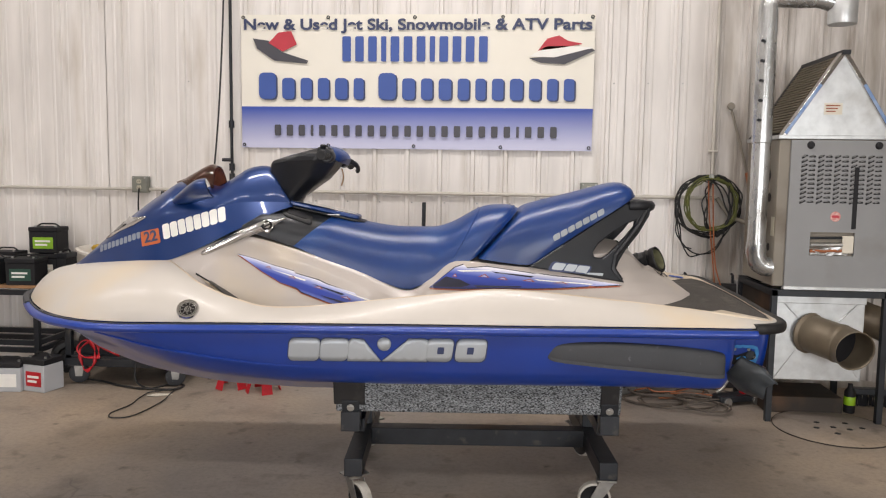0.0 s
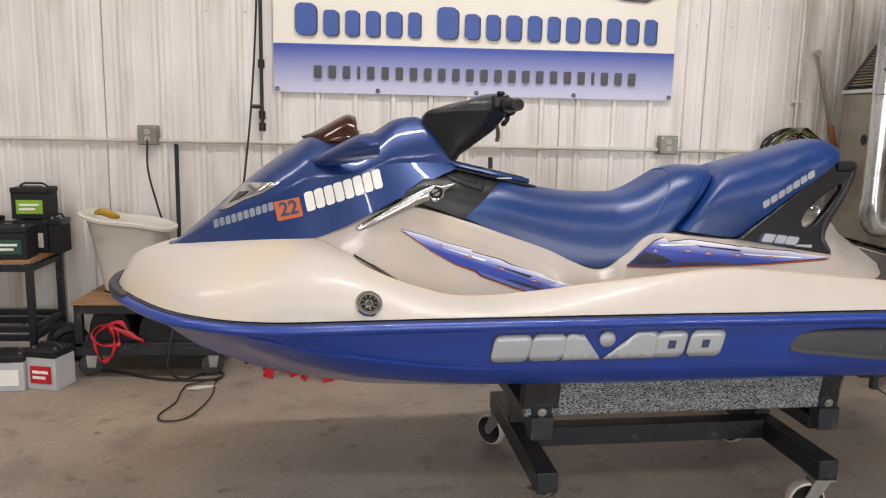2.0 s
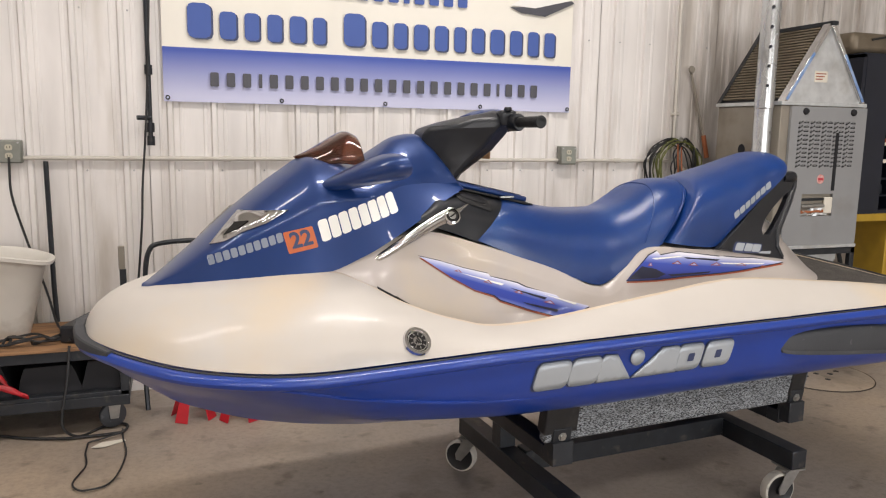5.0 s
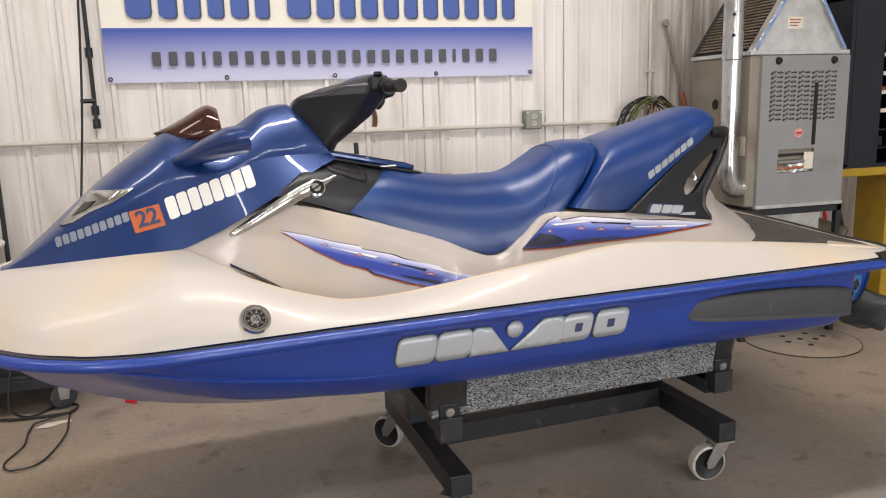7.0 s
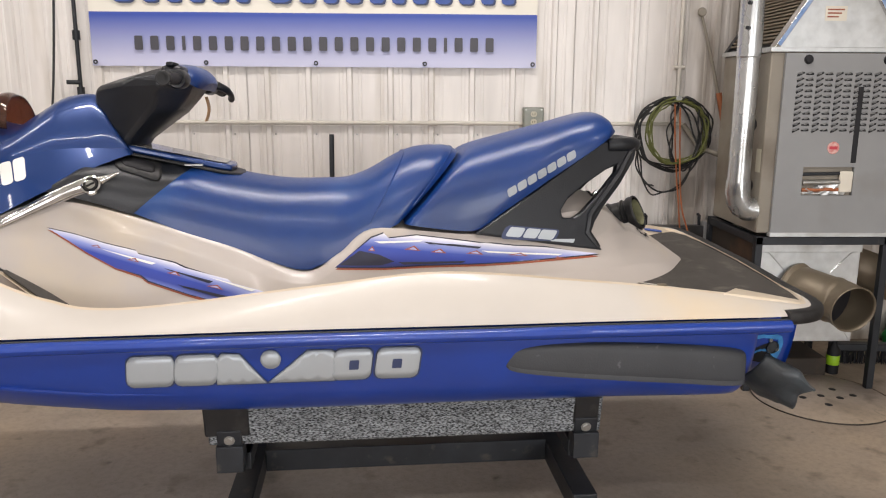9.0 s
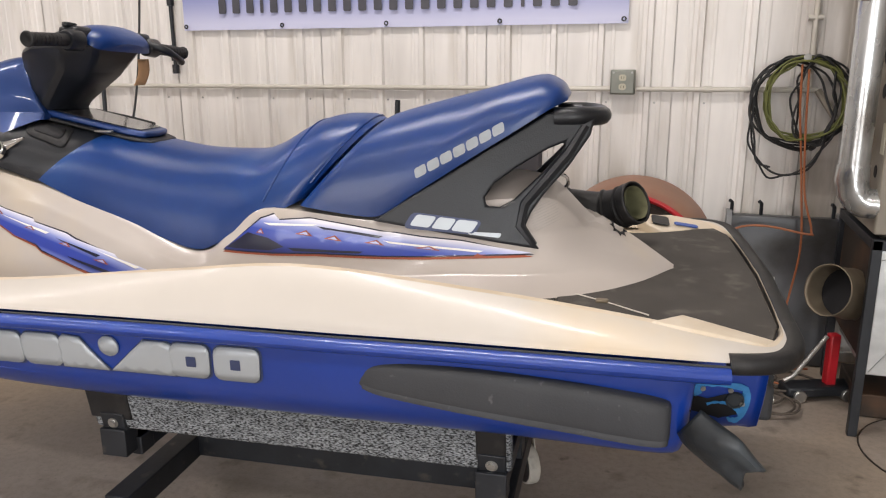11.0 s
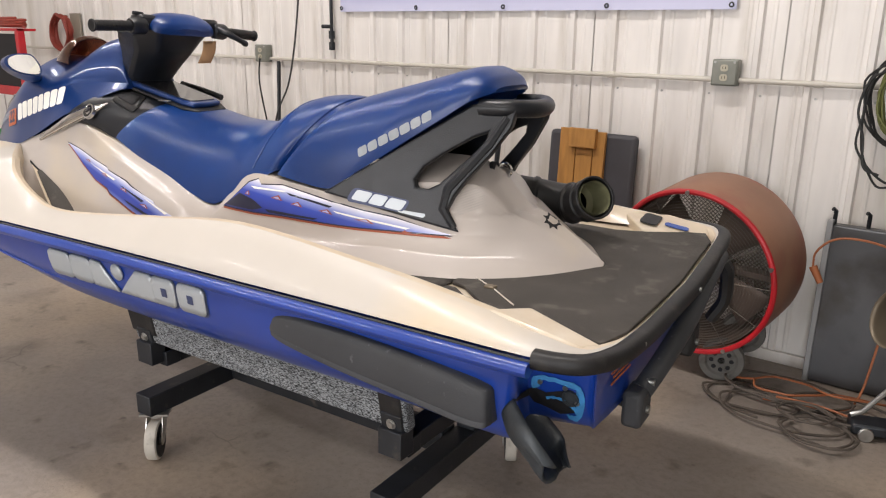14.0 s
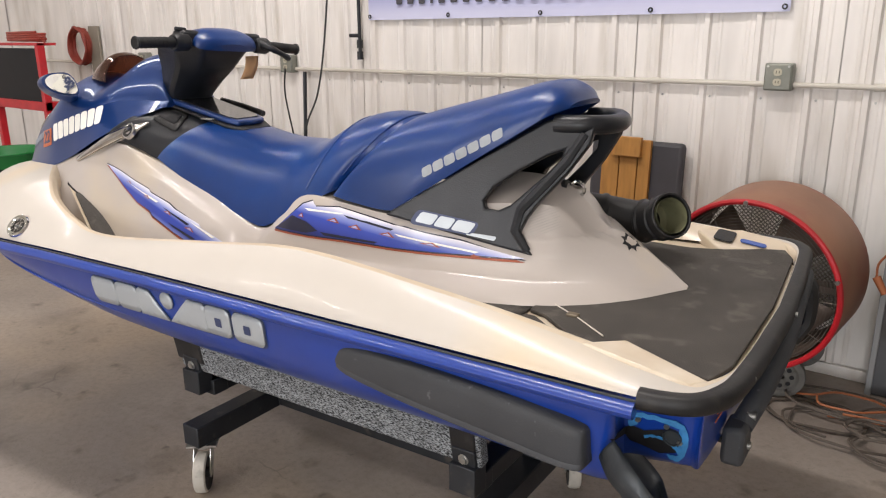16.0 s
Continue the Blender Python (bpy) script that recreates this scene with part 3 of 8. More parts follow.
# rail: x, half-width, height; then the upper edge of the white deck: x, half-width, height
DECK = [(-1.632, 0.0, 0.872, -1.455, 0.0, 0.985), (-1.613, 0.12, 0.866, -1.41, 0.075, 0.998), (-1.515, 0.265, 0.855, -1.27, 0.165, 1.02),
        (-1.39, 0.385, 0.845, -1.10, 0.238, 1.036), (-1.265, 0.47, 0.84, -0.95, 0.272, 1.043), (-1.13, 0.525, 0.836, -0.86, 0.338, 1.015),
        (-0.95, 0.546, 0.835, -0.76, 0.395, 0.962), (-0.62, 0.545, 0.835, -0.60, 0.43, 0.905), (-0.40, 0.54, 0.835, -0.42, 0.44, 0.88),
        (0.1, 0.532, 0.836, 0.1, 0.435, 0.93), (0.5, 0.53, 0.836, 0.46, 0.43, 0.961), (0.9, 0.53, 0.838, 0.9, 0.43, 0.926),
        (1.30, 0.53, 0.838, 1.28, 0.445, 0.887), (1.49, 0.518, 0.84, 1.47, 0.465, 0.862), (1.562, 0.45, 0.842, 1.535, 0.425, 0.858), (1.584, 0.33, 0.843, 1.556, 0.32, 0.858), (1.590, 0.0, 0.843, 1.561, 0.0, 0.858)]
deck = rows_smooth(DECK, 121)


def both_sides(rows):
    """Rows of (x, half-width, z) as one line round the bow: near side, then far side."""
    return [(x, -w, z) for x, w, z in reversed(rows)] + [(x, w, z) for x, w, z in rows[1:]]


def strip(bm, a, b, steps, bulge=0.0, lift=0.0):
    """A skin between two lines, bowed outwards."""
    pts = []
    for p, q in zip(a, b):
        p, q = Vector(p), Vector(q)
        out = Vector((0, p.y, 0))
        out = out.normalized() if out.length > 1e-6 else Vector((-1 if p.x < 0 else 1, 0, 0))
        row = []
        for t in np.linspace(0, 1, steps):
            k = 4 * t * (1 - t)
            row.append(p.lerp(q, t) + out * bulge * k + Vector((0, 0, lift * k)))
        pts.append(row)
    return grid(bm, pts)


def mirror_quads(bm, rows):
    """rows: for each station a list of (x, half-width, z); both sides."""
    for s in (-1, 1):
        grid(bm, [[(x, s * w, z) for x, w, z in r] for r in rows])
    return tidy(bm, 0.0015)


# hull: rail, lower edge of the side, chine, keel
SIDE = [(-1.608, 0.0, 0.795), (-1.58, 0.075, 0.795), (-1.478, 0.2, 0.79), (-1.34, 0.315, 0.785), (-1.20, 0.40, 0.775), (-1.06, 0.45, 0.755),
        (-0.90, 0.475, 0.722), (-0.62, 0.485, 0.678), (-0.40, 0.483, 0.658), (0.1, 0.478, 0.645), (0.5, 0.475, 0.642), (0.9, 0.475, 0.642),
        (1.315, 0.475, 0.642), (1.362, 0.405, 0.642), (1.49, 0.392, 0.642), (1.515, 0.365, 0.645), (1.52, 0.0, 0.645)]
CHINE = [(-1.47, 0.0, 0.69), (-1.43, 0.05, 0.69), (-1.33, 0.13, 0.68), (-1.20, 0.21, 0.665), (-1.06, 0.285, 0.645), (-0.92, 0.34, 0.625),
         (-0.78, 0.375, 0.607), (-0.55, 0.40, 0.588), (-0.35, 0.41, 0.578), (0.1, 0.415, 0.572), (0.5, 0.415, 0.572), (0.9, 0.415, 0.572),
         (1.31, 0.43, 0.575), (1.355, 0.36, 0.59), (1.46, 0.34, 0.605), (1.475, 0.31, 0.61), (1.48, 0.0, 0.61)]
KEEL = [(-1.38, 0.627), (-1.35, 0.61), (-1.27, 0.575), (-1.15, 0.53), (-1.0, 0.492), (-0.87, 0.468), (-0.74, 0.45), (-0.52, 0.436), (-0.33, 0.43),
        (0.1, 0.428), (0.5, 0.428), (0.9, 0.43), (1.22, 0.445), (1.32, 0.52), (1.40, 0.56), (1.46, 0.585), (1.47, 0.59)]
side, chine, keel = rows_smooth(SIDE, 121), rows_smooth(CHINE, 121), rows_smooth(KEEL, 121)
bm = bmesh.new()
rows = []
for d, s, c, k in zip(deck, side, chine, keel):
    w0 = max(0.0, d[1] - 0.018)
    top = (d[0] + (0.012 if d[0] < -1.3 else -0.012 if d[0] > 1.4 else 0), w0, d[2] - 0.002)
    k3 = max(0.0, min(1.0, (s[0] - 1.22) / 0.12))
    top = (top[0] + (s[0] + 0.012 - top[0]) * k3, top[1] + (s[1] + (0.02 if s[1] > 0.05 else 0) - top[1]) * k3, top[2])
    r = []
    for t in np.linspace(0, 1, 7):
        b = 0.010 * 4 * t * (1 - t)
        r.append((top[0] + (s[0] - top[0]) * t, top[1] + (s[1] - top[1]) * t + (b if s[1] > 0.02 else 0), top[2] + (s[2] - top[2]) * t))
    for t in (0.3, 0.7, 1.0):
        b = 0.006 * 4 * t * (1 - t)
        r.append((s[0] + (c[0] - s[0]) * t, s[1] + (c[1] - s[1]) * t, s[2] + (c[2] - s[2]) * t - b))
    for t in (0.25, 0.5, 0.75, 1.0):
        r.append((c[0] + (k[0] - c[0]) * t, c[1] * (1 - t), c[2] + (k[1] - c[2]) * t))
    rows.append(r)
mirror_quads(bm, rows)
hull = part("hull", bm, M_BLUE, ski, "glossy royal blue fibreglass hull")

# moulded strake along the lower edge of the side
for s in (-1, 1):
    bm = bmesh.new()
    tube(bm, [(p[0], s * (p[1] + 0.001 - 0.012 * max(0, (p[0] + 0.6) / 0.6)), p[2] - 0.001) for p in side if -1.2 < p[0] < 0.05], 0.005, 6)
    part("strake", bm, M_BLUE, hull)

# rub rail, bumpers
line = both_sides([(d[0], d[1], d[2]) for d in deck])


def sweep(name, pts, prof, material, label="", parent=None):
    """Sweeps a closed (outwards, up) profile along a line round the deck."""
    bm = bmesh.new()
    rings = []
    for i, p in enumerate(pts):
        p = Vector(p)
        t = Vector(pts[min(i + 1, len(pts) - 1)]) - Vector(pts[max(i - 1, 0)])
        t.z = 0
        n = Vector((-t.y, t.x, 0)).normalized()
        rings.append([p + n * -o + Vector((0, 0, z)) for o, z in prof])
    vs = grid(bm, rings, close_v=True)
    if (Vector(pts[0]) - Vector(pts[-1])).length > 0.02:
        bm.faces.new(vs[0])
        bm.faces.new(list(reversed(vs[-1])))
    return part(name, bm, material, parent or ski, label)


SGN = 1
half = [(0.020 * math.cos(a) - 0.012, 0.017 * math.sin(a) - 0.019) for a in np.linspace(0, 2 * math.pi, 10, endpoint=False)]
rail_line = [p for p in line if p[0] < 1.43]
sweep("rub_rail", rail_line, [(SGN * o, z) for o, z in half], M_BLUE, "blue moulded rub rail")
seam = [(SGN * o, z) for o, z in ((-0.009, -0.004), (-0.001, -0.004), (0.0005, -0.002), (-0.0015, 0.0), (-0.009, 0.0))]
sweep("rail_insert", rail_line, seam, M_SPONSON, "dark grey rubber rail insert")
fat = [(0.026 * math.cos(a) - 0.006, 0.026 * math.sin(a) - 0.008) for a in np.linspace(0, 2 * math.pi, 12, endpoint=False)]
bow = both_sides([(d[0], d[1], d[2]) for d in deck if d[0] < -1.545])
bm = bmesh.new()
rings = []
for i, p in enumerate(bow):
    k = 1 - abs(2 * i / (len(bow) - 1) - 1)
    g = 0.42 + 0.36 * min(1.0, 1.8 * k) ** 0.8
    t = Vector(bow[min(i + 1, len(bow) - 1)]) - Vector(bow[max(i - 1, 0)])
    n = Vector((-t.y, t.x, 0)).normalized()
    rings.append([Vector(p) - n * (0.026 * g * math.cos(a) - 0.017) + Vector((0, 0, 0.026 * g * math.sin(a) - 0.006 + 0.006 * math.sin(3 * a) * g)) for a in np.linspace(0, 2 * math.pi, 14, endpoint=False)])
vs = grid(bm, rings, close_v=True)
bm.faces.new(vs[0])
bm.faces.new(vs[-1][::-1])
part("bow_bumper", bm, M_SPONSON, ski, "scuffed black rubber bow bumper")
near = [(d[0], -d[1], d[2]) for d in deck if d[0] > 1.40]
far = [(d[0], d[1], d[2]) for d in reversed(deck) if d[0] > 1.40]
lump = [(0.0215 * math.copysign(abs(math.cos(a)) ** 0.7, math.cos(a)) - 0.0105, 0.0205 * math.copysign(abs(math.sin(a)) ** 0.7, math.sin(a)) - 0.001) for a in np.linspace(0, 2 * math.pi, 16, endpoint=False)]
sweep("stern_bumper", near + far[1:], lump, M_RUBBER, "black rubber stern bumper")

# white deck: gunwales and nose
bm = bmesh.new()
rows = []
for d in deck:
    front = max(0.0, min(1.0, (-0.62 - d[0]) / 0.4))
    r = []
    for t in np.linspace(0, 1, 11):
        k = 4 * t * (1 - t)
        w = d[1] + (d[4] - d[1]) * t - (0.003 if t < 0.05 else 0)
        x = d[0] + (d[3] - d[0]) * t
        z = d[2] + 0.004 + (d[5] - d[2] - 0.004) * t
        bow_fade = min(1.0, max(d[1], 0) / 0.15)
        w += (0.005 + 0.025 * front) * k * bow_fade
        z += (0.004 + 0.024 * front) * k
        x -= 0.03 * k * front * (1 - bow_fade)
        r.append((x, max(w, 0.0), z))
    # inner wall of the gunwale down to the footwell
    if -0.85 < d[3] < 1.40:
        fl = 0.80 if d[3] < 0.45 else 0.80 + 0.056 * min(1, (d[3] - 0.45) / 0.4)
        r += [(d[3], d[4] - 0.012, d[5] + 0.003), (d[3], d[4] - 0.028, d[5] - 0.006), (d[3], d[4] - 0.042, (d[5] + fl) / 2), (d[3], d[4] - 0.055, fl)]
    else:
        r += [(d[3], max(0, d[4] - 0.012), d[5] + 0.002), (d[3], max(0, d[4] - 0.02), d[5]), (d[3], max(0, d[4] - 0.03), d[5] - 0.01), (d[3], max(0, d[4] - 0.04), d[5] - 0.02)]
    rows.append(r)
mirror_quads(bm, [r[:11] for r in rows])
part("deck", bm, M_WHITE, ski, "glossy white gelcoat deck yellowed with age")

bm = bmesh.new()
mirror_quads(bm, [r[10:] for r in rows])
part("gunwale_inner", bm, M_CREAM, ski, "yellowed inner wall of the gunwale")

# footwells and rear platform
def floor_z(x):
    f = 0.80 + 0.054 * max(0.0, min(1.0, (x - 0.35) / 0.5))
    if x < -0.52:
        f += (-0.52 - x) * 0.66
    return f - 0.016 * max(0.0, x - 0.85)


bm = bmesh.new()
pts = []
for x in np.linspace(-0.80, 1.563, 60):
    w = 0.405 + 0.03 * max(0.0, min(1.0, (x - 0.9) / 0.3)) - 0.10 * max(0.0, min(1.0, (-0.5 - x) / 0.3))
    if x > 1.47:
        w = 0.435 - 1.2 * (x - 1.47)
    pts.append([(x, v * w, floor_z(x)) for v in (-1, -0.5, 0, 0.5, 1)])
grid(bm, pts)
part("footwell", bm, M_CREAM, ski)

MAT_Z = 0.8715   # level of the rear mat, falling aft

# rubber mats: two footwell mats, one rear mat with a joint between
for s in (-1, 1):
    bm = bmesh.new()
    grid(bm, [[(x, s * (v - 0.10 * max(0.0, min(1.0, (-0.5 - x) / 0.3))), floor_z(x) + 0.006) for v in (0.25, 0.32, 0.398)] for x in np.linspace(-0.755, 1.05, 52)])
    fm = part("footwell_mat", bm, M_MAT, ski, "dark grey rubber footwell mat")
    md = fm.modifiers.new("wall", "SOLIDIFY")
    md.thickness, md.offset = 0.005, 1
bm = bmesh.new()
outl = [(1.055, -0.30), (1.10, -0.31), (1.265, -0.415), (1.325, -0.385), (1.522, -0.42), (1.546, -0.35), (1.551, 0.0), (1.546, 0.35), (1.515, 0.402), (1.40, 0.372), (1.328, 0.338), (1.265, 0.325), (1.10, 0.325), (1.055, 0.32)]
plate(bm, outl, 0.011, pose(0, 0, MAT_Z, 0, 0.92, 0))
rear_mat = part("rear_mat", bm, M_MAT, ski, "dark ribbed rubber deck mat with pressed lettering", smooth=False, bevel=0.003)
bm = bmesh.new()
plate(bm, [(1.02, -0.315), (1.08, -0.316), (1.245, -0.418), (1.18, -0.424), (1.02, -0.405)], 0.008, pose(0, 0, MAT_Z - 0.003, 0, 0.92, 0))
part("footwell_mat", bm, M_MAT, ski, smooth=False, bevel=0.002)
# plain pressed blocks across the mat
for k in range(6):
    bm = bmesh.new()
    plate(bm, rounded(0.085, 0.052, 0.012, 4), 0.0008, pose(1.45 - 0.008 * abs(k - 2.5), -0.27 + 0.108 * k, MAT_Z - 1.45 * 0.01606 + 0.0112, 0, 0.92, 0))
    part("pressed_block", bm, M_MAT2, rear_mat, smooth=False)
# cord and latch across the mat joint
bm = bmesh.new()
tube(bm, [(1.05, -0.225, 0.868), (1.10, -0.252, 0.867), (1.18, -0.30, 0.866), (1.27, -0.355, 0.865)], 0.0018, 6)
part("mat_cord", bm, M_PVC, ski)
bm = bmesh.new()
box(bm, 1.148, 1.178, -0.302, -0.282, 0.860, 0.872)
part("latch", bm, M_BEIGE, ski, bevel=0.004)

# white wedges at the stern corners
for s in (-1, 1):
    bm = bmesh.new()
    a = [(1.265, s * 0.445, 0.892), (1.338, s * 0.39, 0.889), (1.528, s * 0.425, 0.858), (1.50, s * 0.462, 0.862), (1.38, s * 0.462, 0.881)]
    if s > 0:
        a[:3] = [(1.262, 0.405, 0.888), (1.345, 0.340, 0.868), (1.528, 0.402, 0.850)]
    top = [bm.verts.new(p) for p in a]
    low = [bm.verts.new((x, y, z - 0.04)) for x, y, z in a]
    bm.faces.new(top)
    bm.faces.new(low[::-1])
    for i in range(5):
        bm.faces.new((top[i], top[(i + 1) % 5], low[(i + 1) % 5], low[i]))
    part("corner_wedge", bm, M_CREAM, ski, bevel=0.006)


def ribs(rows, n, p, q, m=18, cap=True, flat=0.0):
    """A skin over slanted ribs. Row: lower edge x, z, half-width; crown x, z. p, q: how square the rib is."""
    bm = bmesh.new()
    pts = []
    for r in rows_smooth(rows, n):
        xl, zl, w, xt, zt = r[:5]
        if len(r) > 5:
            p, q = r[5:]
        line = []
        for a in np.linspace(0, math.pi, 2 * m + 1):
            c, s = math.cos(a), math.sin(a)
            h = abs(s) ** (2 / q)
            v = w * math.copysign(abs(c) ** (2 / p), c)
            line.append((xl + (xt - xl) * h, v, zl + (zt - zl) * h))
        pts.append(line)
    vs = grid(bm, pts)
    if cap:
        bm.faces.new(vs[0])
        bm.faces.new(vs[-1][::-1])
    return bm


# pearl body between the footwells, running out into the tail cone: x; foot, lower, middle, shoulder (half-width, z); crown z
BODY = [(-1.0, 0.34, 0.80, 0.31, 0.88, 0.285, 0.97, 0.255, 1.035, 1.05), (-0.85, 0.38, 0.80, 0.345, 0.90, 0.302, 0.99, 0.252, 1.078, 1.12),
        (-0.65, 0.325, 0.80, 0.295, 0.89, 0.241, 1.06, 0.216, 1.145, 1.17), (-0.40, 0.325, 0.80, 0.287, 0.88, 0.238, 1.04, 0.205, 1.085, 1.09),
        (-0.15, 0.34, 0.80, 0.288, 0.86, 0.25, 0.95, 0.212, 1.0, 1.0), (0.06, 0.355, 0.80, 0.282, 0.85, 0.247, 0.89, 0.207, 0.92, 0.92)]
BODY += [(0.16, 0.36, 0.81, 0.272, 0.87, 0.243, 0.93, 0.214, 0.972, 0.98), (0.29, 0.37, 0.825, 0.266, 0.885, 0.240, 0.95, 0.214, 1.05, 1.06),
         (0.60, 0.365, 0.85, 0.262, 0.89, 0.236, 0.945, 0.214, 1.025, 1.04), (0.82, 0.335, 0.864, 0.25, 0.90, 0.216, 0.942, 0.17, 1.075, 1.14),
         (1.0, 0.298, 0.864, 0.22, 0.90, 0.182, 0.95, 0.125, 1.085, 1.125), (1.12, 0.25, 0.864, 0.168, 0.90, 0.12, 0.94, 0.075, 0.998, 1.022),
         (1.24, 0.165, 0.862, 0.105, 0.885, 0.066, 0.908, 0.035, 0.93, 0.945), (1.345, 0.006, 0.862, 0.005, 0.866, 0.004, 0.868, 0.002, 0.870, 0.872)]


def section_skin(rows, n):
    bm = bmesh.new()
    pts = []
    for r in rows_smooth(rows, n):
        k = [(i, r[1 + 2 * i], r[2 + 2 * i]) for i in range((len(r) - 2) // 2)] + [((len(r) - 2) // 2, 0.0, r[-1])]
        fw, fz = curve_of([(i, w) for i, w, z in k]), curve_of([(i, z) for i, w, z in k])
        fl = lambda t, j: np.interp(t, range(len(k)), [q[j] for q in k])
        half = [(0.2 * fw(t) + 0.8 * fl(t, 1), 0.2 * fz(t) + 0.8 * fl(t, 2)) for t in np.linspace(0, k[-1][0], 49)]
        pts.append([(r[0], -w, z) for w, z in half] + [(r[0], w, z) for w, z in reversed(half[:-1])])
    grid(bm, pts)
    return tidy(bm, 0.0005)


body = part("body", section_skin(BODY, 90), M_PEARL, ski, "pearl white bodywork with a tapering tail")

# hood: nose, saddle under the windscreen, then the cowl that rises in front of the steering
HOOD = [(-1.455, 0.985, 0.004, -1.452, 0.995, 0.5, 0.85), (-1.42, 0.992, 0.068, -1.41, 1.015, 0.5, 0.85), (-1.29, 1.015, 0.158, -1.29, 1.117, 0.5, 0.85), (-1.16, 1.028, 0.216, -1.16, 1.232, 0.5, 0.85),
        (-1.03, 1.04, 0.252, -1.03, 1.328, 0.52, 0.85), (-0.94, 1.045, 0.264, -0.945, 1.374, 0.54, 0.84), (-0.85, 1.078, 0.26, -0.87, 1.368, 0.55, 0.82), (-0.79, 1.105, 0.256, -0.80, 1.352, 0.58, 0.80),
        (-0.72, 1.142, 0.246, -0.735, 1.388, 0.52, 0.72), (-0.655, 1.176, 0.228, -0.67, 1.43, 0.43, 0.66), (-0.58, 1.216, 0.194, -0.62, 1.443, 0.32, 0.66), (-0.52, 1.243, 0.166, -0.588, 1.445, 0.22, 0.68), (-0.46, 1.266, 0.136, -0.565, 1.438, 0.12, 0.78), (-0.448, 1.268, 0.128, -0.556, 1.426, 0.10, 0.80)]


def hood_skin(rows, n):
    """Ribs with a flat lower side, a crease at the given share of the height and a rounded crown."""
    bm = bmesh.new()
    pts = []
    for xl, zl, w, xt, zt, b, c in rows_smooth(rows, n):
        half = [(1 - (1 - c) * t, b * t) for t in np.linspace(0, 1, 5)]
        half += [(c * math.cos(t) ** (1.12 + 0.5 * max(0.0, 0.5 - b)), b + (1 - b) * math.sin(t) ** 1.28) for t in np.linspace(0, math.pi / 2, 18)[1:-1]] + [(0.0, 1.0)]
        line = [(xl + (xt - xl) * h, w * v, zl + (zt - zl) * h) for v, h in half]
        pts.append(line + [(x, -y, z) for x, y, z in reversed(line[:-1])])
    vs = grid(bm, pts)
    bm.faces.new(vs[0])
    bm.faces.new(vs[-1][::-1])
    return bm


hood = part("hood", hood_skin(HOOD, 84), M_HOOD, ski, "metallic blue front hood with pale registration letters")
hood.data.set_sharp_from_angle(angle=radians(19))

# tinted windscreen: a low shell that carries on the crest of the hood, open to the rear
SCREEN = [(-0.99, 1.366, 0.004, -0.99, 1.369), (-0.955, 1.350, 0.05, -0.95, 1.385), (-0.91, 1.348, 0.092, -0.90, 1.412), (-0.86, 1.350, 0.112, -0.855, 1.438), (-0.82, 1.346, 0.118, -0.825, 1.449), (-0.79, 1.344, 0.118, -0.80, 1.440)]
ws = part("windscreen", ribs(SCREEN, 30, 2.3, 1.7, cap=False), M_TINT, ski, "brown tinted windscreen")
md = ws.modifiers.new("wall", "SOLIDIFY")
md.thickness = 0.004
SEAT1 = [(-0.455, 1.11, 0.17, -0.33, 1.222), (-0.42, 1.10, 0.20, -0.27, 1.23), (-0.23, 1.022, 0.212, -0.16, 1.207), (-0.08, 0.967, 0.212, -0.01, 1.183),
         (0.055, 0.925, 0.21, 0.15, 1.181), (0.11, 0.94, 0.208, 0.25, 1.205), (0.20, 0.985, 0.208, 0.35, 1.26), (0.28, 1.03, 0.208, 0.42, 1.284),
         (0.335, 1.056, 0.205, 0.50, 1.287), (0.355, 1.066, 0.185, 0.545, 1.272)]
seat = part("front_seat", ribs(SEAT1, 60, 2.6, 2.0), M_SEAT, ski, "blue vinyl saddle seat with a raised back")


def rib_points(row, p, q, a0=0.0, a1=math.pi, n=40, off=0.0):
    """Points over one rib, lifted off the skin."""
    xl, zl, w, xt, zt = row[:5]
    out = []
    for a in np.linspace(a0, a1, n):
        c, s = math.cos(a), math.sin(a)
        h = abs(s) ** (2 / q)
        out.append((xl + (xt - xl) * h, (w + off) * math.copysign(abs(c) ** (2 / p), c), zl + (zt - zl) * h + off * abs(s)))
    return out


for k in (41, 56):
    bm = bmesh.new()
    tube(bm, rib_points(rows_smooth(SEAT1, 60)[k], 2.6, 2.0, 0.25, math.pi - 0.25, 40, 0.0005), 0.0028, 6)
    part("piping", bm, M_SEAT, seat)
SEAT2 = [(0.365, 1.06, 0.20, 0.55, 1.262), (0.385, 1.058, 0.222, 0.585, 1.289), (0.47, 1.046, 0.224, 0.68, 1.317), (0.57, 1.037, 0.220, 0.78, 1.343),
         (0.68, 1.10, 0.206, 0.88, 1.37), (0.82, 1.19, 0.182, 0.945, 1.388), (0.94, 1.265, 0.168, 0.99, 1.394), (1.01, 1.31, 0.15, 1.035, 1.375), (1.05, 1.33, 0.10, 1.055, 1.345)]
part("rear_seat", ribs(SEAT2, 50, 2.8, 2.2), M_SEAT, ski, "blue vinyl passenger seat with pale side lettering")

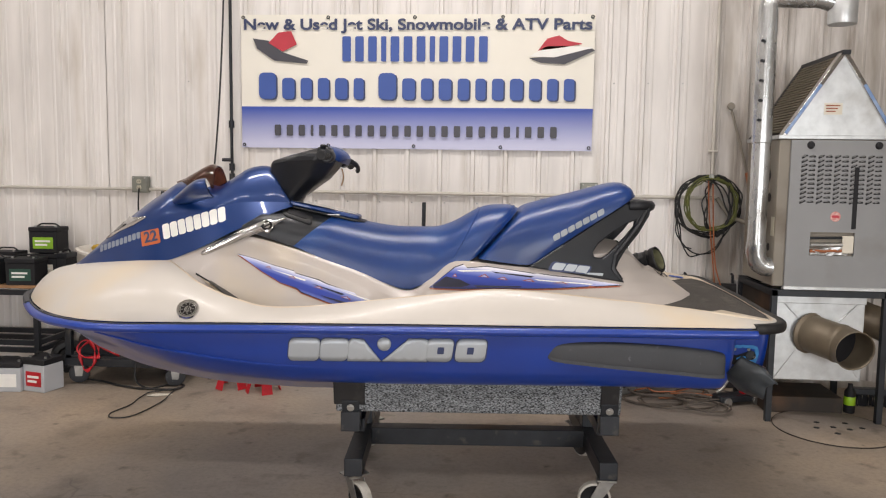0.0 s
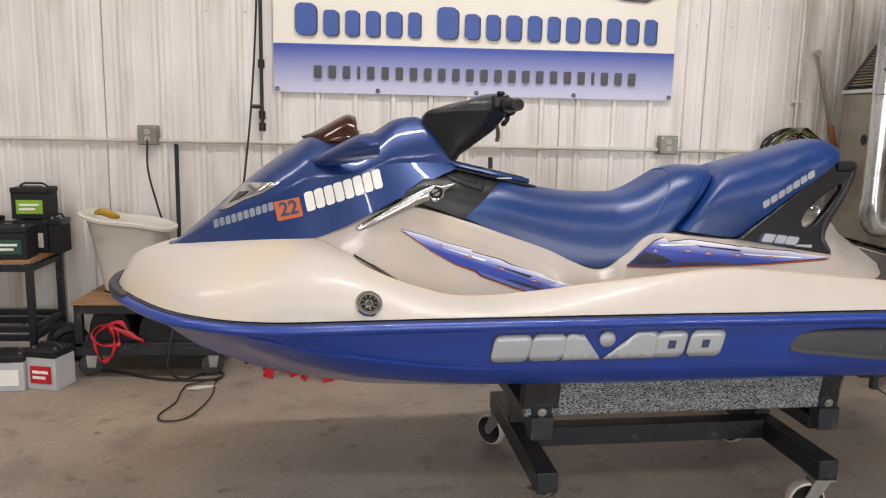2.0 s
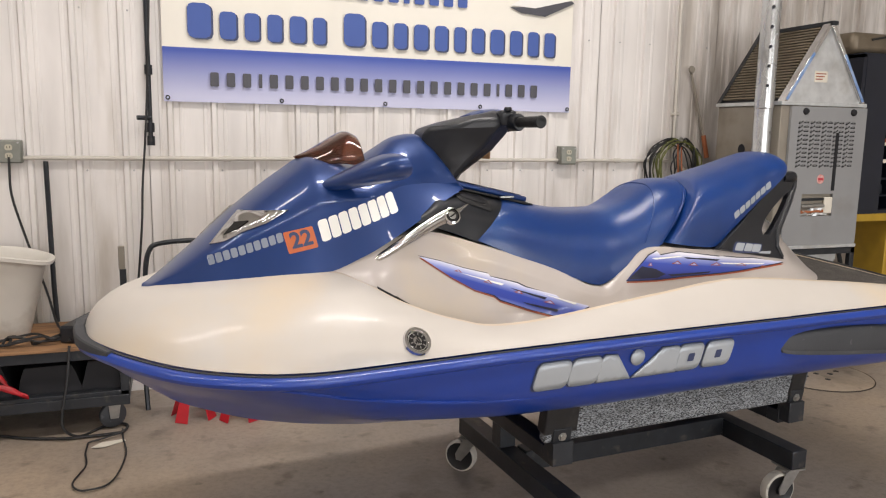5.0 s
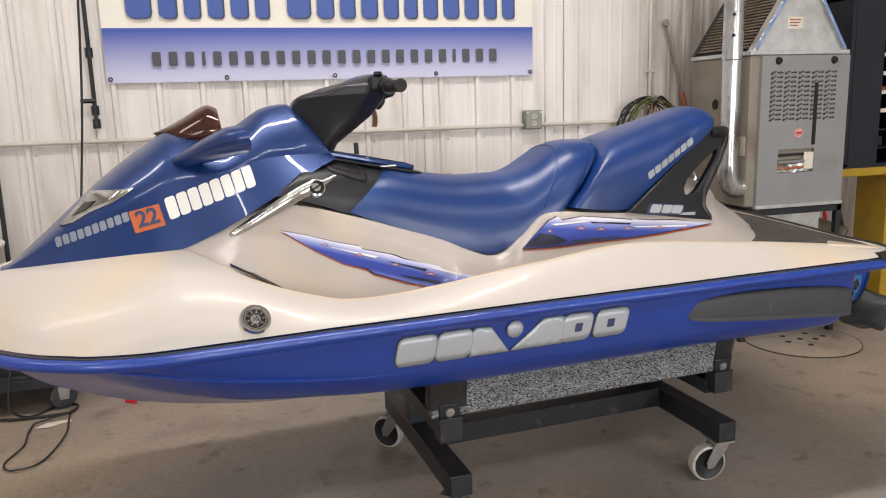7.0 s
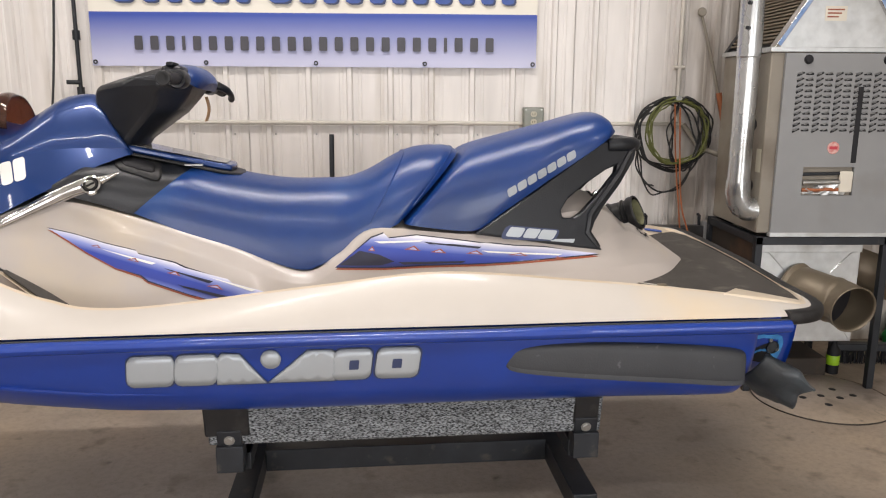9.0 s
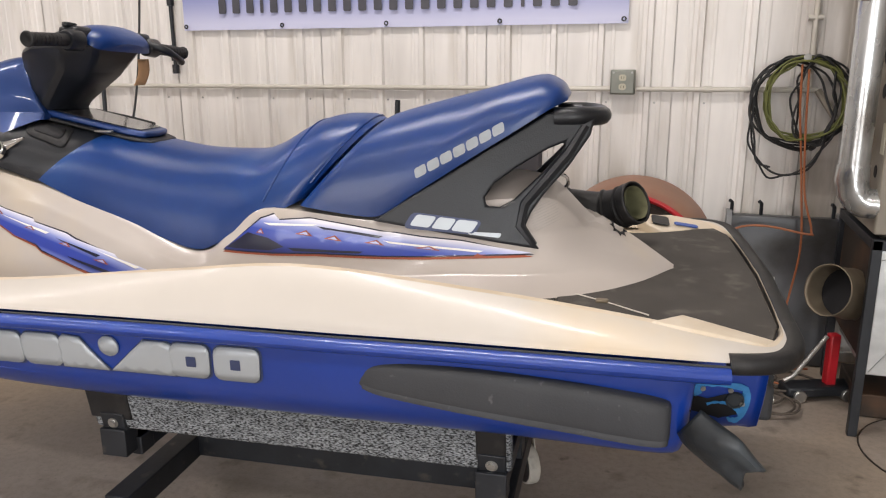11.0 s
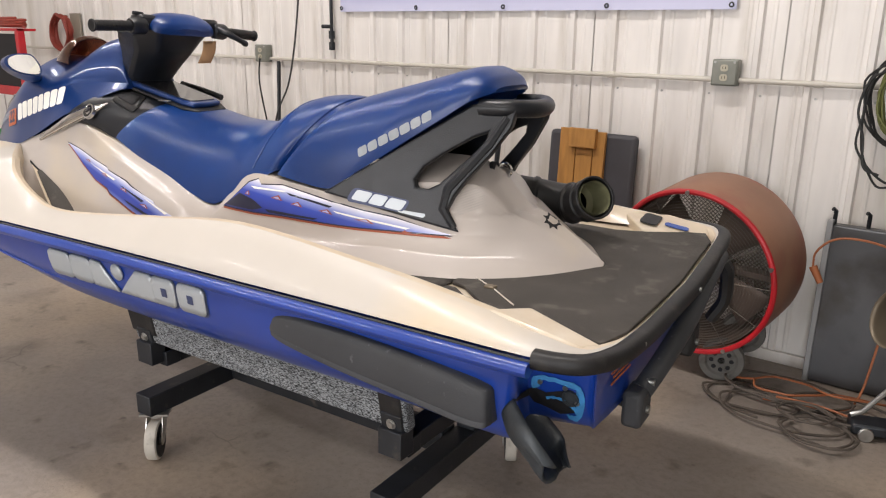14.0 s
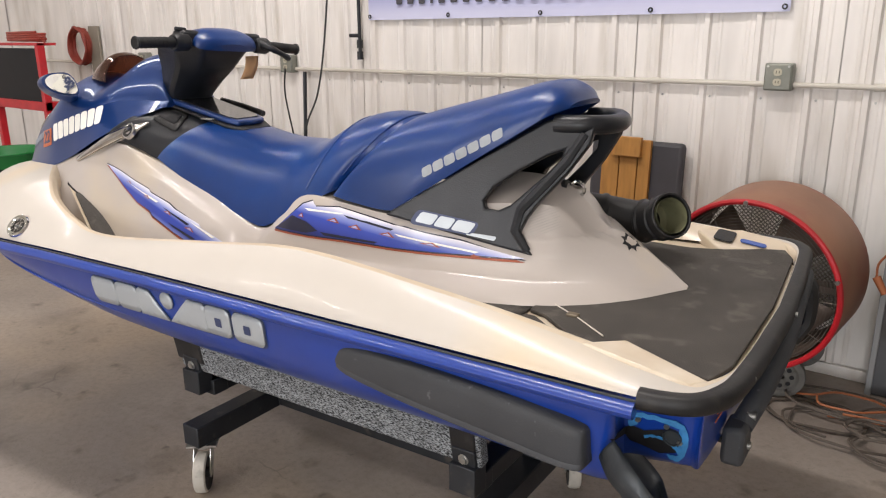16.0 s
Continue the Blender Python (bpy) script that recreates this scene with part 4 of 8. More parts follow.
# black console panels between hood and seat
CONS = [(-0.67, 1.172, 0.222, -0.56, 1.245), (-0.64, 1.172, 0.224, -0.53, 1.264), (-0.58, 1.152, 0.217, -0.45, 1.262), (-0.50, 1.125, 0.206, -0.36, 1.246), (-0.435, 1.10, 0.198, -0.29, 1.233), (-0.40, 1.09, 0.185, -0.25, 1.222)]
console = part("console", ribs(CONS, 40, 2.6, 2.1), M_BLACK, ski, "black plastic console with a pocket on each side")
me = console.data
T_CONS = BVHTree.FromPolygons([v.co.copy() for v in me.vertices], [list(p.vertices) for p in me.polygons])


def lay_down(name, outline, tree, material, parent, off, thick):
    """A thin piece of the given (x, y) outline laid on a skin from above."""
    bm = bmesh.new()
    f = bm.faces.new([bm.verts.new((x, y, 0)) for x, y in outline])
    bmesh.ops.triangulate(bm, faces=[f])
    for _ in range(4):
        long = [e for e in bm.edges if e.calc_length() > 0.025]
        if long:
            bmesh.ops.subdivide_edges(bm, edges=long, cuts=1)
            bmesh.ops.triangulate(bm, faces=bm.faces[:])
    for v in bm.verts:
        hit, nrm, _, _ = tree.ray_cast(Vector((v.co.x, v.co.y, 2)), Vector((0, 0, -1)))
        if not hit or hit.z < 1.15:
            hit, nrm, _, _ = tree.find_nearest(Vector((v.co.x, v.co.y, 1.24)))
        v.co = hit + (nrm if nrm.z > 0 else -nrm) * off
    ob = part(name, bm, material, parent)
    md = ob.modifiers.new("wall", "SOLIDIFY")
    md.thickness, md.offset = thick, 0
    return ob


for s in (-1, 1):
    lay_down("pocket_rim", [(x + 0.25 * (abs(y) - 0.155), s * abs(y)) for x, y in rounded(0.13, 0.075, 0.02, 5, -0.42, 0.128)], T_CONS, M_RUBBER, console, 0.002, 0.005)
    lay_down("pocket", [(x + 0.25 * (abs(y) - 0.155), s * abs(y)) for x, y in rounded(0.095, 0.045, 0.016, 5, -0.42, 0.128)], T_CONS, M_DARK, console, 0.0052, 0.002)
LID = pose(0, 0, 1.168, 0, 12.22, 0)
bm = bmesh.new()
plate(bm, [(-0.47, -0.096), (-0.20, -0.090), (-0.145, -0.062), (-0.135, 0.0), (-0.145, 0.062), (-0.20, 0.090), (-0.47, 0.096)], 0.010, LID @ pose(0, 0, -0.004))
part("lid_gasket", bm, M_RUBBER, ski, "black rubber lid gasket", bevel=0.004)
bm = bmesh.new()
plate(bm, [(-0.485, -0.086), (-0.22, -0.076), (-0.175, -0.060), (-0.168, 0.0), (-0.175, 0.060), (-0.22, 0.076), (-0.485, 0.086)], 0.019, LID @ pose(0, 0, 0.006))
lid = part("storage_lid", bm, M_HOOD, ski, "blue storage lid with a dark glossy top", bevel=0.006)
bm = bmesh.new()
plate(bm, [(-0.475, -0.072), (-0.225, -0.064), (-0.195, -0.050), (-0.195, 0.050), (-0.225, 0.064), (-0.475, 0.072)], 0.003, LID @ pose(0, 0, 0.0248))
part("lid_panel", bm, M_GLOSS, lid, "glossy dark top of the lid", bevel=0.0012)
bm = bmesh.new()
box(bm, -0.30, -0.245, -0.108, -0.094, 1.232, 1.238)
part("lid_latch", bm, M_ZINC, ski, "small bright latch plate", bevel=0.002)


# ---- fittings and markings of the watercraft ----
def bvh_of(*obs):
    vs, fs = [], []
    for ob in obs:
        n = len(vs)
        vs += [v.co.copy() for v in ob.data.vertices]
        fs += [[n + i for i in p.vertices] for p in ob.data.polygons]
    return BVHTree.FromPolygons(vs, fs)


def lay_on(bm, tree, off, s=-1):
    """Lays a flat (x, 0, z) mesh onto the near side of a skin."""
    for v in bm.verts:
        hit, nrm, _, _ = tree.ray_cast(Vector((v.co.x, s * 1.2, v.co.z)), Vector((0, -s, 0)))
        if hit:
            if nrm.y * s < 0:
                nrm = -nrm
            v.co = hit + nrm * (off + v.co.y)
        else:
            v.co.y = s * 0.2
    return bm


def marking(name, outline, tree, material, parent, off=0.0018, label="", fine=0.03, thick=0.0):
    """A sticker or raised letter of the given (x, z) outline on the near side of a skin."""
    bm = bmesh.new()
    f = bm.faces.new([bm.verts.new((x, 0, z)) for x, z in outline])
    bmesh.ops.triangulate(bm, faces=[f])
    for _ in range(4):
        long = [e for e in bm.edges if e.calc_length() > fine]
        if not long:
            break
        bmesh.ops.subdivide_edges(bm, edges=long, cuts=1)
        bmesh.ops.triangulate(bm, faces=bm.faces[:])
    lay_on(bm, tree, off)
    ob = part(name, bm, material, parent, label)
    if thick:
        md = ob.modifiers.new("wall", "SOLIDIFY")
        md.thickness, md.offset = thick, 0
    return ob


def slab(x0, z0, w, h, slant=0.0, turn=0.0, r=0.2, n=4):
    """Outline of a rounded block, leaning by slant and turned by turn degrees about its lower corner."""
    c, s = math.cos(radians(turn)), math.sin(radians(turn))
    out = []
    for x, y in rounded(w, h, r * min(w, h), n, w / 2, h / 2):
        x += slant * y
        out.append((x0 + c * x - s * y, z0 + s * x + c * y))
    return out


T_HULL, T_BODY, T_HOOD, T_DECK = bvh_of(hull), bvh_of(body), bvh_of(hood), bvh_of(bpy.data.objects["deck"])

# raised plain blocks on the hull side, with their dark backing
XS = [(-0.39, 0.128, 0.0), (-0.268, 0.118, 0.0), (-0.157, 0.105, 0.0), (0.03, 0.125, 0.0), (0.146, 0.112, 0.0), (0.262, 0.126, 0.0)]
for k, (x, w, _) in enumerate(XS):
    sl = 0.12
    z = 0.685 + 0.006 * (x + 0.39)
    if k == 2:
        o1 = [(x, z), (x + 0.13, z), (x + 0.065, z + 0.088), (x + 0.02, z + 0.092), (x + 0.006, z + 0.08)]
    elif k == 3:
        o1 = [(x - 0.05, z), (x + w, z), (x + w + 0.006, z + 0.085), (x + w - 0.01, z + 0.092), (x + 0.055, z + 0.092)]
    else:
        o1 = slab(x, z, w - 0.008, 0.092, sl, 0, 0.22)
    cx, cz = sum(p[0] for p in o1) / len(o1), sum(p[1] for p in o1) / len(o1)
    o0 = [(cx + (px - cx) * 1.09, cz - 0.002 + (pz - cz) * 1.1) for px, pz in o1]
    marking("logo_backing", o0, T_HULL, M_INKD, hull, 0.0015)
    marking("logo_block", o1, T_HULL, M_SILVER, hull, 0.005, thick=0.006)
    if k >= 4:
        marking("logo_inset", slab(x + 0.048, z + 0.032, 0.026, 0.028, 0.1, 0, 0.1), T_HULL, M_INKD, hull, 0.0092)
o1 = [(-0.012 + 0.027 * math.cos(a), 0.757 + 0.027 * math.sin(a)) for a in np.linspace(0, 2 * math.pi, 18, endpoint=False)]
marking("logo_dot", o1, T_HULL, M_SILVER, hull, 0.005, thick=0.006)

# hood: grey bars of the maker's name, year sticker, white bars of the registration
def along(p0, p1, h, n, material, gap, parent, tree, name, slant=0.15):
    dx, dz = p1[0] - p0[0], p1[1] - p0[1]
    L, ang = math.hypot(dx, dz), math.degrees(math.atan2(dz, dx))
    w = L / (n + gap * (n - 1))
    for i in range(n):
        t = i * w * (1 + gap) / L
        marking(name, slab(p0[0] + dx * t, p0[1] + dz * t, w, h, slant, ang, 0.25, 3), tree, material, parent, fine=0.04)


along((-1.272, 1.062), (-1.070, 1.132), 0.026, 10, M_NAME, 0.22, hood, T_HOOD, "name_bar")
marking("year_sticker", slab(-1.058, 1.096, 0.085, 0.062, 0.0, 13, 0.06), T_HOOD, M_STICKER, hood, label="faded orange registration year sticker")
cu = bpy.data.curves.new("draft", "FONT")
cu.body, cu.size, cu.offset, cu.align_x, cu.align_y = "22", 0.062, 0.0018, "CENTER", "CENTER"
tmp = new("draft", cu)
me = bpy.data.meshes.new_from_object(tmp.evaluated_get(bpy.context.evaluated_depsgraph_get()))
bpy.data.objects.remove(tmp)
me.transform(pose(-1.022, 0, 1.137, 90, 0, 0) @ pose(0, 0, 0, 0, 0, 13))
bm = bmesh.new()
bm.from_mesh(me)
for v in bm.verts:
    v.co.y = 0
lay_on(bm, T_HOOD, 0.003)
part("year_number", bm, M_INKD, hood)
along((-0.962, 1.128), (-0.712, 1.208), 0.062, 8, M_WHITEINK, 0.12, hood, T_HOOD, "registration_bar", 0.1)

# headlights
for s in (-1, 1):
    bm = bmesh.new()
    lamp_line = [(-1.263, 1.116), (-1.218, 1.165), (-1.175, 1.209), (-1.05, 1.219), (-1.112, 1.182), (-1.178, 1.155), (-1.225, 1.128)]
    f = bm.faces.new([bm.verts.new((x, 0, z)) for x, z in lamp_line])
    bmesh.ops.triangulate(bm, faces=[f])
    for _ in range(2):
        bmesh.ops.subdivide_edges(bm, edges=bm.edges[:], cuts=1)
    lay_on(bm, T_HOOD, 0.002, s)
    hl = part("headlight", bm, M_CHROME, ski, "clear chrome headlight")
    md = hl.modifiers.new("wall", "SOLIDIFY")
    md.thickness, md.offset = 0.006, 0
    bm = bmesh.new()
    f = bm.faces.new([bm.verts.new((x, 0, z)) for x, z in ((-1.225, 1.142), (-1.19, 1.178), (-1.155, 1.185), (-1.185, 1.162))])
    bmesh.ops.triangulate(bm, faces=[f])
    for _ in range(2):
        bmesh.ops.subdivide_edges(bm, edges=bm.edges[:], cuts=1)
    lay_on(bm, T_HOOD, 0.0062, s)
    part("reflector", bm, M_GLOSS, hl, "dark lamp opening")

# mirrors: pod, rim and glass
for s in (-1, 1):
    bm = bmesh.new()
    rows = rows_smooth([(-0.955, 0.160, 1.282, 0.01, 0.008), (-0.91, 0.195, 1.297, 0.045, 0.022), (-0.845, 0.25, 1.323, 0.074, 0.034), (-0.79, 0.292, 1.343, 0.083, 0.039), (-0.752, 0.303, 1.350, 0.081, 0.038)], 20)
    gn = Vector((0.93, -s * 0.19, 0.31))
    rings = []
    for i, (x, y, z, a, b) in enumerate(rows):
        k = (i / (len(rows) - 1)) ** 2
        ring = []
        for t in np.linspace(0, 2 * math.pi, 22, endpoint=False):
            ct = math.cos(t)
            if ct < 0:  # the side next to the hood is cut straight
                ct = -abs(ct) ** 0.45 * (0.72 - 0.10 * math.sin(t))
            dy, dz = s * a * ct, b * math.sin(t) * (1.0 if ct > 0 else 1.06) + 0.10 * a * ct
            ring.append((x - k * (gn.y * dy + gn.z * dz) / gn.x, s * y + dy, z + dz))
        rings.append(ring)
    vs = grid(bm, rings, close_v=True)
    bm.faces.new(vs[0])
    bm.faces.new(vs[-1][::-1])
    pod = part("mirror_pod", bm, M_HOOD, ski, "blue wing mirror")
    bm = bmesh.new()
    ring = [Vector(p) for p in rings[-1]]
    mid = sum(ring, Vector()) / len(ring)
    lens = [bm.verts.new(mid + (p - mid) * 0.86 + gn * 0.003) for p in ring]
    bm.faces.new(lens)
    if bm.faces[:][0].normal.dot(gn) < 0:
        bmesh.ops.reverse_faces(bm, faces=bm.faces[:])
    part("mirror_glass", bm, M_MIRROR, pod, "mirror glass", smooth=False)

# thin dark vent slit beside the deck
marking("vent_slit", [(-0.813, 0.998), (-0.742, 0.956), (-0.74, 0.949), (-0.812, 0.989)], T_BODY, M_DARK, body, 0.002, fine=0.02)

# chrome trim blade with a round emblem
for s in (-1, 1):
    bm = bmesh.new()
    rows = rows_smooth([(-0.803, 0.258, 1.070, 0.006), (-0.785, 0.257, 1.079, 0.012), (-0.72, 0.248, 1.112, 0.016), (-0.64, 0.234, 1.152, 0.020), (-0.585, 0.220, 1.177, 0.021), (-0.545, 0.212, 1.190, 0.024), (-0.51, 0.203, 1.202, 0.013), (-0.465, 0.190, 1.222, 0.003)], 26)
    grid(bm, [[(x + 0.35 * r * math.sin(t), s * (v + 0.012 * math.cos(t) * min(1, r / 0.015)), z - 0.9 * r * math.sin(t)) for t in np.linspace(0, 2 * math.pi, 12, endpoint=False)] for x, v, z, r in rows], close_v=True)
    blade = part("trim_blade", bm, M_CHROME, ski, "chrome trim blade")
    bm = bmesh.new()
    lathe(bm, [(0.0, 0.004), (0.013, 0.004), (0.014, 0.001), (0.021, 0.001), (0.023, 0.005), (0.028, 0.003), (0.029, -0.008)], pose(-0.535, s * 0.222, 1.191, 62 if s < 0 else -62, 0, 0), 20)
    em = part("emblem", bm, M_CHROME, blade, "round chrome emblem")
    q = pose(-0.535, s * 0.222, 1.191, 62 if s < 0 else -62, 0, 0)
    bm = bmesh.new()
    lathe(bm, [(0.0135, 0.0025), (0.0142, 0.0045), (0.0205, 0.0045), (0.0212, 0.0025)], q, 20)
    part("emblem_ring", bm, M_GLOSS, em, "dark ring round the emblem")
    bm = bmesh.new()
    box(bm, -0.012, 0.012, -0.0025, 0.0025, 0.0035, 0.0062, q @ pose(0, 0, 0, 0, 0, 30))
    part("emblem_bar", bm, M_GLOSS, em)

# round badge on the near gunwale
for s in (-1,):
    hit, nrm, _, _ = T_DECK.ray_cast(Vector((-0.772, s * 1.2, 0.884)), Vector((0, -s, 0)))
    nrm = nrm if nrm.y * s > 0 else -nrm
    m = Matrix.Translation(hit) @ nrm.to_track_quat("Z", "X").to_matrix().to_4x4()
    bm = bmesh.new()
    lathe(bm, [(0.0, 0.004), (0.03, 0.004), (0.033, 0.007), (0.04, 0.007), (0.043, 0.0)], m, 28)
    bd = part("badge", bm, M_CHROME, ski, "round chrome badge")
    bm = bmesh.new()
    lathe(bm, [(0.014, 0.0055), (0.016, 0.0065), (0.026, 0.0065), (0.027, 0.004)], m, 24)
    part("badge_ring", bm, M_GLOSS, bd, "dark engraved ring")
    for k in range(9):
        bm = bmesh.new()
        box(bm, -0.0016, 0.0016, 0.017, 0.025, 0.006, 0.0075, m @ pose(0, 0, 0, 0, 0, 40 * k + 12))
        part("badge_tooth", bm, M_CHROME, bd, smooth=False)
    bm = bmesh.new()
    for k in range(3):
        box(bm, -0.011 + 0.003 * k, 0.010 - 0.004 * k, -0.007 + 0.006 * k, -0.004 + 0.006 * k, 0.0038, 0.0055, m @ pose(0, 0, 0, 0, 0, 18))
    part("badge_mark", bm, M_GLOSS, bd, smooth=False)

# side graphics
FRONT = [(-0.655, 1.070), (-0.58, 1.050), (-0.50, 1.024), (-0.415, 1.002), (-0.41, 0.993), (-0.31, 0.965), (-0.28, 0.950), (-0.16, 0.915), (-0.155, 0.906), (-0.03, 0.868), (-0.09, 0.852), (-0.17, 0.848), (-0.195, 0.862), (-0.27, 0.878), (-0.38, 0.918), (-0.40, 0.934), (-0.47, 0.955), (-0.55, 1.0)]
REAR = [(0.155, 0.938), (0.262, 1.022), (0.30, 1.035), (0.315, 1.02), (0.40, 1.027), (0.56, 1.005), (0.70, 0.985), (0.80, 0.975), (0.985, 0.945), (0.70, 0.938), (0.60, 0.937), (0.47, 0.94), (0.45, 0.952), (0.425, 0.938), (0.35, 0.936), (0.33, 0.947), (0.30, 0.935)]


def grow(o, d):
    cx, cz = sum(p[0] for p in o) / len(o), sum(p[1] for p in o) / len(o)
    return [(x + d * (1 if x > cx else -1), z + d * (1 if z > cz else -1)) for x, z in o]


for nm, o in (("front_graphic", FRONT), ("rear_graphic", REAR)):
    edge = marking(nm, [(x, z - 0.006) for x, z in grow(o, 0.002)], T_BODY, M_RUST, body, 0.0012, "faded blue and lavender side graphic with rust edges")
    marking("graphic_outline", grow(o, 0.003), T_BODY, M_DECALN, edge, 0.0018)
    marking("graphic_field", o, T_BODY, M_FIELD1 if o is FRONT else M_FIELD2, edge, 0.0026)
# thin pale slits and dark strokes across the graphics
for x0, z0, x1, z1, w, mtl in ((-0.52, 1.012, -0.36, 0.966, 0.004, M_WHITEINK), (-0.34, 0.952, -0.20, 0.91, 0.005, M_DECALN), (-0.22, 0.925, -0.08, 0.882, 0.004, M_WHITEINK), (-0.30, 0.905, -0.16, 0.868, 0.006, M_DECALN),
                              (0.27, 1.012, 0.42, 1.012, 0.004, M_WHITEINK), (0.42, 1.008, 0.60, 0.986, 0.005, M_DECALN), (0.60, 0.975, 0.86, 0.951, 0.004, M_WHITEINK), (0.34, 0.948, 0.55, 0.945, 0.005, M_DECALN)):
    marking("graphic_stroke", [(x0, z0), (x1, z1), (x1 - 0.012, z1 - w), (x0 + 0.018, z0 - 1.6 * w)], T_BODY, mtl, body, 0.0042)
for x, z, w, h in ((0.25, 0.985, 0.022, 0.014), (0.36, 0.985, 0.05, 0.014), (0.44, 0.975, 0.05, 0.013), (0.55, 0.968, 0.055, 0.012), (0.68, 0.958, 0.07, 0.009), (-0.54, 1.018, 0.03, 0.008), (-0.44, 0.978, 0.035, 0.010), (-0.33, 0.938, 0.04, 0.010), (-0.22, 0.898, 0.05, 0.010)):
    a = math.degrees(math.atan2(-0.27, 1)) if x < 0 else -6
    c, s = math.cos(radians(a)), math.sin(radians(a))
    tri = [(x, z), (x + w * c, z + w * s), (x + 0.6 * w * c - h * s, z + 0.6 * w * s + h * c)]
    mk = marking("graphic_chip", tri, T_BODY, M_RUST, body, 0.0046)
    c0, c1 = sum(p[0] for p in tri) / 3, sum(p[1] for p in tri) / 3
    marking("graphic_chip_field", [(c0 + (px - c0) * 0.55, c1 + (pz - c1) * 0.55) for px, pz in tri], T_BODY, M_LAVENDER, mk, 0.0053)
marking("black_patch", [(0.165, 0.942), (0.225, 0.985), (0.285, 0.972), (0.33, 0.95), (0.29, 0.94)], T_BODY, M_DECALN, body, 0.0040)

# grab handle: two side plates with a slot, joined by a hoop at the back
OUT = [(0.575, 1.030), (0.70, 1.108), (0.86, 1.21), (1.00, 1.298), (1.045, 1.306), (1.10, 1.305), (1.122, 1.292), (1.112, 1.245), (1.062, 1.168), (1.003, 1.098), (0.972, 1.05), (0.958, 1.012), (0.972, 0.98), (1.0, 0.952), (0.90, 0.968), (0.75, 0.995)]
SLOT = [(0.862, 1.068), (0.856, 1.09), (0.878, 1.124), (0.937, 1.168), (1.01, 1.212), (1.05, 1.228), (1.045, 1.205), (1.005, 1.16), (0.96, 1.115), (0.927, 1.083), (0.895, 1.066)]


def grab_y(x, z):
    """Half-width of the grab handle's side plate."""
    return 0.240 - 0.165 * (x - 0.574) - 0.17 * (z - 0.98)


for s in (-1, 1):
    bm = bmesh.new()
    es = []
    for o in (OUT, SLOT):
        vs = [bm.verts.new((x, s * grab_y(x, z), z)) for x, z in o]
        es += [bm.edges.new((vs[i], vs[(i + 1) % len(vs)])) for i in range(len(vs))]
    bmesh.ops.triangle_fill(bm, edges=es, use_beauty=True)
    g = part("grab_side", bm, M_BLACK, ski, "black plastic grab handle side", smooth=False)
    md = g.modifiers.new("wall", "SOLIDIFY")
    md.thickness, md.offset = 0.03, 0
    md = g.modifiers.new("bevel", "BEVEL")
    md.width, md.segments, md.limit_method, md.angle_limit = 0.007, 3, "ANGLE", radians(50)
    # raised rib that runs from the foot up to the hoop
    bm = bmesh.new()
    tube(bm, [(x, s * (grab_y(x, z) + 0.010), z) for x, z in ((0.985, 0.965), (0.948, 1.02), (0.958, 1.075), (1.01, 1.138), (1.06, 1.20), (1.10, 1.27))], [0.010, 0.014, 0.015, 0.015, 0.015, 0.012], 8)
    part("grab_rib", bm, M_BLACK, g)
bm = bmesh.new()
hoop = smooth_path([(1.02, -0.115, 1.29), (1.09, -0.105, 1.292), (1.128, -0.06, 1.29), (1.138, 0.0, 1.288), (1.128, 0.06, 1.29), (1.09, 0.105, 1.292), (1.02, 0.115, 1.29)], 30)
tube(bm, hoop, 0.024, 12)
part("grab_hoop", bm, M_BLACK, ski, "black grab rail behind the seat")
bm = bmesh.new()
plate(bm, [(0.62, -0.15), (1.08, -0.10), (1.08, 0.10), (0.62, 0.15)], 0.012, pose(0, 0, 0.66, 0, -31.5, 0))
part("seat_base", bm, M_RUBBER, ski, "black seat underside")
# tow eye on the tail
bm = bmesh.new()
tube(bm, [(1.035 + 0.02 * math.cos(a), 0.0, 1.108 + 0.02 * math.sin(a)) for a in np.linspace(0.2, 2 * math.pi + 0.2, 16)], 0.005, 8)
part("tow_eye", bm, M_CHROME, ski, "steel tow eye")
bm = bmesh.new()
lathe(bm, [(0.0, 0.004), (0.024, 0.004), (0.03, -0.004)], pose(1.012, 0, 1.108, 0, 55, 0), 16)
part("tow_eye_seat", bm, M_RUBBER, ski)
# model plate on the handle: silver bars on a dark ground
for k, (x, w) in enumerate(((0.672, 0.05), (0.727, 0.045), (0.776, 0.052))):
    bm = bmesh.new()
    o = slab(x, 1.022 - 0.12 * (x - 0.672), w, 0.03, 0.5, -7, 0.2, 3)
    f = bm.faces.new([bm.verts.new((px, -grab_y(px, pz) - 0.0175, pz)) for px, pz in o])
    ob = part("model_bar", bm, M_SILVER, ski, smooth=False)
    md = ob.modifiers.new("wall", "SOLIDIFY")
    md.thickness = 0.002
bm = bmesh.new()
f = bm.faces.new([bm.verts.new((px, -grab_y(px, pz) - 0.0163, pz)) for px, pz in slab(0.655, 1.015, 0.18, 0.043, 0.4, -7, 0.3, 4)])
part("model_plate", bm, M_INKD, ski, smooth=False)
bm = bmesh.new()
f = bm.faces.new([bm.verts.new((px, -grab_y(px, pz) - 0.017, pz)) for px, pz in slab(0.82, 0.995, 0.08, 0.012, 0.3, -7, 0.3, 3)])
part("model_bar", bm, M_SILVER, ski, smooth=False)

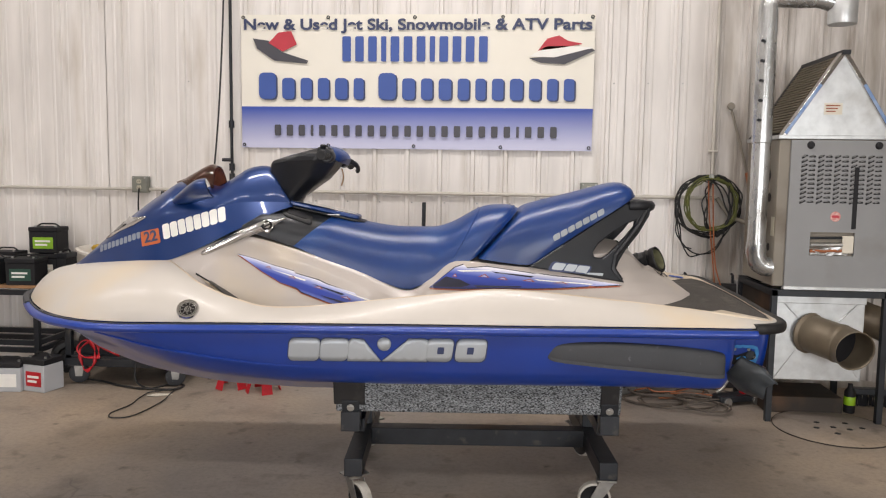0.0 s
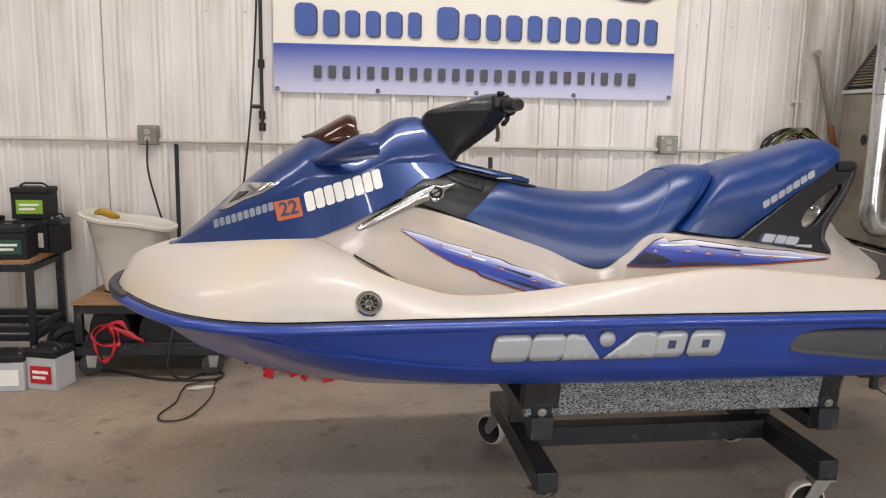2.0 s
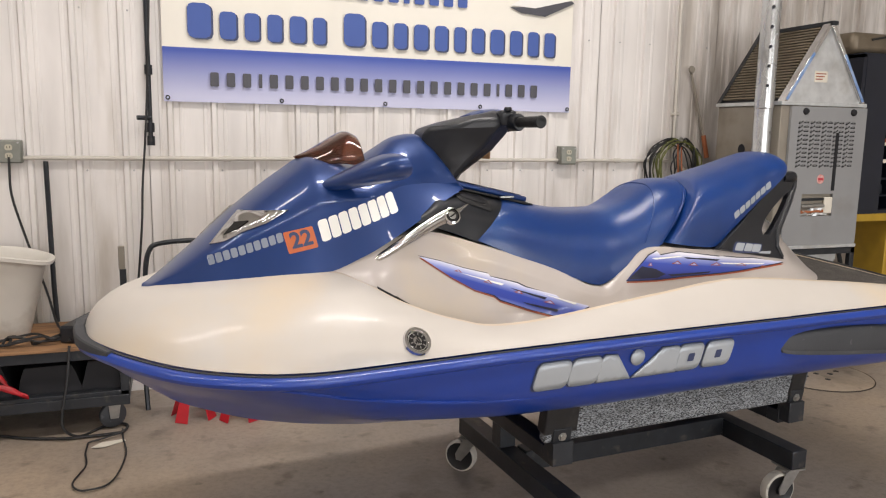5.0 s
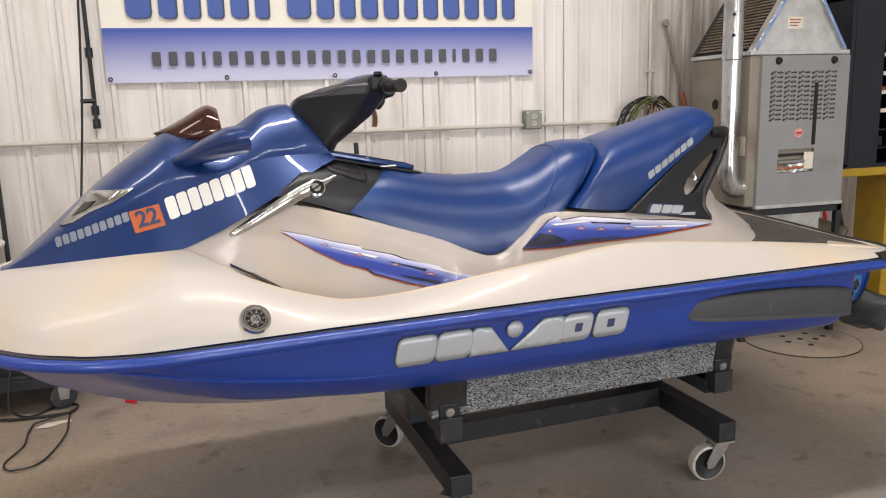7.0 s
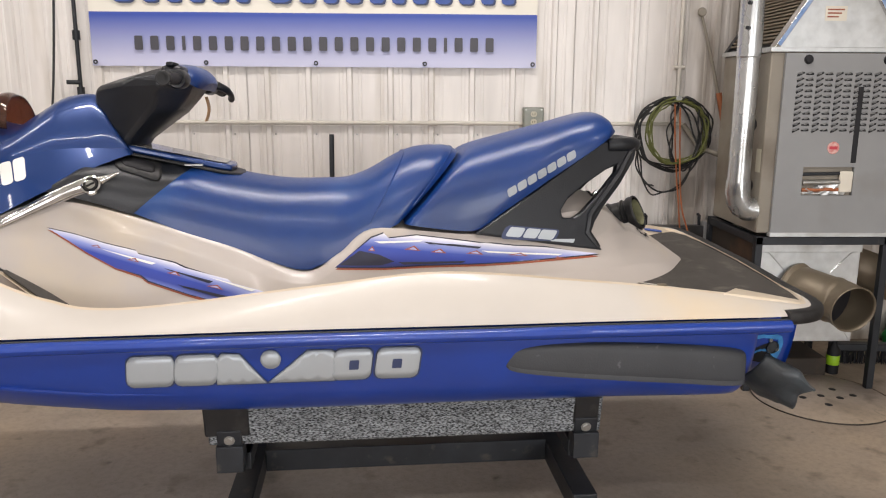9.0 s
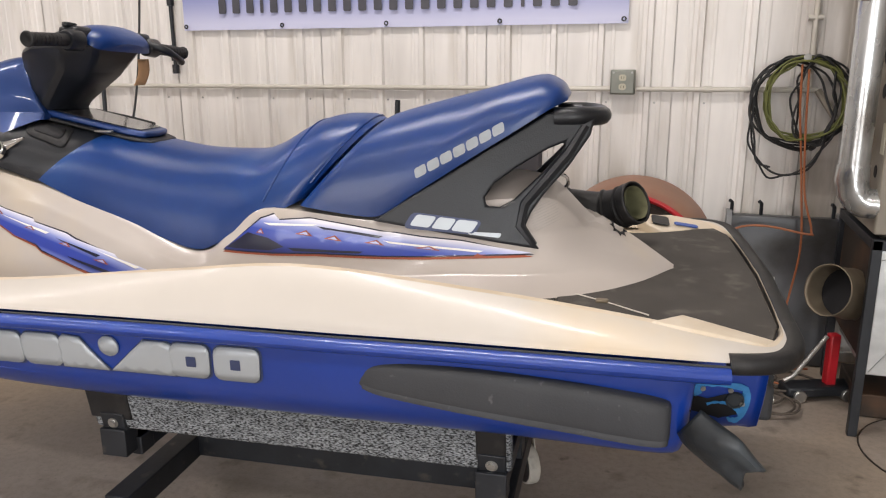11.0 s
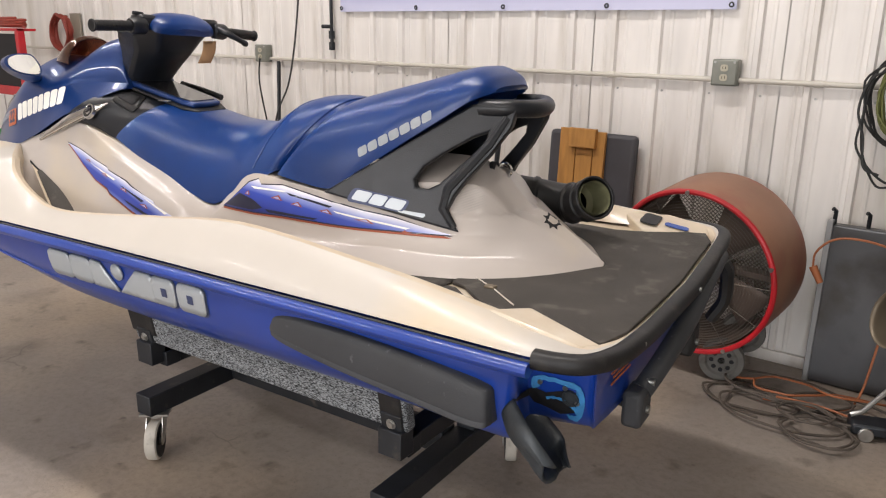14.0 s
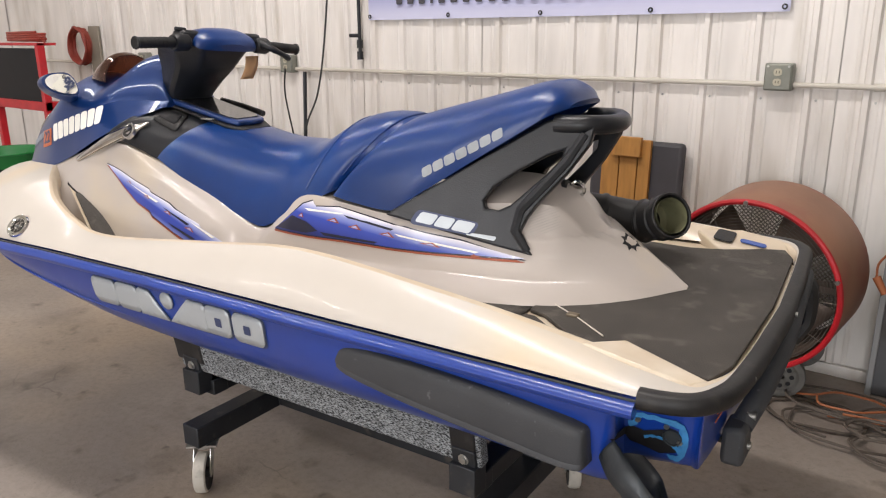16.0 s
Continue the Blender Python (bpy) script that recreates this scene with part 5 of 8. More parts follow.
# pale bars on the side of the rear seat
T_SEAT2 = bvh_of(bpy.data.objects["rear_seat"])
along((0.684, 1.138), (0.905, 1.258), 0.024, 7, M_NAME2, 0.12, bpy.data.objects["rear_seat"], T_SEAT2, "name_bar", 0.3)
# steering: shroud, pad, bar, grips
LEVELS = [(1.283, -0.515, -0.440, 0.085), (1.31, -0.535, -0.425, 0.095), (1.355, -0.555, -0.365, 0.105), (1.40, -0.562, -0.305, 0.118), (1.44, -0.560, -0.272, 0.138), (1.463, -0.548, -0.258, 0.156), (1.488, -0.47, -0.256, 0.160), (1.508, -0.385, -0.275, 0.135), (1.518, -0.34, -0.29, 0.11)]
# the steering stands turned a little about its raked column
COL = Vector((-0.40, 0, 1.40))
TURN = Matrix.Translation(COL) @ Matrix.Rotation(radians(-5.2), 4, Vector((0.55, 0, 0.835))) @ Matrix.Translation(-COL)


def turned(bm):
    bmesh.ops.transform(bm, matrix=TURN, verts=bm.verts)
    return bm


bm = bmesh.new()
rings = []
for z, x0, x1, hw in LEVELS:
    rings.append([(x0, -hw * 0.42, z), (x0 + 0.3 * (x1 - x0), -hw * 0.86, z + 0.004), (x0 + 0.75 * (x1 - x0), -hw, z), (x1, -hw * 0.6, z), (x1, hw * 0.6, z), (x0 + 0.75 * (x1 - x0), hw, z), (x0 + 0.3 * (x1 - x0), hw * 0.86, z + 0.004), (x0, hw * 0.42, z)])
vs = grid(bm, rings, close_v=True)
bm.faces.new(vs[0])
bm.faces.new(vs[-1][::-1])
shroud = part("steering_shroud", turned(bm), M_BLACK, ski, "black faceted steering shroud", bevel=0.012)
pad = [(-0.385, 1.505, 0.06, -0.385, 1.513), (-0.345, 1.500, 0.098, -0.345, 1.527), (-0.30, 1.490, 0.122, -0.295, 1.533), (-0.262, 1.474, 0.128, -0.250, 1.523), (-0.240, 1.460, 0.112, -0.222, 1.500), (-0.233, 1.456, 0.07, -0.214, 1.478)]
part("handlebar_pad", turned(ribs(pad, 24, 2.6, 2.2)), M_SEAT, shroud, "blue handlebar pad")
for s in (-1, 1):
    inner, outer = Vector((-0.272, s * 0.165, 1.480)), Vector((-0.262, s * 0.332, 1.472))
    bm = bmesh.new()
    cyl(bm, inner, outer, 0.0168, seg=18)
    cyl(bm, outer - (outer - inner) * 0.05, outer, 0.0205, seg=18)
    grip = part("grip", turned(bm), M_RUBBER, shroud, "black rubber handlebar grip", bevel=0.003)
    for k in range(7):
        bm = bmesh.new()
        c0 = inner.lerp(outer, 0.34 + 0.085 * k)
        cyl(bm, c0, c0 + (outer - inner).normalized() * 0.006, 0.0178, seg=18)
        part("grip_rib", turned(bm), M_RUBBER, grip)
    bm = bmesh.new()
    lathe(bm, [(0.0, -0.028), (0.022, -0.028), (0.028, -0.022), (0.029, 0.02), (0.024, 0.03), (0.0, 0.03)], Matrix.Translation(inner) @ (outer - inner).to_track_quat("Z", "Y").to_matrix().to_4x4(), 18)
    part("switch_housing", turned(bm), M_BLACK, shroud)
    bm = bmesh.new()
    box(bm, -0.326, -0.262, s * 0.128 - 0.034, s * 0.128 + 0.034, 1.468, 1.520)
    part("control_block", turned(bm), M_BLACK, shroud, bevel=0.012)
bm = bmesh.new()
tube(bm, smooth_path([(-0.262, 0.150, 1.488), (-0.222, 0.168, 1.472), (-0.208, 0.21, 1.452), (-0.216, 0.250, 1.438)], 12), [0.014] * 3 + [0.012] * 3 + [0.010] * 4 + [0.012, 0.010], 10)
part("throttle_lever", turned(bm), M_BLACK, shroud, "black throttle lever")
bm = bmesh.new()
plate(bm, rounded(0.036, 0.026, 0.009), 0.012, pose(-0.294, -0.15, 1.516, 0, 6, 70))
part("stop_button", turned(bm), M_BLACK, shroud, "small dark stop button", bevel=0.003)
bm = bmesh.new()
grid(bm, [[(-0.262 + 0.010 * math.sin(3 * t), 0.085 + 0.062 * u - 0.035 * t, 1.437 - 0.078 * t) for t in np.linspace(0, 1, 6)] for u in np.linspace(0, 1, 4)])
tg = part("paper_tag", bm, M_TAG, shroud, "tan cardboard tag")
md = tg.modifiers.new("wall", "SOLIDIFY")
md.thickness = 0.001
# far-side windshield wiper-like lanyard rod and clear flap beside the console
bm = bmesh.new()
tube(bm, [(-0.47, 0.145, 1.272), (-0.37, 0.165, 1.25), (-0.28, 0.172, 1.228)], 0.011, 8)
part("console_strip", bm, M_RUBBER, ski)

# sponson on each side
for s in (-1, 1):
    bm = bmesh.new()
    rows = rows_smooth([(0.612, 0.726, 0.006, 0.006), (0.632, 0.728, 0.027, 0.022), (0.70, 0.730, 0.043, 0.037), (0.88, 0.724, 0.054, 0.050), (1.10, 0.710, 0.057, 0.055), (1.24, 0.697, 0.056, 0.056), (1.305, 0.690, 0.05, 0.05), (1.318, 0.688, 0.04, 0.03)], 34)
    vs = grid(bm, [[(x, s * (0.478 + o * max(0, math.copysign(abs(math.cos(t)) ** 0.32, math.cos(t)))), z + h * math.copysign(abs(math.sin(t)) ** 0.55, math.sin(t))) for t in np.linspace(-math.pi / 2, math.pi / 2, 15)] for x, z, h, o in rows])
    bm.faces.new(vs[-1][::-1])
    spn = part("sponson", bm, M_SPONSON, ski, "scuffed dark grey plastic sponson")
    bm = bmesh.new()
    vs = grid(bm, [[(x, s * (0.474 + (o + 0.004) * k), z - h * 0.84 + dz) for k, dz in ((0, 0.012), (0.93, 0.012), (1, 0.006), (1, -0.004), (0, -0.006))] for x, z, h, o in rows[5:-1]], close_v=True)
    bm.faces.new(vs[0])
    bm.faces.new(vs[-1][::-1])
    part("flange", bm, M_SPONSON, spn)

# exhaust outlet in the recessed stern quarter, its paint scraped bare round it
def ragged(pts, n, amp, k):
    """A line made uneven."""
    q = smooth_path([(x, z, 0.0) for x, z in pts], n)
    return [(p.x + amp * math.sin(5.1 * i + k), p.y + amp * math.cos(3.7 * i + k)) for i, p in enumerate(q)]


C_OUT = ragged([(1.374, 0.713), (1.368, 0.727), (1.372, 0.743), (1.393, 0.752), (1.434, 0.751), (1.478, 0.747), (1.489, 0.721), (1.486, 0.672), (1.464, 0.645), (1.450, 0.650)], 30, 0.0016, 0)
C_IN = ragged([(1.444, 0.661), (1.462, 0.660), (1.474, 0.678), (1.477, 0.716), (1.471, 0.734), (1.435, 0.740), (1.396, 0.740), (1.382, 0.731), (1.386, 0.722)], 28, 0.0018, 2)
marking("outlet_soot", [(1.355, 0.712), (1.375, 0.716), (1.40, 0.708), (1.452, 0.727), (1.475, 0.722), (1.476, 0.69), (1.468, 0.67), (1.43, 0.655), (1.37, 0.675)], T_HULL, M_DARK, hull, 0.0012, fine=0.012)
marking("scraped_paint", C_OUT + C_IN, T_HULL, M_SCRAPE, hull, 0.0022, "pale blue paint scraped round the outlet", 0.012)
marking("scraped_edge", ragged([(1.398, 0.697), (1.420, 0.704), (1.442, 0.703), (1.466, 0.690), (1.480, 0.672)], 14, 0.0012, 1) + ragged([(1.470, 0.668), (1.458, 0.684), (1.44, 0.695), (1.42, 0.697), (1.40, 0.69)], 14, 0.0012, 4), T_HULL, M_SCRAPE, hull, 0.0030, fine=0.012)
hole_at, hn, _, _ = T_HULL.ray_cast(Vector((1.458, -1.2, 0.708)), Vector((0, 1, 0)))
hn = hn if hn.y < 0 else -hn
bm = bmesh.new()
lathe(bm, [(0.0, 0.0025), (0.0155, 0.0025), (0.017, 0.005), (0.0195, 0.005), (0.021, 0.0)], Matrix.Translation(hole_at) @ hn.to_track_quat("Z", "Y").to_matrix().to_4x4(), 20)
part("exhaust_outlet", bm, M_FLAP, hull, "dark round exhaust outlet")
# rubber scoop bolted over the outlet, its free end crumpled
A0, A1 = Vector((1.366, -0.452, 0.684)), Vector((1.488, -0.500, 0.598))
ad = (A1 - A0).normalized()
ao = Vector((-0.6, -0.46, -0.66))
ao = (ao - ad * ao.dot(ad)).normalized()
aw = ad.cross(ao)
bm = bmesh.new()
rows = []
for t in np.linspace(0, 1, 22):
    r = 0.062 + 0.022 * math.sin(min(1, t * 1.6) * math.pi / 2) - 0.020 * max(0, t - 0.6) / 0.4
    row = []
    for a in np.linspace(-1.75, 1.75, 19):
        k = r * (1 + 0.22 * max(0, t - 0.55) * math.sin(5 * a + 2) * 2.2 + 0.03 * math.sin(9 * t + 2 * a))
        flat = 0.62 if t > 0.7 else 0.62 + 0.25 * (0.7 - t)
        row.append(A0 + (A1 - A0) * t + ao * k * math.cos(a) * flat + aw * 1.25 * k * math.sin(a) + ad * 0.012 * math.sin(3 * a + 1) * t * t)
    rows.append(row)
grid(bm, rows)
fl = part("outlet_deflector", bm, M_FLAP, ski, "crumpled black rubber deflector bolted to the stern")
md = fl.modifiers.new("wall", "SOLIDIFY")
md.thickness, md.offset = 0.006, -1
for t, a in ((0.18, 0.5), (0.30, -0.2)):
    p = A0 + (A1 - A0) * t + ao * 0.054 * math.cos(a) * 0.8 + aw * 0.052 * math.sin(a)
    bm = bmesh.new()
    cyl(bm, p - ao * 0.012, p + ao * 0.003, 0.0075, seg=10)
    part("screw", bm, M_ZINC, fl)
for x, z in ((1.388, 0.735), (1.447, 0.733), (1.474, 0.70)):
    hit, nrm, _, _ = T_HULL.ray_cast(Vector((x, -1.2, z)), Vector((0, 1, 0)))
    nrm = nrm if nrm.y < 0 else -nrm
    bm = bmesh.new()
    cyl(bm, hit, hit + nrm * 0.005, 0.006, seg=8)
    part("screw", bm, M_ZINC, ski)
# worn orange label bars on the transom
for k, z in enumerate((0.757, 0.770, 0.783)):
    bm = bmesh.new()
    plate(bm, rounded(0.10 - 0.02 * (k % 2), 0.005, 0.001, 2), 0.0015, pose(1.527, -0.32, z - 0.02, 90, 0, 90))
    part("label_bar", bm, M_STICKER, hull, smooth=False)

# rivets along the stern bumper
for x, y in ((1.43, -0.528), (1.535, -0.492), (1.588, -0.36), (1.601, 0.0), (1.588, 0.36)):
    hub = Vector((x, y, 0.845))
    n = Vector((0.25 if x < 1.5 else 0.75, -1 if y < -0.4 else 0.0 if y > -0.3 else -0.5, 0)).normalized()
    bm = bmesh.new()
    cyl(bm, hub - n * 0.012, hub + n * 0.004, 0.006, seg=8)
    part("rivet", bm, M_ZINC, ski)

# boarding step folded against the stern
step = part("step_block", (lambda b: (box(b, 1.522, 1.572, -0.300, -0.222, 0.590, 0.682), b)[1])(bmesh.new()), M_SPONSON, ski, "black folded boarding step", bevel=0.012)
bm = bmesh.new()
tube(bm, smooth_path([(1.552, -0.245, 0.665), (1.572, -0.16, 0.715), (1.584, 0.04, 0.78), (1.584, 0.24, 0.82), (1.580, 0.33, 0.825)], 16), 0.026, 10)
part("step_arm", bm, M_SPONSON, step)
bm = bmesh.new()
tube(bm, smooth_path([(1.56, 0.34, 0.80), (1.60, 0.34, 0.79), (1.605, 0.35, 0.70), (1.57, 0.35, 0.62)], 12), 0.02, 8)
part("step_leg", bm, M_RUBBER, step)
bm = bmesh.new()
box(bm, 1.522, 1.572, 0.140, 0.215, 0.585, 0.675)
part("step_bracket", bm, M_RUBBER, step, bevel=0.012)
for y, z in ((-0.26, 0.630), (0.178, 0.622), (-0.237, 0.690)):
    bm = bmesh.new()
    cyl(bm, (1.560, y, z), (1.579, y, z), 0.009, seg=10)
    part("bolt", bm, M_ZINC, step)
bm = bmesh.new()
tube(bm, [(1.50, -0.25, 0.625), (1.535, -0.245, 0.615), (1.55, -0.235, 0.61)], 0.009, 8)
part("drain_plug", bm, M_RUBBER, ski)

# far gunwale: dark pad and small blue label
for x0, w, h, mtl, nm in ((1.347, 0.055, 0.06, M_RUBBER, "gunwale_pad"), (1.428, 0.075, 0.018, M_INK, "blue_label")):
    bm = bmesh.new()
    plate(bm, rounded(w, h, 0.01), 0.003, pose(x0, 0.396, 0.8795 - 0.16 * (x0 - 1.347), 6, 8, 0))
    part(nm, bm, mtl, ski, smooth=False)
# warning label and gear-shaped mark on the tail cone
for k in range(9):
    marking("label_bar", slab(0.966 + 0.0024 * k, 1.052 - 0.0062 * k, 0.072 - 0.006 * (k % 2), 0.0024, 0, 24, 0.1, 2), T_BODY, M_LABEL, body, 0.0008)
bm = bmesh.new()
for k in range(24):
    r = 0.026 if k % 3 == 1 else 0.0175
    a = k * math.pi / 12
    x, y = 1.193 + r * math.cos(a), -0.012 + r * 1.15 * math.sin(a)
    hit, nrm, _, _ = T_BODY.ray_cast(Vector((x, y, 1.5)), Vector((0, 0, -1)))
    bm.verts.new(hit + nrm * 0.0015)
bm.faces.new(bm.verts[:])
gm = part("gear_mark", bm, M_DARK, body, "black gear-shaped sticker", smooth=False)
bm = bmesh.new()
for dx, dy in ((-0.012, -0.010), (-0.006, -0.013), (0.013, 0.008), (0.008, 0.013)):
    hit, nrm, _, _ = T_BODY.ray_cast(Vector((1.193 + dx, -0.012 + dy, 1.5)), Vector((0, 0, -1)))
    bm.verts.new(hit + nrm * 0.003)
bm.faces.new(bm.verts[:])
part("gear_bar", bm, M_PEARL, gm, smooth=False)

# loose black exhaust hose lying on the platform
hose = thing("hose", "short black ribbed rubber hose lying on the rear platform", "hose", SKI)
bm = bmesh.new()
hp = smooth_path([(0.97, 0.165, 1.01), (1.05, 0.205, 0.996), (1.13, 0.215, 0.988), (1.20, 0.196, 1.004), (1.247, 0.163, 1.028)], 42)
rr = [0.058 + (0.005 if (i // 2) % 4 == 0 and (i < 10 or 22 < i < 34) else 0.0) + (0.006 if i > 36 else 0) for i in range(42)]
tube(bm, hp, rr, 20, caps=False)
h1 = part("hose_wall", bm, M_RUBBER, hose)
md = h1.modifiers.new("wall", "SOLIDIFY")
md.thickness, md.offset = 0.006, -1
bm = bmesh.new()
tube(bm, hp[-14:], [0.030] + [0.050] * 13, 20, caps=False)
part("hose_lining", bm, M_OLIVE, hose, "dull olive inner lining")


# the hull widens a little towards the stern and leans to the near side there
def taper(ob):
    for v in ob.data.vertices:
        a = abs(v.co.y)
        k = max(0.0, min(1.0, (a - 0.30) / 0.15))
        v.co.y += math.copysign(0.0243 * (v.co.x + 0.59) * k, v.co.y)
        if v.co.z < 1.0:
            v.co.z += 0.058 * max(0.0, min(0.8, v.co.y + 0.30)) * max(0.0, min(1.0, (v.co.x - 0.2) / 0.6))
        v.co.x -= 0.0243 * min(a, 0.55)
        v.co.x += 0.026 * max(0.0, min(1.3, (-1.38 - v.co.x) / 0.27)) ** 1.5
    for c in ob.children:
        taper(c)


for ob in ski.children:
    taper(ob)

# ---- rolling stand under the watercraft ----
cart = thing("rolling_stand", "black steel rolling stand with grey carpeted bunks and swivel casters", "stand", CART)
for u in (-0.148, 0.908):
    bm = bmesh.new()
    box(bm, u - 0.038, u + 0.038, -0.385, 0.435, 0.166, 0.242)
    part("leg_beam", bm, M_STEEL, cart, bevel=0.004)
    for s in (-1, 1):
        bm = bmesh.new()
        box(bm, u - 0.038, u + 0.038, s * 0.27 - 0.03, s * 0.27 + 0.03, 0.33, 0.385)
        part("bunk_bracket", bm, M_STEEL, cart, bevel=0.003)
    bm = bmesh.new()
    box(bm, u - 0.035, u + 0.035, -0.30, 0.30, 0.33, 0.385)
    part("cross_member", bm, M_STEEL, cart, bevel=0.003)
    bm = bmesh.new()
    box(bm, u - 0.034, u + 0.034, 0.065, 0.135, 0.242, 0.33)
    part("post", bm, M_STEEL, cart, bevel=0.003)
    for v in (-0.335, 0.385):
        turn = {(True, True): -142, (True, False): 40, (False, True): 84, (False, False): -150}[(u < 0, v < 0)]
        q = pose(u, v, 0, 0, 0, turn)
        bm = bmesh.new()
        box(bm, -0.05, 0.05, -0.04, 0.04, 0.158, 0.1655, q)
        cyl(bm, q @ Vector((0, 0, 0.146)), q @ Vector((0, 0, 0.159)), 0.03, seg=16)
        c = part("caster_mount", bm, M_ZINC, cart)
        for s in (-1, 1):
            bm = bmesh.new()
            plate(bm, [(-0.03, 0.148), (0.03, 0.148), (0.062, 0.082), (0.058, 0.056), (0.034, 0.056), (0.0, 0.10)], 0.004, q @ pose(s * 0.028 - 0.002, 0, 0, 90, 0, 90))
            part("fork", bm, M_ZINC, c, "zinc plated caster fork")
        w = q @ pose(0, 0.046, 0.070, 0, 90, 0)
        bm = bmesh.new()
        lathe(bm, [(0.054, -0.018), (0.062, -0.021), (0.068, -0.017), (0.070, 0), (0.068, 0.017), (0.062, 0.021), (0.054, 0.018)], w, 28)
        tyre = part("wheel", bm, M_CASTER, cart, "worn pale caster wheel")
        bm = bmesh.new()
        lathe(bm, [(0.0, -0.024), (0.016, -0.024), (0.018, -0.014), (0.045, -0.014), (0.060, -0.0215), (0.060, 0.0215), (0.045, 0.014), (0.018, 0.014), (0.016, 0.024), (0.0, 0.024)], w, 24)
        part("hub", bm, M_RUBBER, tyre)
bm = bmesh.new()
box(bm, -0.110, 0.870, -0.015, 0.06, 0.172, 0.250)
part("long_beam", bm, M_STEEL, cart, bevel=0.003)
for s in (-1, 1):
    q = pose(0, s * 0.318, 0.495, s * -10, 0, 0)
    bm = bmesh.new()
    box(bm, -0.228, 0.962, -0.02, 0.02, -0.07, 0.07, q)
    bmesh.ops.subdivide_edges(bm, edges=[e for e in bm.edges if abs(e.verts[0].co.x - e.verts[1].co.x) > 0.5], cuts=60, use_grid_fill=True)
    part("bunk", bm, M_CARPET, cart, "bunk board wrapped in grey carpet", bevel=0.008)
    for u0, u1, ub in ((-0.236, -0.105, -0.165), (0.872, 0.950, 0.913)):
        bm = bmesh.new()
        box(bm, u0, u1, -0.025, 0.025, -0.036, 0.075, q)
        part("end_wrap", bm, M_RUBBER, cart, "black rubber wrap", bevel=0.006)
        bm = bmesh.new()
        box(bm, ub - 0.036, ub + 0.036, -0.029, 0.03, -0.075, -0.015, q)
        pl = part("bolt_plate", bm, M_STEEL, cart, bevel=0.003)
        bm = bmesh.new()
        c0, c1 = q @ Vector((ub, s * 0.026, -0.046)), q @ Vector((ub, s * 0.037, -0.046))
        cyl(bm, c0, c1, 0.011, seg=6)
        cyl(bm, c0, c0.lerp(c1, 0.4), 0.016, seg=14)
        part("bolt", bm, M_ZINC, pl)
        bm = bmesh.new()
        box(bm, ub - 0.04, ub + 0.04, s * 0.318 - 0.03, s * 0.318 + 0.03, 0.345, 0.428)
        part("bunk_foot", bm, M_STEEL, cart, bevel=0.003)


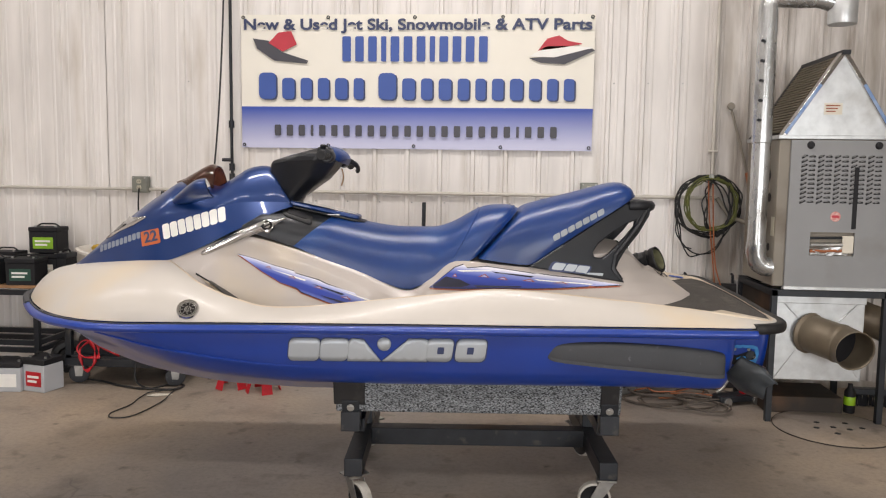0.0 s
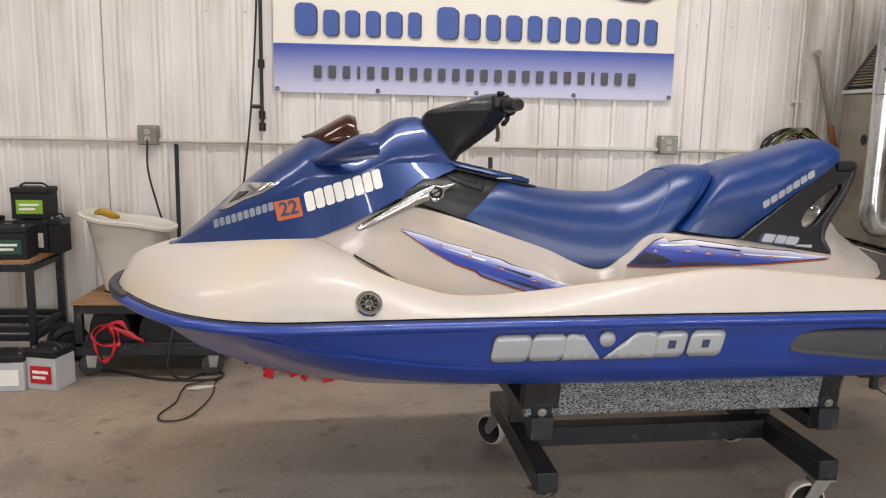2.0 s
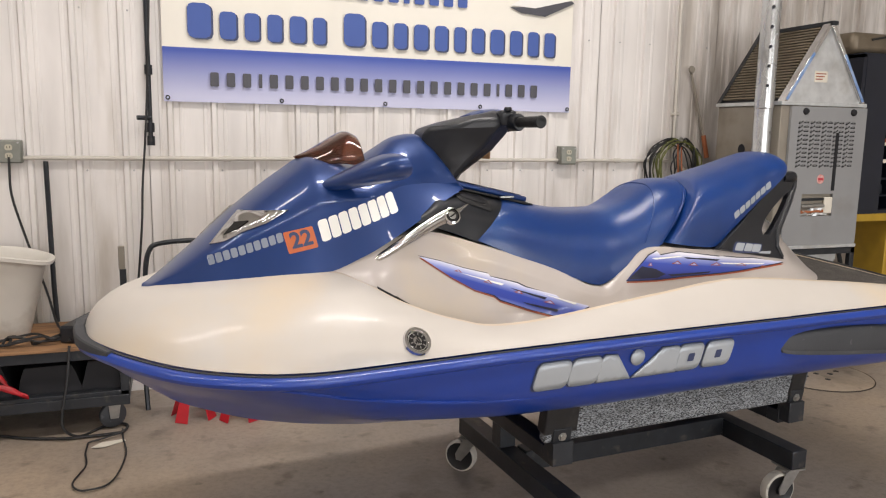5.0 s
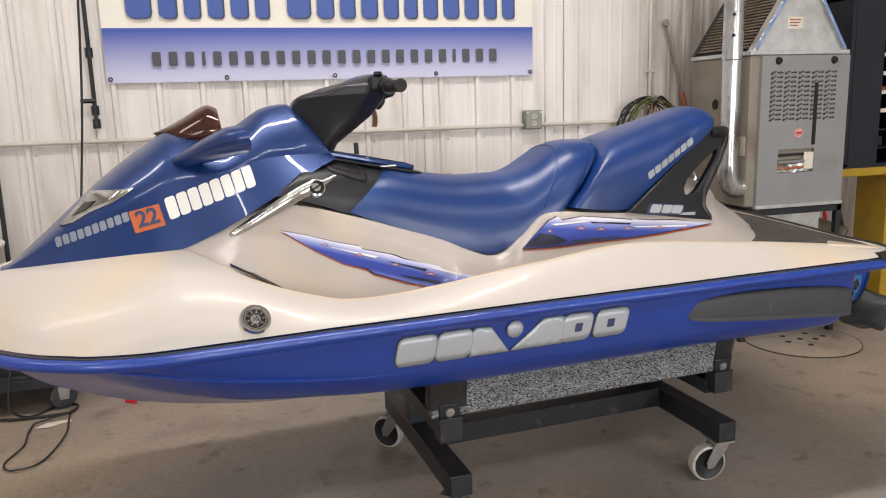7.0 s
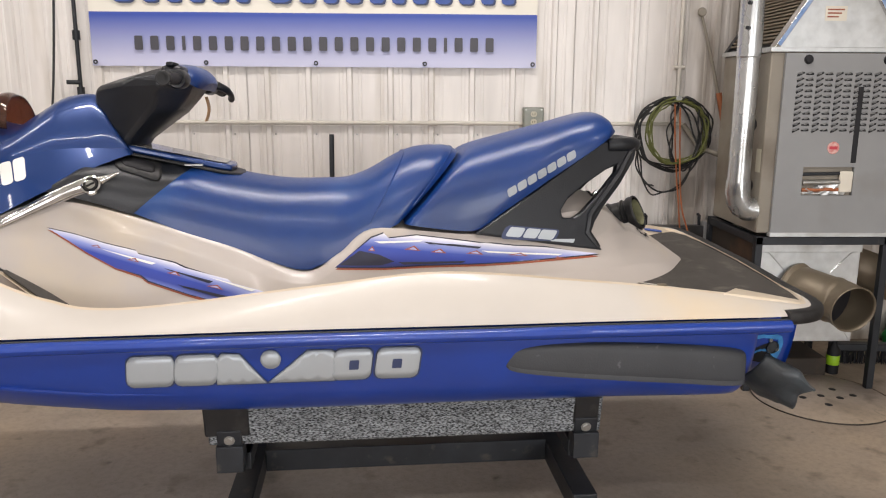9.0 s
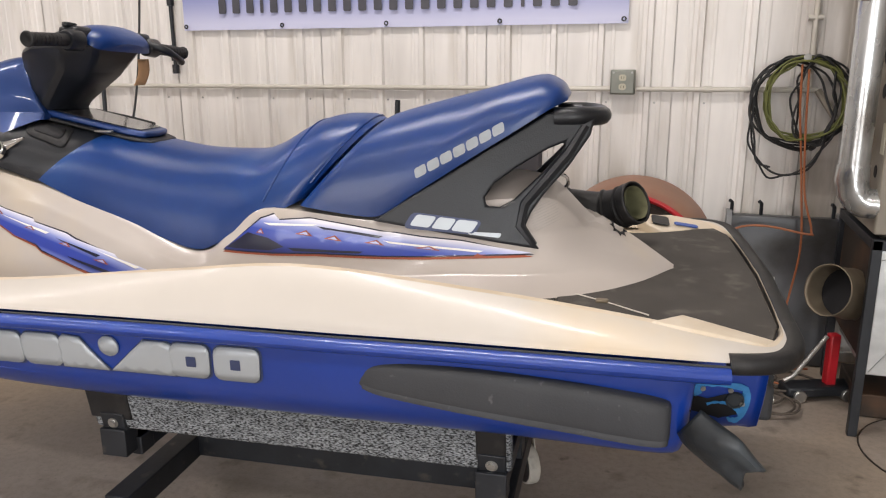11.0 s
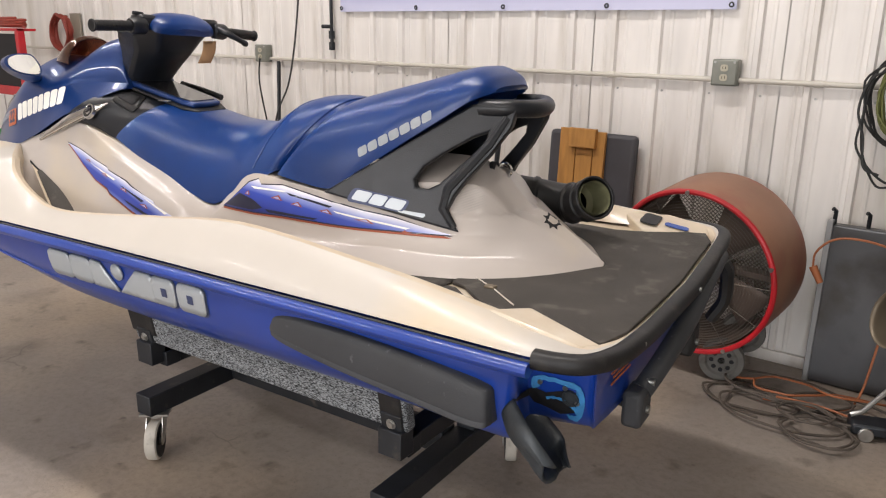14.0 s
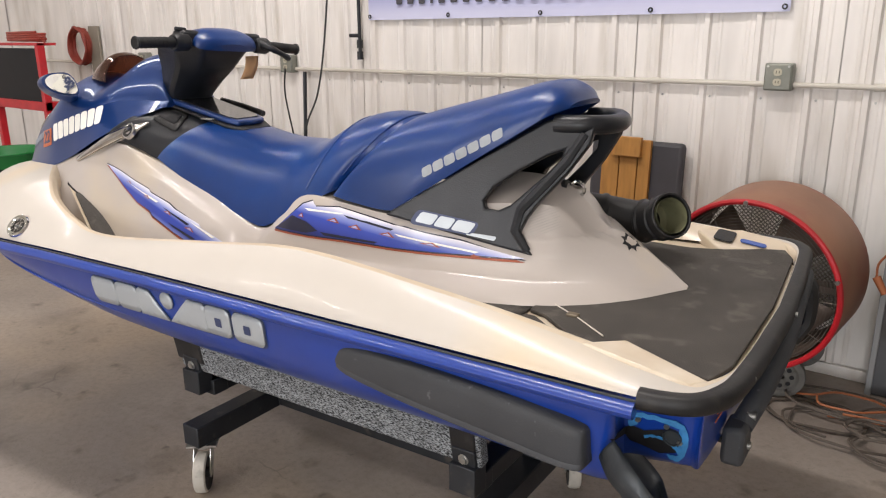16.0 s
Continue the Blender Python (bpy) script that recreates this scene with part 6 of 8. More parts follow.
# ---- furnace corner ----
def furnace():
    t = thing("furnace", "old grey gas furnace on a steel frame, its panel cut open", "furnace", pose(1.90, 4.58, 0))
    bm = bmesh.new()
    box(bm, -0.06, 0.60, 0.02, 0.57, 0.80, 1.645)
    part("cabinet", bm, M_TAUPE, t, "dirty taupe sheet metal cabinet", bevel=0.006)
    bm = bmesh.new()
    # front panel with a rectangular cut-out
    x0, x1, z0, z1, hx0, hx1, hz0, hz1 = 0.0, 0.585, 0.805, 1.64, 0.13, 0.375, 0.985, 1.12
    for a, b, c, d in ((x0, hx0, z0, z1), (hx1, x1, z0, z1), (hx0, hx1, z0, hz0), (hx0, hx1, hz1, z1)):
        box(bm, a, b, 0.0, 0.018, c, d)
    tidy(bm, 0.0005)
    fp = part("front_panel", bm, M_FURN, t, "grey enamel front panel", smooth=False)
    bm = bmesh.new()
    box(bm, 0.12, 0.39, 0.0185, 0.022, 0.97, 1.13)
    part("burner_box", bm, M_TAUPE, fp)
    for z, m_, r in ((1.01, M_ORANGE, 0.010), (1.045, M_ZINC, 0.014), (1.085, M_STEEL, 0.008)):
        bm = bmesh.new()
        cyl(bm, (0.135, 0.012, z), (0.33, 0.010, z + 0.004), r, seg=10)
        part("burner_pipe", bm, m_, fp)
    bm = bmesh.new()
    box(bm, 0.31, 0.372, -0.004, 0.014, 1.0, 1.10)
    part("gas_valve", bm, M_PAPER, fp, bevel=0.006)
    rf = random.Random(3)
    bm = bmesh.new()
    grid(bm, [[(0.14 + 0.21 * u + rf.uniform(-0.006, 0.006), 0.006 + rf.uniform(-0.008, 0.008), 0.99 + 0.05 * v * (0.5 + 0.8 * u) + rf.uniform(-0.004, 0.004)) for v in np.linspace(0, 1, 5)] for u in np.linspace(0, 1, 12)])
    part("foil", bm, M_GALV, fp, "crumpled foil insulation", smooth=False)
    for x in (0.105, 0.475):
        bm = bmesh.new()
        lathe(bm, [(0.0, 0.014), (0.016, 0.013), (0.02, 0.006), (0.022, 0.0)], pose(x, 0, 1.612, 90, 0, 0), 14)
        part("knob", bm, M_DARK, fp)
    # pressed louvres: four pairs of columns, eleven rows
    bm = bmesh.new()
    pts = []
    for k in np.linspace(0, 1, 5):
        w = 0.0165
        pts.append([(-w + 2 * w * k, 0.001, 0.001), (-w + 2 * w * k, -0.009 * math.sin(math.pi * min(1, k * 1.4) * 0.9 + 0.15), 0.002 + 0.004 * k), (-w + 2 * w * k, 0.001, -0.009)])
    grid(bm, pts)
    shell = part("louver", bm, M_FURN, fp, smooth=False)
    bm = bmesh.new()
    plate(bm, [(-0.0175, -0.014), (0.0175, -0.006), (0.0175, 0.001), (-0.0175, -0.004)], 0.0015, pose(0, 0, 0, 90, 0, 0))
    gap = part("louver_gap", bm, M_DARK, fp, smooth=False)
    first = True
    for c in range(10):
        cx = 0.095 + 0.0905 * (c // 2) + 0.042 * (c % 2) - 0.021
        for r in range(11):
            z = 1.552 - 0.0256 * r
            m = pose(cx, 0, z, 0, (-14 if c % 2 == 0 else 14), 0) if c % 2 == 0 else pose(cx, 0, z, 0, -14, 0) @ Matrix.Diagonal((-1, 1, 1, 1))
            for src in (shell, gap):
                ob = src if first else new(src.name.split(".")[0], src.data)
                ob.parent = fp
                ob.matrix_basis = m
            first = False
    bm = bmesh.new()
    box(bm, 0.352, 0.376, -0.003, 0.0, 1.14, 1.49)
    part("dark_slot", bm, M_DARK, fp)
    bm = bmesh.new()
    lathe(bm, [(0.0, 0.001), (0.028, 0.001), (0.029, 0.0)], pose(0.262, -0.001, 1.21, 90, 0, 0), 20)
    stk = part("round_sticker", bm, M_PINK, fp, "faded round red and white sticker")
    bm = bmesh.new()
    box(bm, 0.243, 0.281, -0.0035, -0.0022, 1.203, 1.217)
    part("sticker_bar", bm, M_REDINK, stk)
    bm = bmesh.new()
    box(bm, -0.004, 0.592, -0.006, 0.03, 0.785, 0.806)
    part("base_rail", bm, M_GALV, t, bevel=0.003)
    # side openings and rating plate
    for y, z, r in ((0.17, 1.44, 0.035), (0.14, 1.31, 0.026), (0.12, 1.02, 0.022), (0.33, 1.38, 0.03)):
        bm = bmesh.new()
        lathe(bm, [(0.0, 0.001), (r, 0.001), (r + 0.003, -0.002)], pose(-0.0605, y, z, 0, -90, 0), 14)
        part("side_hole", bm, M_DARK, t)
    bm = bmesh.new()
    box(bm, -0.0625, -0.0605, 0.035, 0.085, 1.09, 1.20)
    part("rating_plate", bm, M_IVORY, t)
    # steel frame
    for x, y in ((-0.045, 0.02), (0.58, 0.02), (-0.045, 0.62), (0.58, 0.62)):
        bm = bmesh.new()
        box(bm, x - 0.017, x + 0.017, y - 0.017, y + 0.017, 0, 0.785)
        part("frame_leg", bm, M_STEEL, t, bevel=0.002)
    for a in ((-0.062, 0.597, 0.003, 0.037, 0.745, 0.783), (-0.062, 0.597, 0.60, 0.637, 0.745, 0.783), (-0.062, -0.028, 0.037, 0.60, 0.745, 0.783), (0.563, 0.597, 0.037, 0.60, 0.745, 0.783)):
        bm = bmesh.new()
        box(bm, *a)
        part("frame_rail", bm, M_STEEL, t, bevel=0.002)
    # galvanised plenum under the furnace with two round stubs
    bm = bmesh.new()
    box(bm, -0.02, 0.48, 0.045, 0.56, 0.245, 0.742)
    box(bm, -0.026, 0.486, 0.04, 0.566, 0.70, 0.744)
    part("plenum", bm, M_GALV, t, "galvanised sheet metal plenum", bevel=0.004)
    bm = bmesh.new()
    d1 = smooth_path([(0.185, 0.06, 0.525), (0.21, 0.0, 0.52), (0.255, -0.06, 0.508), (0.298, -0.115, 0.497), (0.316, -0.165, 0.489), (0.322, -0.215, 0.482)], 24)
    tube(bm, d1, [(0.122 if i < 2 else 0.108) + (0.004 if i in (12, 13, 23) else 0) for i in range(24)], 30, caps=False)
    s1 = part("duct_stub", bm, M_BEIGE, t, "dull round duct stub")
    md = s1.modifiers.new("wall", "SOLIDIFY")
    md.thickness, md.offset = 0.004, -1
    bm = bmesh.new()
    tube(bm, [d1[13], d1[14]], 0.104, 24)
    part("duct_shadow", bm, M_DARK, s1)
    bm = bmesh.new()
    d2 = smooth_path([(0.0, 0.24, 0.50), (-0.055, 0.205, 0.515), (-0.12, 0.16, 0.535), (-0.172, 0.115, 0.552)], 14)
    tube(bm, d2, [0.10 + (0.004 if i in (0, 6, 13) else 0) for i in range(14)], 26, caps=False)
    s2 = part("duct_stub", bm, M_BEIGE, t, "dull round duct stub")
    md = s2.modifiers.new("wall", "SOLIDIFY")
    md.thickness, md.offset = 0.004, -1
    bm = bmesh.new()
    tube(bm, [d2[7], d2[8]], 0.094, 24)
    part("duct_shadow", bm, M_DARK, s2)
    # diagonal creases pressed into the plenum, a second duct behind, a dark side sheet
    for a, b in (((-0.01, 0.735), (0.12, 0.60)), ((0.47, 0.735), (0.34, 0.60)), ((-0.01, 0.255), (0.10, 0.42)), ((0.47, 0.255), (0.36, 0.42))):
        bm = bmesh.new()
        tube(bm, [(a[0], 0.0445, a[1]), (b[0], 0.0445, b[1])], 0.0035, 6)
        part("crease", bm, M_GALV, t)
    bm = bmesh.new()
    tube(bm, smooth_path([(0.47, 0.30, 0.60), (0.58, 0.28, 0.585), (0.68, 0.22, 0.55), (0.75, 0.14, 0.515)], 16), [0.098 + (0.004 if i in (5, 11, 15) else 0) for i in range(16)], 24, caps=False)
    s3 = part("duct_stub", bm, M_BEIGE, t, "dull round duct stub")
    md = s3.modifiers.new("wall", "SOLIDIFY")
    md.thickness, md.offset = 0.004, -1
    bm = bmesh.new()
    box(bm, -0.043, -0.036, 0.037, 0.60, 0.30, 0.745)
    part("side_sheet", bm, M_RUSTSTEEL, t, "rusty dark side sheet", smooth=False)
    # low box added to stand for the dark, shaded zone beneath the plenum
    bm = bmesh.new()
    box(bm, 0.0, 0.46, 0.20, 0.54, 0.0, 0.10)
    part("base_pan", bm, M_RUSTSTEEL, t, "low dark box added for the shaded zone under the plenum", bevel=0.006)
    # single flue: elbow, riser, elbow under the ceiling
    bm = bmesh.new()
    fl = [(-0.055, 0.07, 0.906), (-0.085, 0.07, 0.906), (-0.087, 0.07, 0.907), (-0.112, 0.07, 0.918), (-0.114, 0.07, 0.920), (-0.134, 0.07, 0.943), (-0.135, 0.07, 0.945), (-0.145, 0.07, 0.985), (-0.145, 0.07, 0.987), (-0.145, 0.07, 1.05)]
    tube(bm, fl, [0.056, 0.054, 0.057, 0.054, 0.057, 0.054, 0.057, 0.054, 0.058, 0.056], 22)
    part("flue_elbow", bm, M_FLUE, t, "galvanised flue elbow")
    bm = bmesh.new()
    tube(bm, [(-0.145, 0.07, 1.04), (-0.145, 0.07, 1.62), (-0.145, 0.07, 1.625), (-0.145, 0.07, 2.37)], [0.052, 0.051, 0.055, 0.053], 22)
    rise = part("flue_riser", bm, M_FLUE, t, "shiny galvanised flue pipe")
    for k in range(5):
        bm = bmesh.new()
        cyl(bm, (-0.175, 0.02, 1.75 + 0.11 * k), (-0.19, 0.005, 1.75 + 0.11 * k), 0.009, seg=8)
        part("flue_screw", bm, M_STEEL, rise)
    bm = bmesh.new()
    tube(bm, smooth_path([(-0.145, 0.07, 2.36), (-0.14, 0.07, 2.41), (-0.09, 0.07, 2.435), (0.02, 0.07, 2.43), (0.12, 0.07, 2.43), (0.20, 0.07, 2.41)], 16), 0.05, 18)
    part("flue_branch", bm, M_FLUE, t)
    bm = bmesh.new()
    lathe(bm, [(0.0, 0.0), (0.075, 0.0), (0.078, 0.01), (0.078, 0.12), (0.072, 0.15), (0.0, 0.15)], pose(0.26, 0.07, 2.29), 22)
    part("flue_cap", bm, M_GALV, t)
    # A-frame coil on top
    bm = bmesh.new()
    tri = [(-0.04, 1.665), (0.56, 1.665), (0.265, 2.125)]
    vs0 = [bm.verts.new((x, 0.03, z)) for x, z in tri]
    bm.faces.new(vs0)
    vs1 = [bm.verts.new((x, 0.04, z)) for x, z in tri]
    bm.faces.new(vs1[::-1])
    for i in range(3):
        bm.faces.new((vs0[i], vs0[(i + 1) % 3], vs1[(i + 1) % 3], vs1[i]))
    coil = part("coil_end", bm, M_GALV, t, "triangular galvanised end sheet", smooth=False)
    for a, b in (((-0.045, 1.66), (0.262, 2.13)), ((0.565, 1.66), (0.268, 2.13))):
        d = Vector((b[0] - a[0], 0, b[1] - a[1]))
        ang = math.degrees(math.atan2(d.z, d.x))
        bm = bmesh.new()
        box(bm, 0, d.length, 0.0, 0.055, -0.012, 0.012)
        bmesh.ops.transform(bm, matrix=pose(a[0], 0.012, a[1], 0, -ang, 0), verts=bm.verts)
        ce = part("coil_edge", bm, M_CHROME, coil, "bright folded edge", bevel=0.003)
        bm = bmesh.new()
        box(bm, 0.02, d.length * 0.62, -0.0015, 0.0005, -0.009, 0.009)
        bmesh.ops.transform(bm, matrix=pose(a[0], 0.012, a[1], 0, -ang, 0), verts=bm.verts)
        part("film_strip", bm, M_FILM, ce, "blue protective film", smooth=False)
        bm = bmesh.new()
        box(bm, 0.0, d.length, 0.06, 0.56, -0.02, 0.0 if a[0] < 0.2 else 0.02)
        bmesh.ops.transform(bm, matrix=pose(a[0], 0.012, a[1], 0, -ang, 0), verts=bm.verts)
        part("coil_slab", bm, M_DARK, coil)
        side = 1 if a[0] < 0.2 else -1
        for k in range(24):
            s0 = 0.03 + k * (d.length - 0.05) / 24
            bm = bmesh.new()
            box(bm, s0, s0 + 0.011, 0.065, 0.555, 0.0 if side > 0 else -0.012, 0.012 if side > 0 else 0.0)
            bmesh.ops.transform(bm, matrix=pose(a[0], 0.012, a[1], 0, -ang, 0), verts=bm.verts)
            part("coil_fin", bm, M_BEIGE, coil, smooth=False)
        bm = bmesh.new()
        box(bm, 0.0, d.length, 0.55, 0.585, -0.014, 0.014)
        bmesh.ops.transform(bm, matrix=pose(a[0], 0.012, a[1], 0, -ang, 0), verts=bm.verts)
        part("coil_edge", bm, M_STEEL, coil)
    bm = bmesh.new()
    box(bm, -0.07, 0.59, 0.01, 0.585, 1.645, 1.668)
    part("coil_tray", bm, M_GALV, t, bevel=0.003)
    bm = bmesh.new()
    box(bm, 0.245, 0.29, -0.005, 0.60, 2.115, 2.14)
    part("coil_ridge", bm, M_STEEL, t, bevel=0.003)
    bm = bmesh.new()
    box(bm, 0.175, 0.275, 0.0275, 0.0292, 1.785, 1.85)
    lab = part("paper_label", bm, M_PAPER, t, "small paper label")
    for k in range(3):
        bm = bmesh.new()
        box(bm, 0.185, 0.262 - 0.012 * k, 0.0262, 0.0274, 1.832 - 0.016 * k, 1.838 - 0.016 * k)
        part("label_bar", bm, M_RUST, lab)
    return t


furnace()


def cable(name, label, pts, r, material, n=60, cat="cable", group=""):
    t = thing(name, label, cat, group=group)
    bm = bmesh.new()
    tube(bm, smooth_path(pts, n), r, 6)
    part("cord", bm, material, t)
    return t


# coils of cable hung on a peg beside the furnace
def loop(cx, cz, rx, rz, y, turns, seed, wob=0.02):
    rnd = random.Random(seed)
    out = []
    for k in range(int(turns * 14)):
        a = 2 * math.pi * k / 14 + 1.2
        out.append((cx + (rx + rnd.uniform(-wob, wob)) * math.cos(a), y - 0.012 * (k // 14) - rnd.uniform(0, 0.008), cz + (rz + rnd.uniform(-wob, wob)) * math.sin(a)))
    return out


peg = thing("wall_peg", "steel peg on the siding that holds the cable coils", "hook", pose(1.648, WALL_Y, 1.43))
bm = bmesh.new()
cyl(bm, (0, -0.15, 0), (0, 0, 0), 0.008, seg=10)
lathe(bm, [(0.0, 0.0), (0.016, 0.0), (0.016, 0.01), (0.0, 0.01)], pose(0, -0.15, 0, 90, 0, 0), 12)
part("pin", bm, M_ZINC, peg)
cable("coiled_cable", "coil of dusty black cable hanging from a wall peg", loop(1.655, 1.235, 0.205, 0.20, WALL_Y - 0.05, 5, 3), 0.0048, M_CORD, 260, "cable", "hanging coils")
cable("coiled_cable", "coil of green garden cord hanging from a wall peg", loop(1.66, 1.245, 0.165, 0.175, WALL_Y - 0.08, 7, 5, 0.018), 0.0048, M_GREENCORD, 320, "cable", "hanging coils")
cable("coiled_cable", "coil of black cable hanging low from a wall peg", loop(1.60, 1.16, 0.17, 0.26, WALL_Y - 0.105, 2.6, 8, 0.03), 0.0048, M_CORD, 160, "cable", "hanging coils")
cable("coiled_cable", "narrow black cable loops hanging from a wall peg", loop(1.70, 1.23, 0.085, 0.19, WALL_Y - 0.12, 3, 11, 0.02), 0.0048, M_CORD, 160, "cable", "hanging coils")
cable("extension_cord", "orange extension cord hanging down the wall to the floor", [(1.63, 5.27, 1.40), (1.64, 5.26, 1.2), (1.665, 5.27, 1.0), (1.68, 5.25, 0.84), (1.70, 5.24, 0.6), (1.66, 5.2, 0.3), (1.62, 5.1, 0.03), (1.5, 5.0, 0.012), (1.3, 4.95, 0.012)], 0.005, M_ORANGE, 70, "cable", "orange cords")
cable("extension_cord", "orange extension cord hanging in a loose bend with its plug", [(1.66, 5.27, 1.38), (1.67, 5.25, 1.1), (1.69, 5.23, 0.84), (1.73, 5.2, 0.68), (1.72, 5.18, 0.665), (1.55, 5.24, 0.68), (1.43, 5.25, 0.665), (1.365, 5.25, 0.60), (1.36, 5.25, 0.53)], 0.005, M_ORANGE, 70, "cable", "orange cords")
bm = bmesh.new()
cyl(bm, (1.36, 5.25, 0.535), (1.40, 5.24, 0.47), 0.017, 0.013, seg=10)
tagged(part("plug", bm, M_ORANGE), "orange plug end of an extension cord", "plug")

# long-handled dent puller hung in the corner
wand = thing("pry_bar", "long steel bar with round head leaning on the siding", "tool")
bm = bmesh.new()
tube(bm, [(1.785, 5.385, 1.885), (1.85, 5.375, 1.66), (1.905, 5.365, 1.45)], 0.008, 8)
part("shaft", bm, M_TAUPE, wand)
bm = bmesh.new()
lathe(bm, [(0.0, 0.01), (0.02, 0.01), (0.026, 0.0), (0.02, -0.01), (0.0, -0.01)], pose(1.782, 5.375, 1.897, 90, 0, 0), 18)
part("head", bm, M_TAUPE, wand)
bm = bmesh.new()
tube(bm, [(1.905, 5.365, 1.46), (1.94, 5.36, 1.31)], 0.016, 10)
part("grip", bm, M_ORANGE, wand, "faded red grip")
bm = bmesh.new()
tube(bm, [(1.72, 5.38, 1.285), (1.80, 5.33, 1.16), (1.93, 5.26, 1.11), (1.98, 5.22, 1.10)], 0.016, 8)
tagged(part("gas_pipe", bm, M_TAUPE), "short bent gas pipe beside the furnace", "pipe")

# steel panel leaning on the wall
pan = thing("steel_tank", "dark steel tank panel with two hooks leaning against the siding", "panel", pose(1.64, 5.33, 0, -3, 0, 0))
bm = bmesh.new()
box(bm, -0.26, 0.24, -0.05, 0.02, 0.0, 0.71)
part("sheet", bm, mat("grey_steel_sheet", rgb("5d5e61"), 0.36, metal=0.5, vary=0.3, scale=3, stain=rgb("3f3b37"), stain_scale=4), pan, bevel=0.01)
for x in (-0.25, 0.23):
    bm = bmesh.new()
    box(bm, x - 0.012, x + 0.012, -0.06, 0.02, 0.0, 0.73)
    part("flange", bm, M_FURN, pan, bevel=0.003)
for x in (-0.24, -0.11, 0.2):
    bm = bmesh.new()
    tube(bm, [(x, -0.02, 0.70), (x, -0.02, 0.765), (x - 0.012, -0.03, 0.775)], 0.009, 6)
    part("hook", bm, M_STEEL, pan)

# drum fan
fan = thing("drum_fan", "big faded red drum fan with a wire guard, on wheels", "fan", pose(0.935, 4.95, 0.492, 6, 0, -6))
FAN_INV = pose(0.935, 4.95, 0.492, 6, 0, -6).inverted()
M_WIRE = mat("dusty_fan_wire", rgb("6f6861"), 0.5, metal=0.3, vary=0.3, scale=10)
M_FANIN = mat("dusty_fan_inside", rgb("6a5c53"), 0.6, vary=0.3, scale=6)
bm = bmesh.new()
pts = [[(r * math.cos(a), y, r * math.sin(a)) for y, r in ((0.0, 0.365), (0.02, 0.372), (0.15, 0.372), (0.31, 0.372), (0.34, 0.366), (0.34, 0.352), (0.02, 0.355), (0.0, 0.358))] for a in np.linspace(0, 2 * math.pi, 72, endpoint=False)]
grid(bm, pts, close_u=True, close_v=True)
part("drum", bm, M_FANDRUM, fan, "faded salmon red steel drum")
bm = bmesh.new()
tube(bm, [(0.363 * math.cos(a), -0.004, 0.363 * math.sin(a)) for a in np.linspace(0, 2 * math.pi, 73)], 0.012, 8)
part("front_ring", bm, M_RED, fan, "bright red rim")
bm = bmesh.new()
lathe(bm, [(0.0, 0.0), (0.03, 0.0), (0.03, 0.006), (0.0, 0.006)], pose(0, -0.018, 0, 90, 0, 0), 16)
guard = part("guard", bm, M_STEEL, fan, "dark wire guard")
for k in range(3, 30):
    bm = bmesh.new()
    r = 0.0122 * k
    tube(bm, [(r * math.cos(a), 0.012 - 0.03 * (1 - (r / 0.37) ** 2), r * math.sin(a)) for a in np.linspace(0, 2 * math.pi, 41)], 0.0013, 4, caps=False)
    part("wire", bm, M_WIRE, guard)
for k in range(12):
    bm = bmesh.new()
    a = 2 * math.pi * k / 12
    tube(bm, [(0.02 * math.cos(a), -0.018, 0.02 * math.sin(a)), (0.2 * math.cos(a), -0.012, 0.2 * math.sin(a)), (0.36 * math.cos(a), 0.01, 0.36 * math.sin(a))], 0.002, 4)
    part("spoke", bm, M_WIRE, guard)
bm = bmesh.new()
grid(bm, [[(0.346 * math.cos(a), y, 0.346 * math.sin(a)) for y in (0.03, 0.18, 0.33)] for a in np.linspace(0, 2 * math.pi, 60, endpoint=False)], close_u=True)
part("inner_sleeve", bm, M_FANIN, fan, "dark inside of the drum")
bm = bmesh.new()
tube(bm, [(0.350 * math.cos(a), 0.335, 0.350 * math.sin(a)) for a in np.linspace(0, 2 * math.pi, 61)], 0.004, 6, caps=False)
rear_guard = part("rear_guard", bm, M_WIRE, fan, "open wire mesh at the back")
for k in range(-24, 25):
    r = math.sqrt(0.350 ** 2 - (0.014 * k) ** 2)
    for s in (-1, 1):
        bm = bmesh.new()
        tube(bm, [((0.014 * k - r * s * f) * math.sqrt(0.5), 0.335, (s * 0.014 * k + r * f) * math.sqrt(0.5)) for f in (-1, 1)], 0.002, 4, caps=False)
        part("wire", bm, M_WIRE, rear_guard)
for k in range(4):
    bm = bmesh.new()
    q = pose(0, 0.16, 0, 0, 90 * k + 38, 0)
    grid(bm, [[q @ Vector((0.05 + 0.255 * u, -0.05 * v + 0.03, (0.03 + 0.095 * u) * (v - 0.5) * 2)) for v in np.linspace(0, 1, 5)] for u in np.linspace(0, 1, 6)])
    bl = part("blade", bm, M_FANIN, fan)
    md = bl.modifiers.new("wall", "SOLIDIFY")
    md.thickness = 0.004
bm = bmesh.new()
cyl(bm, (0, 0.06, 0), (0, 0.24, 0), 0.075, seg=20)
part("motor", bm, M_DARK, fan)
bm = bmesh.new()
box(bm, -0.345, 0.345, 0.20, 0.26, -0.05, -0.02)
part("motor_mount", bm, M_FANIN, fan, bevel=0.004)
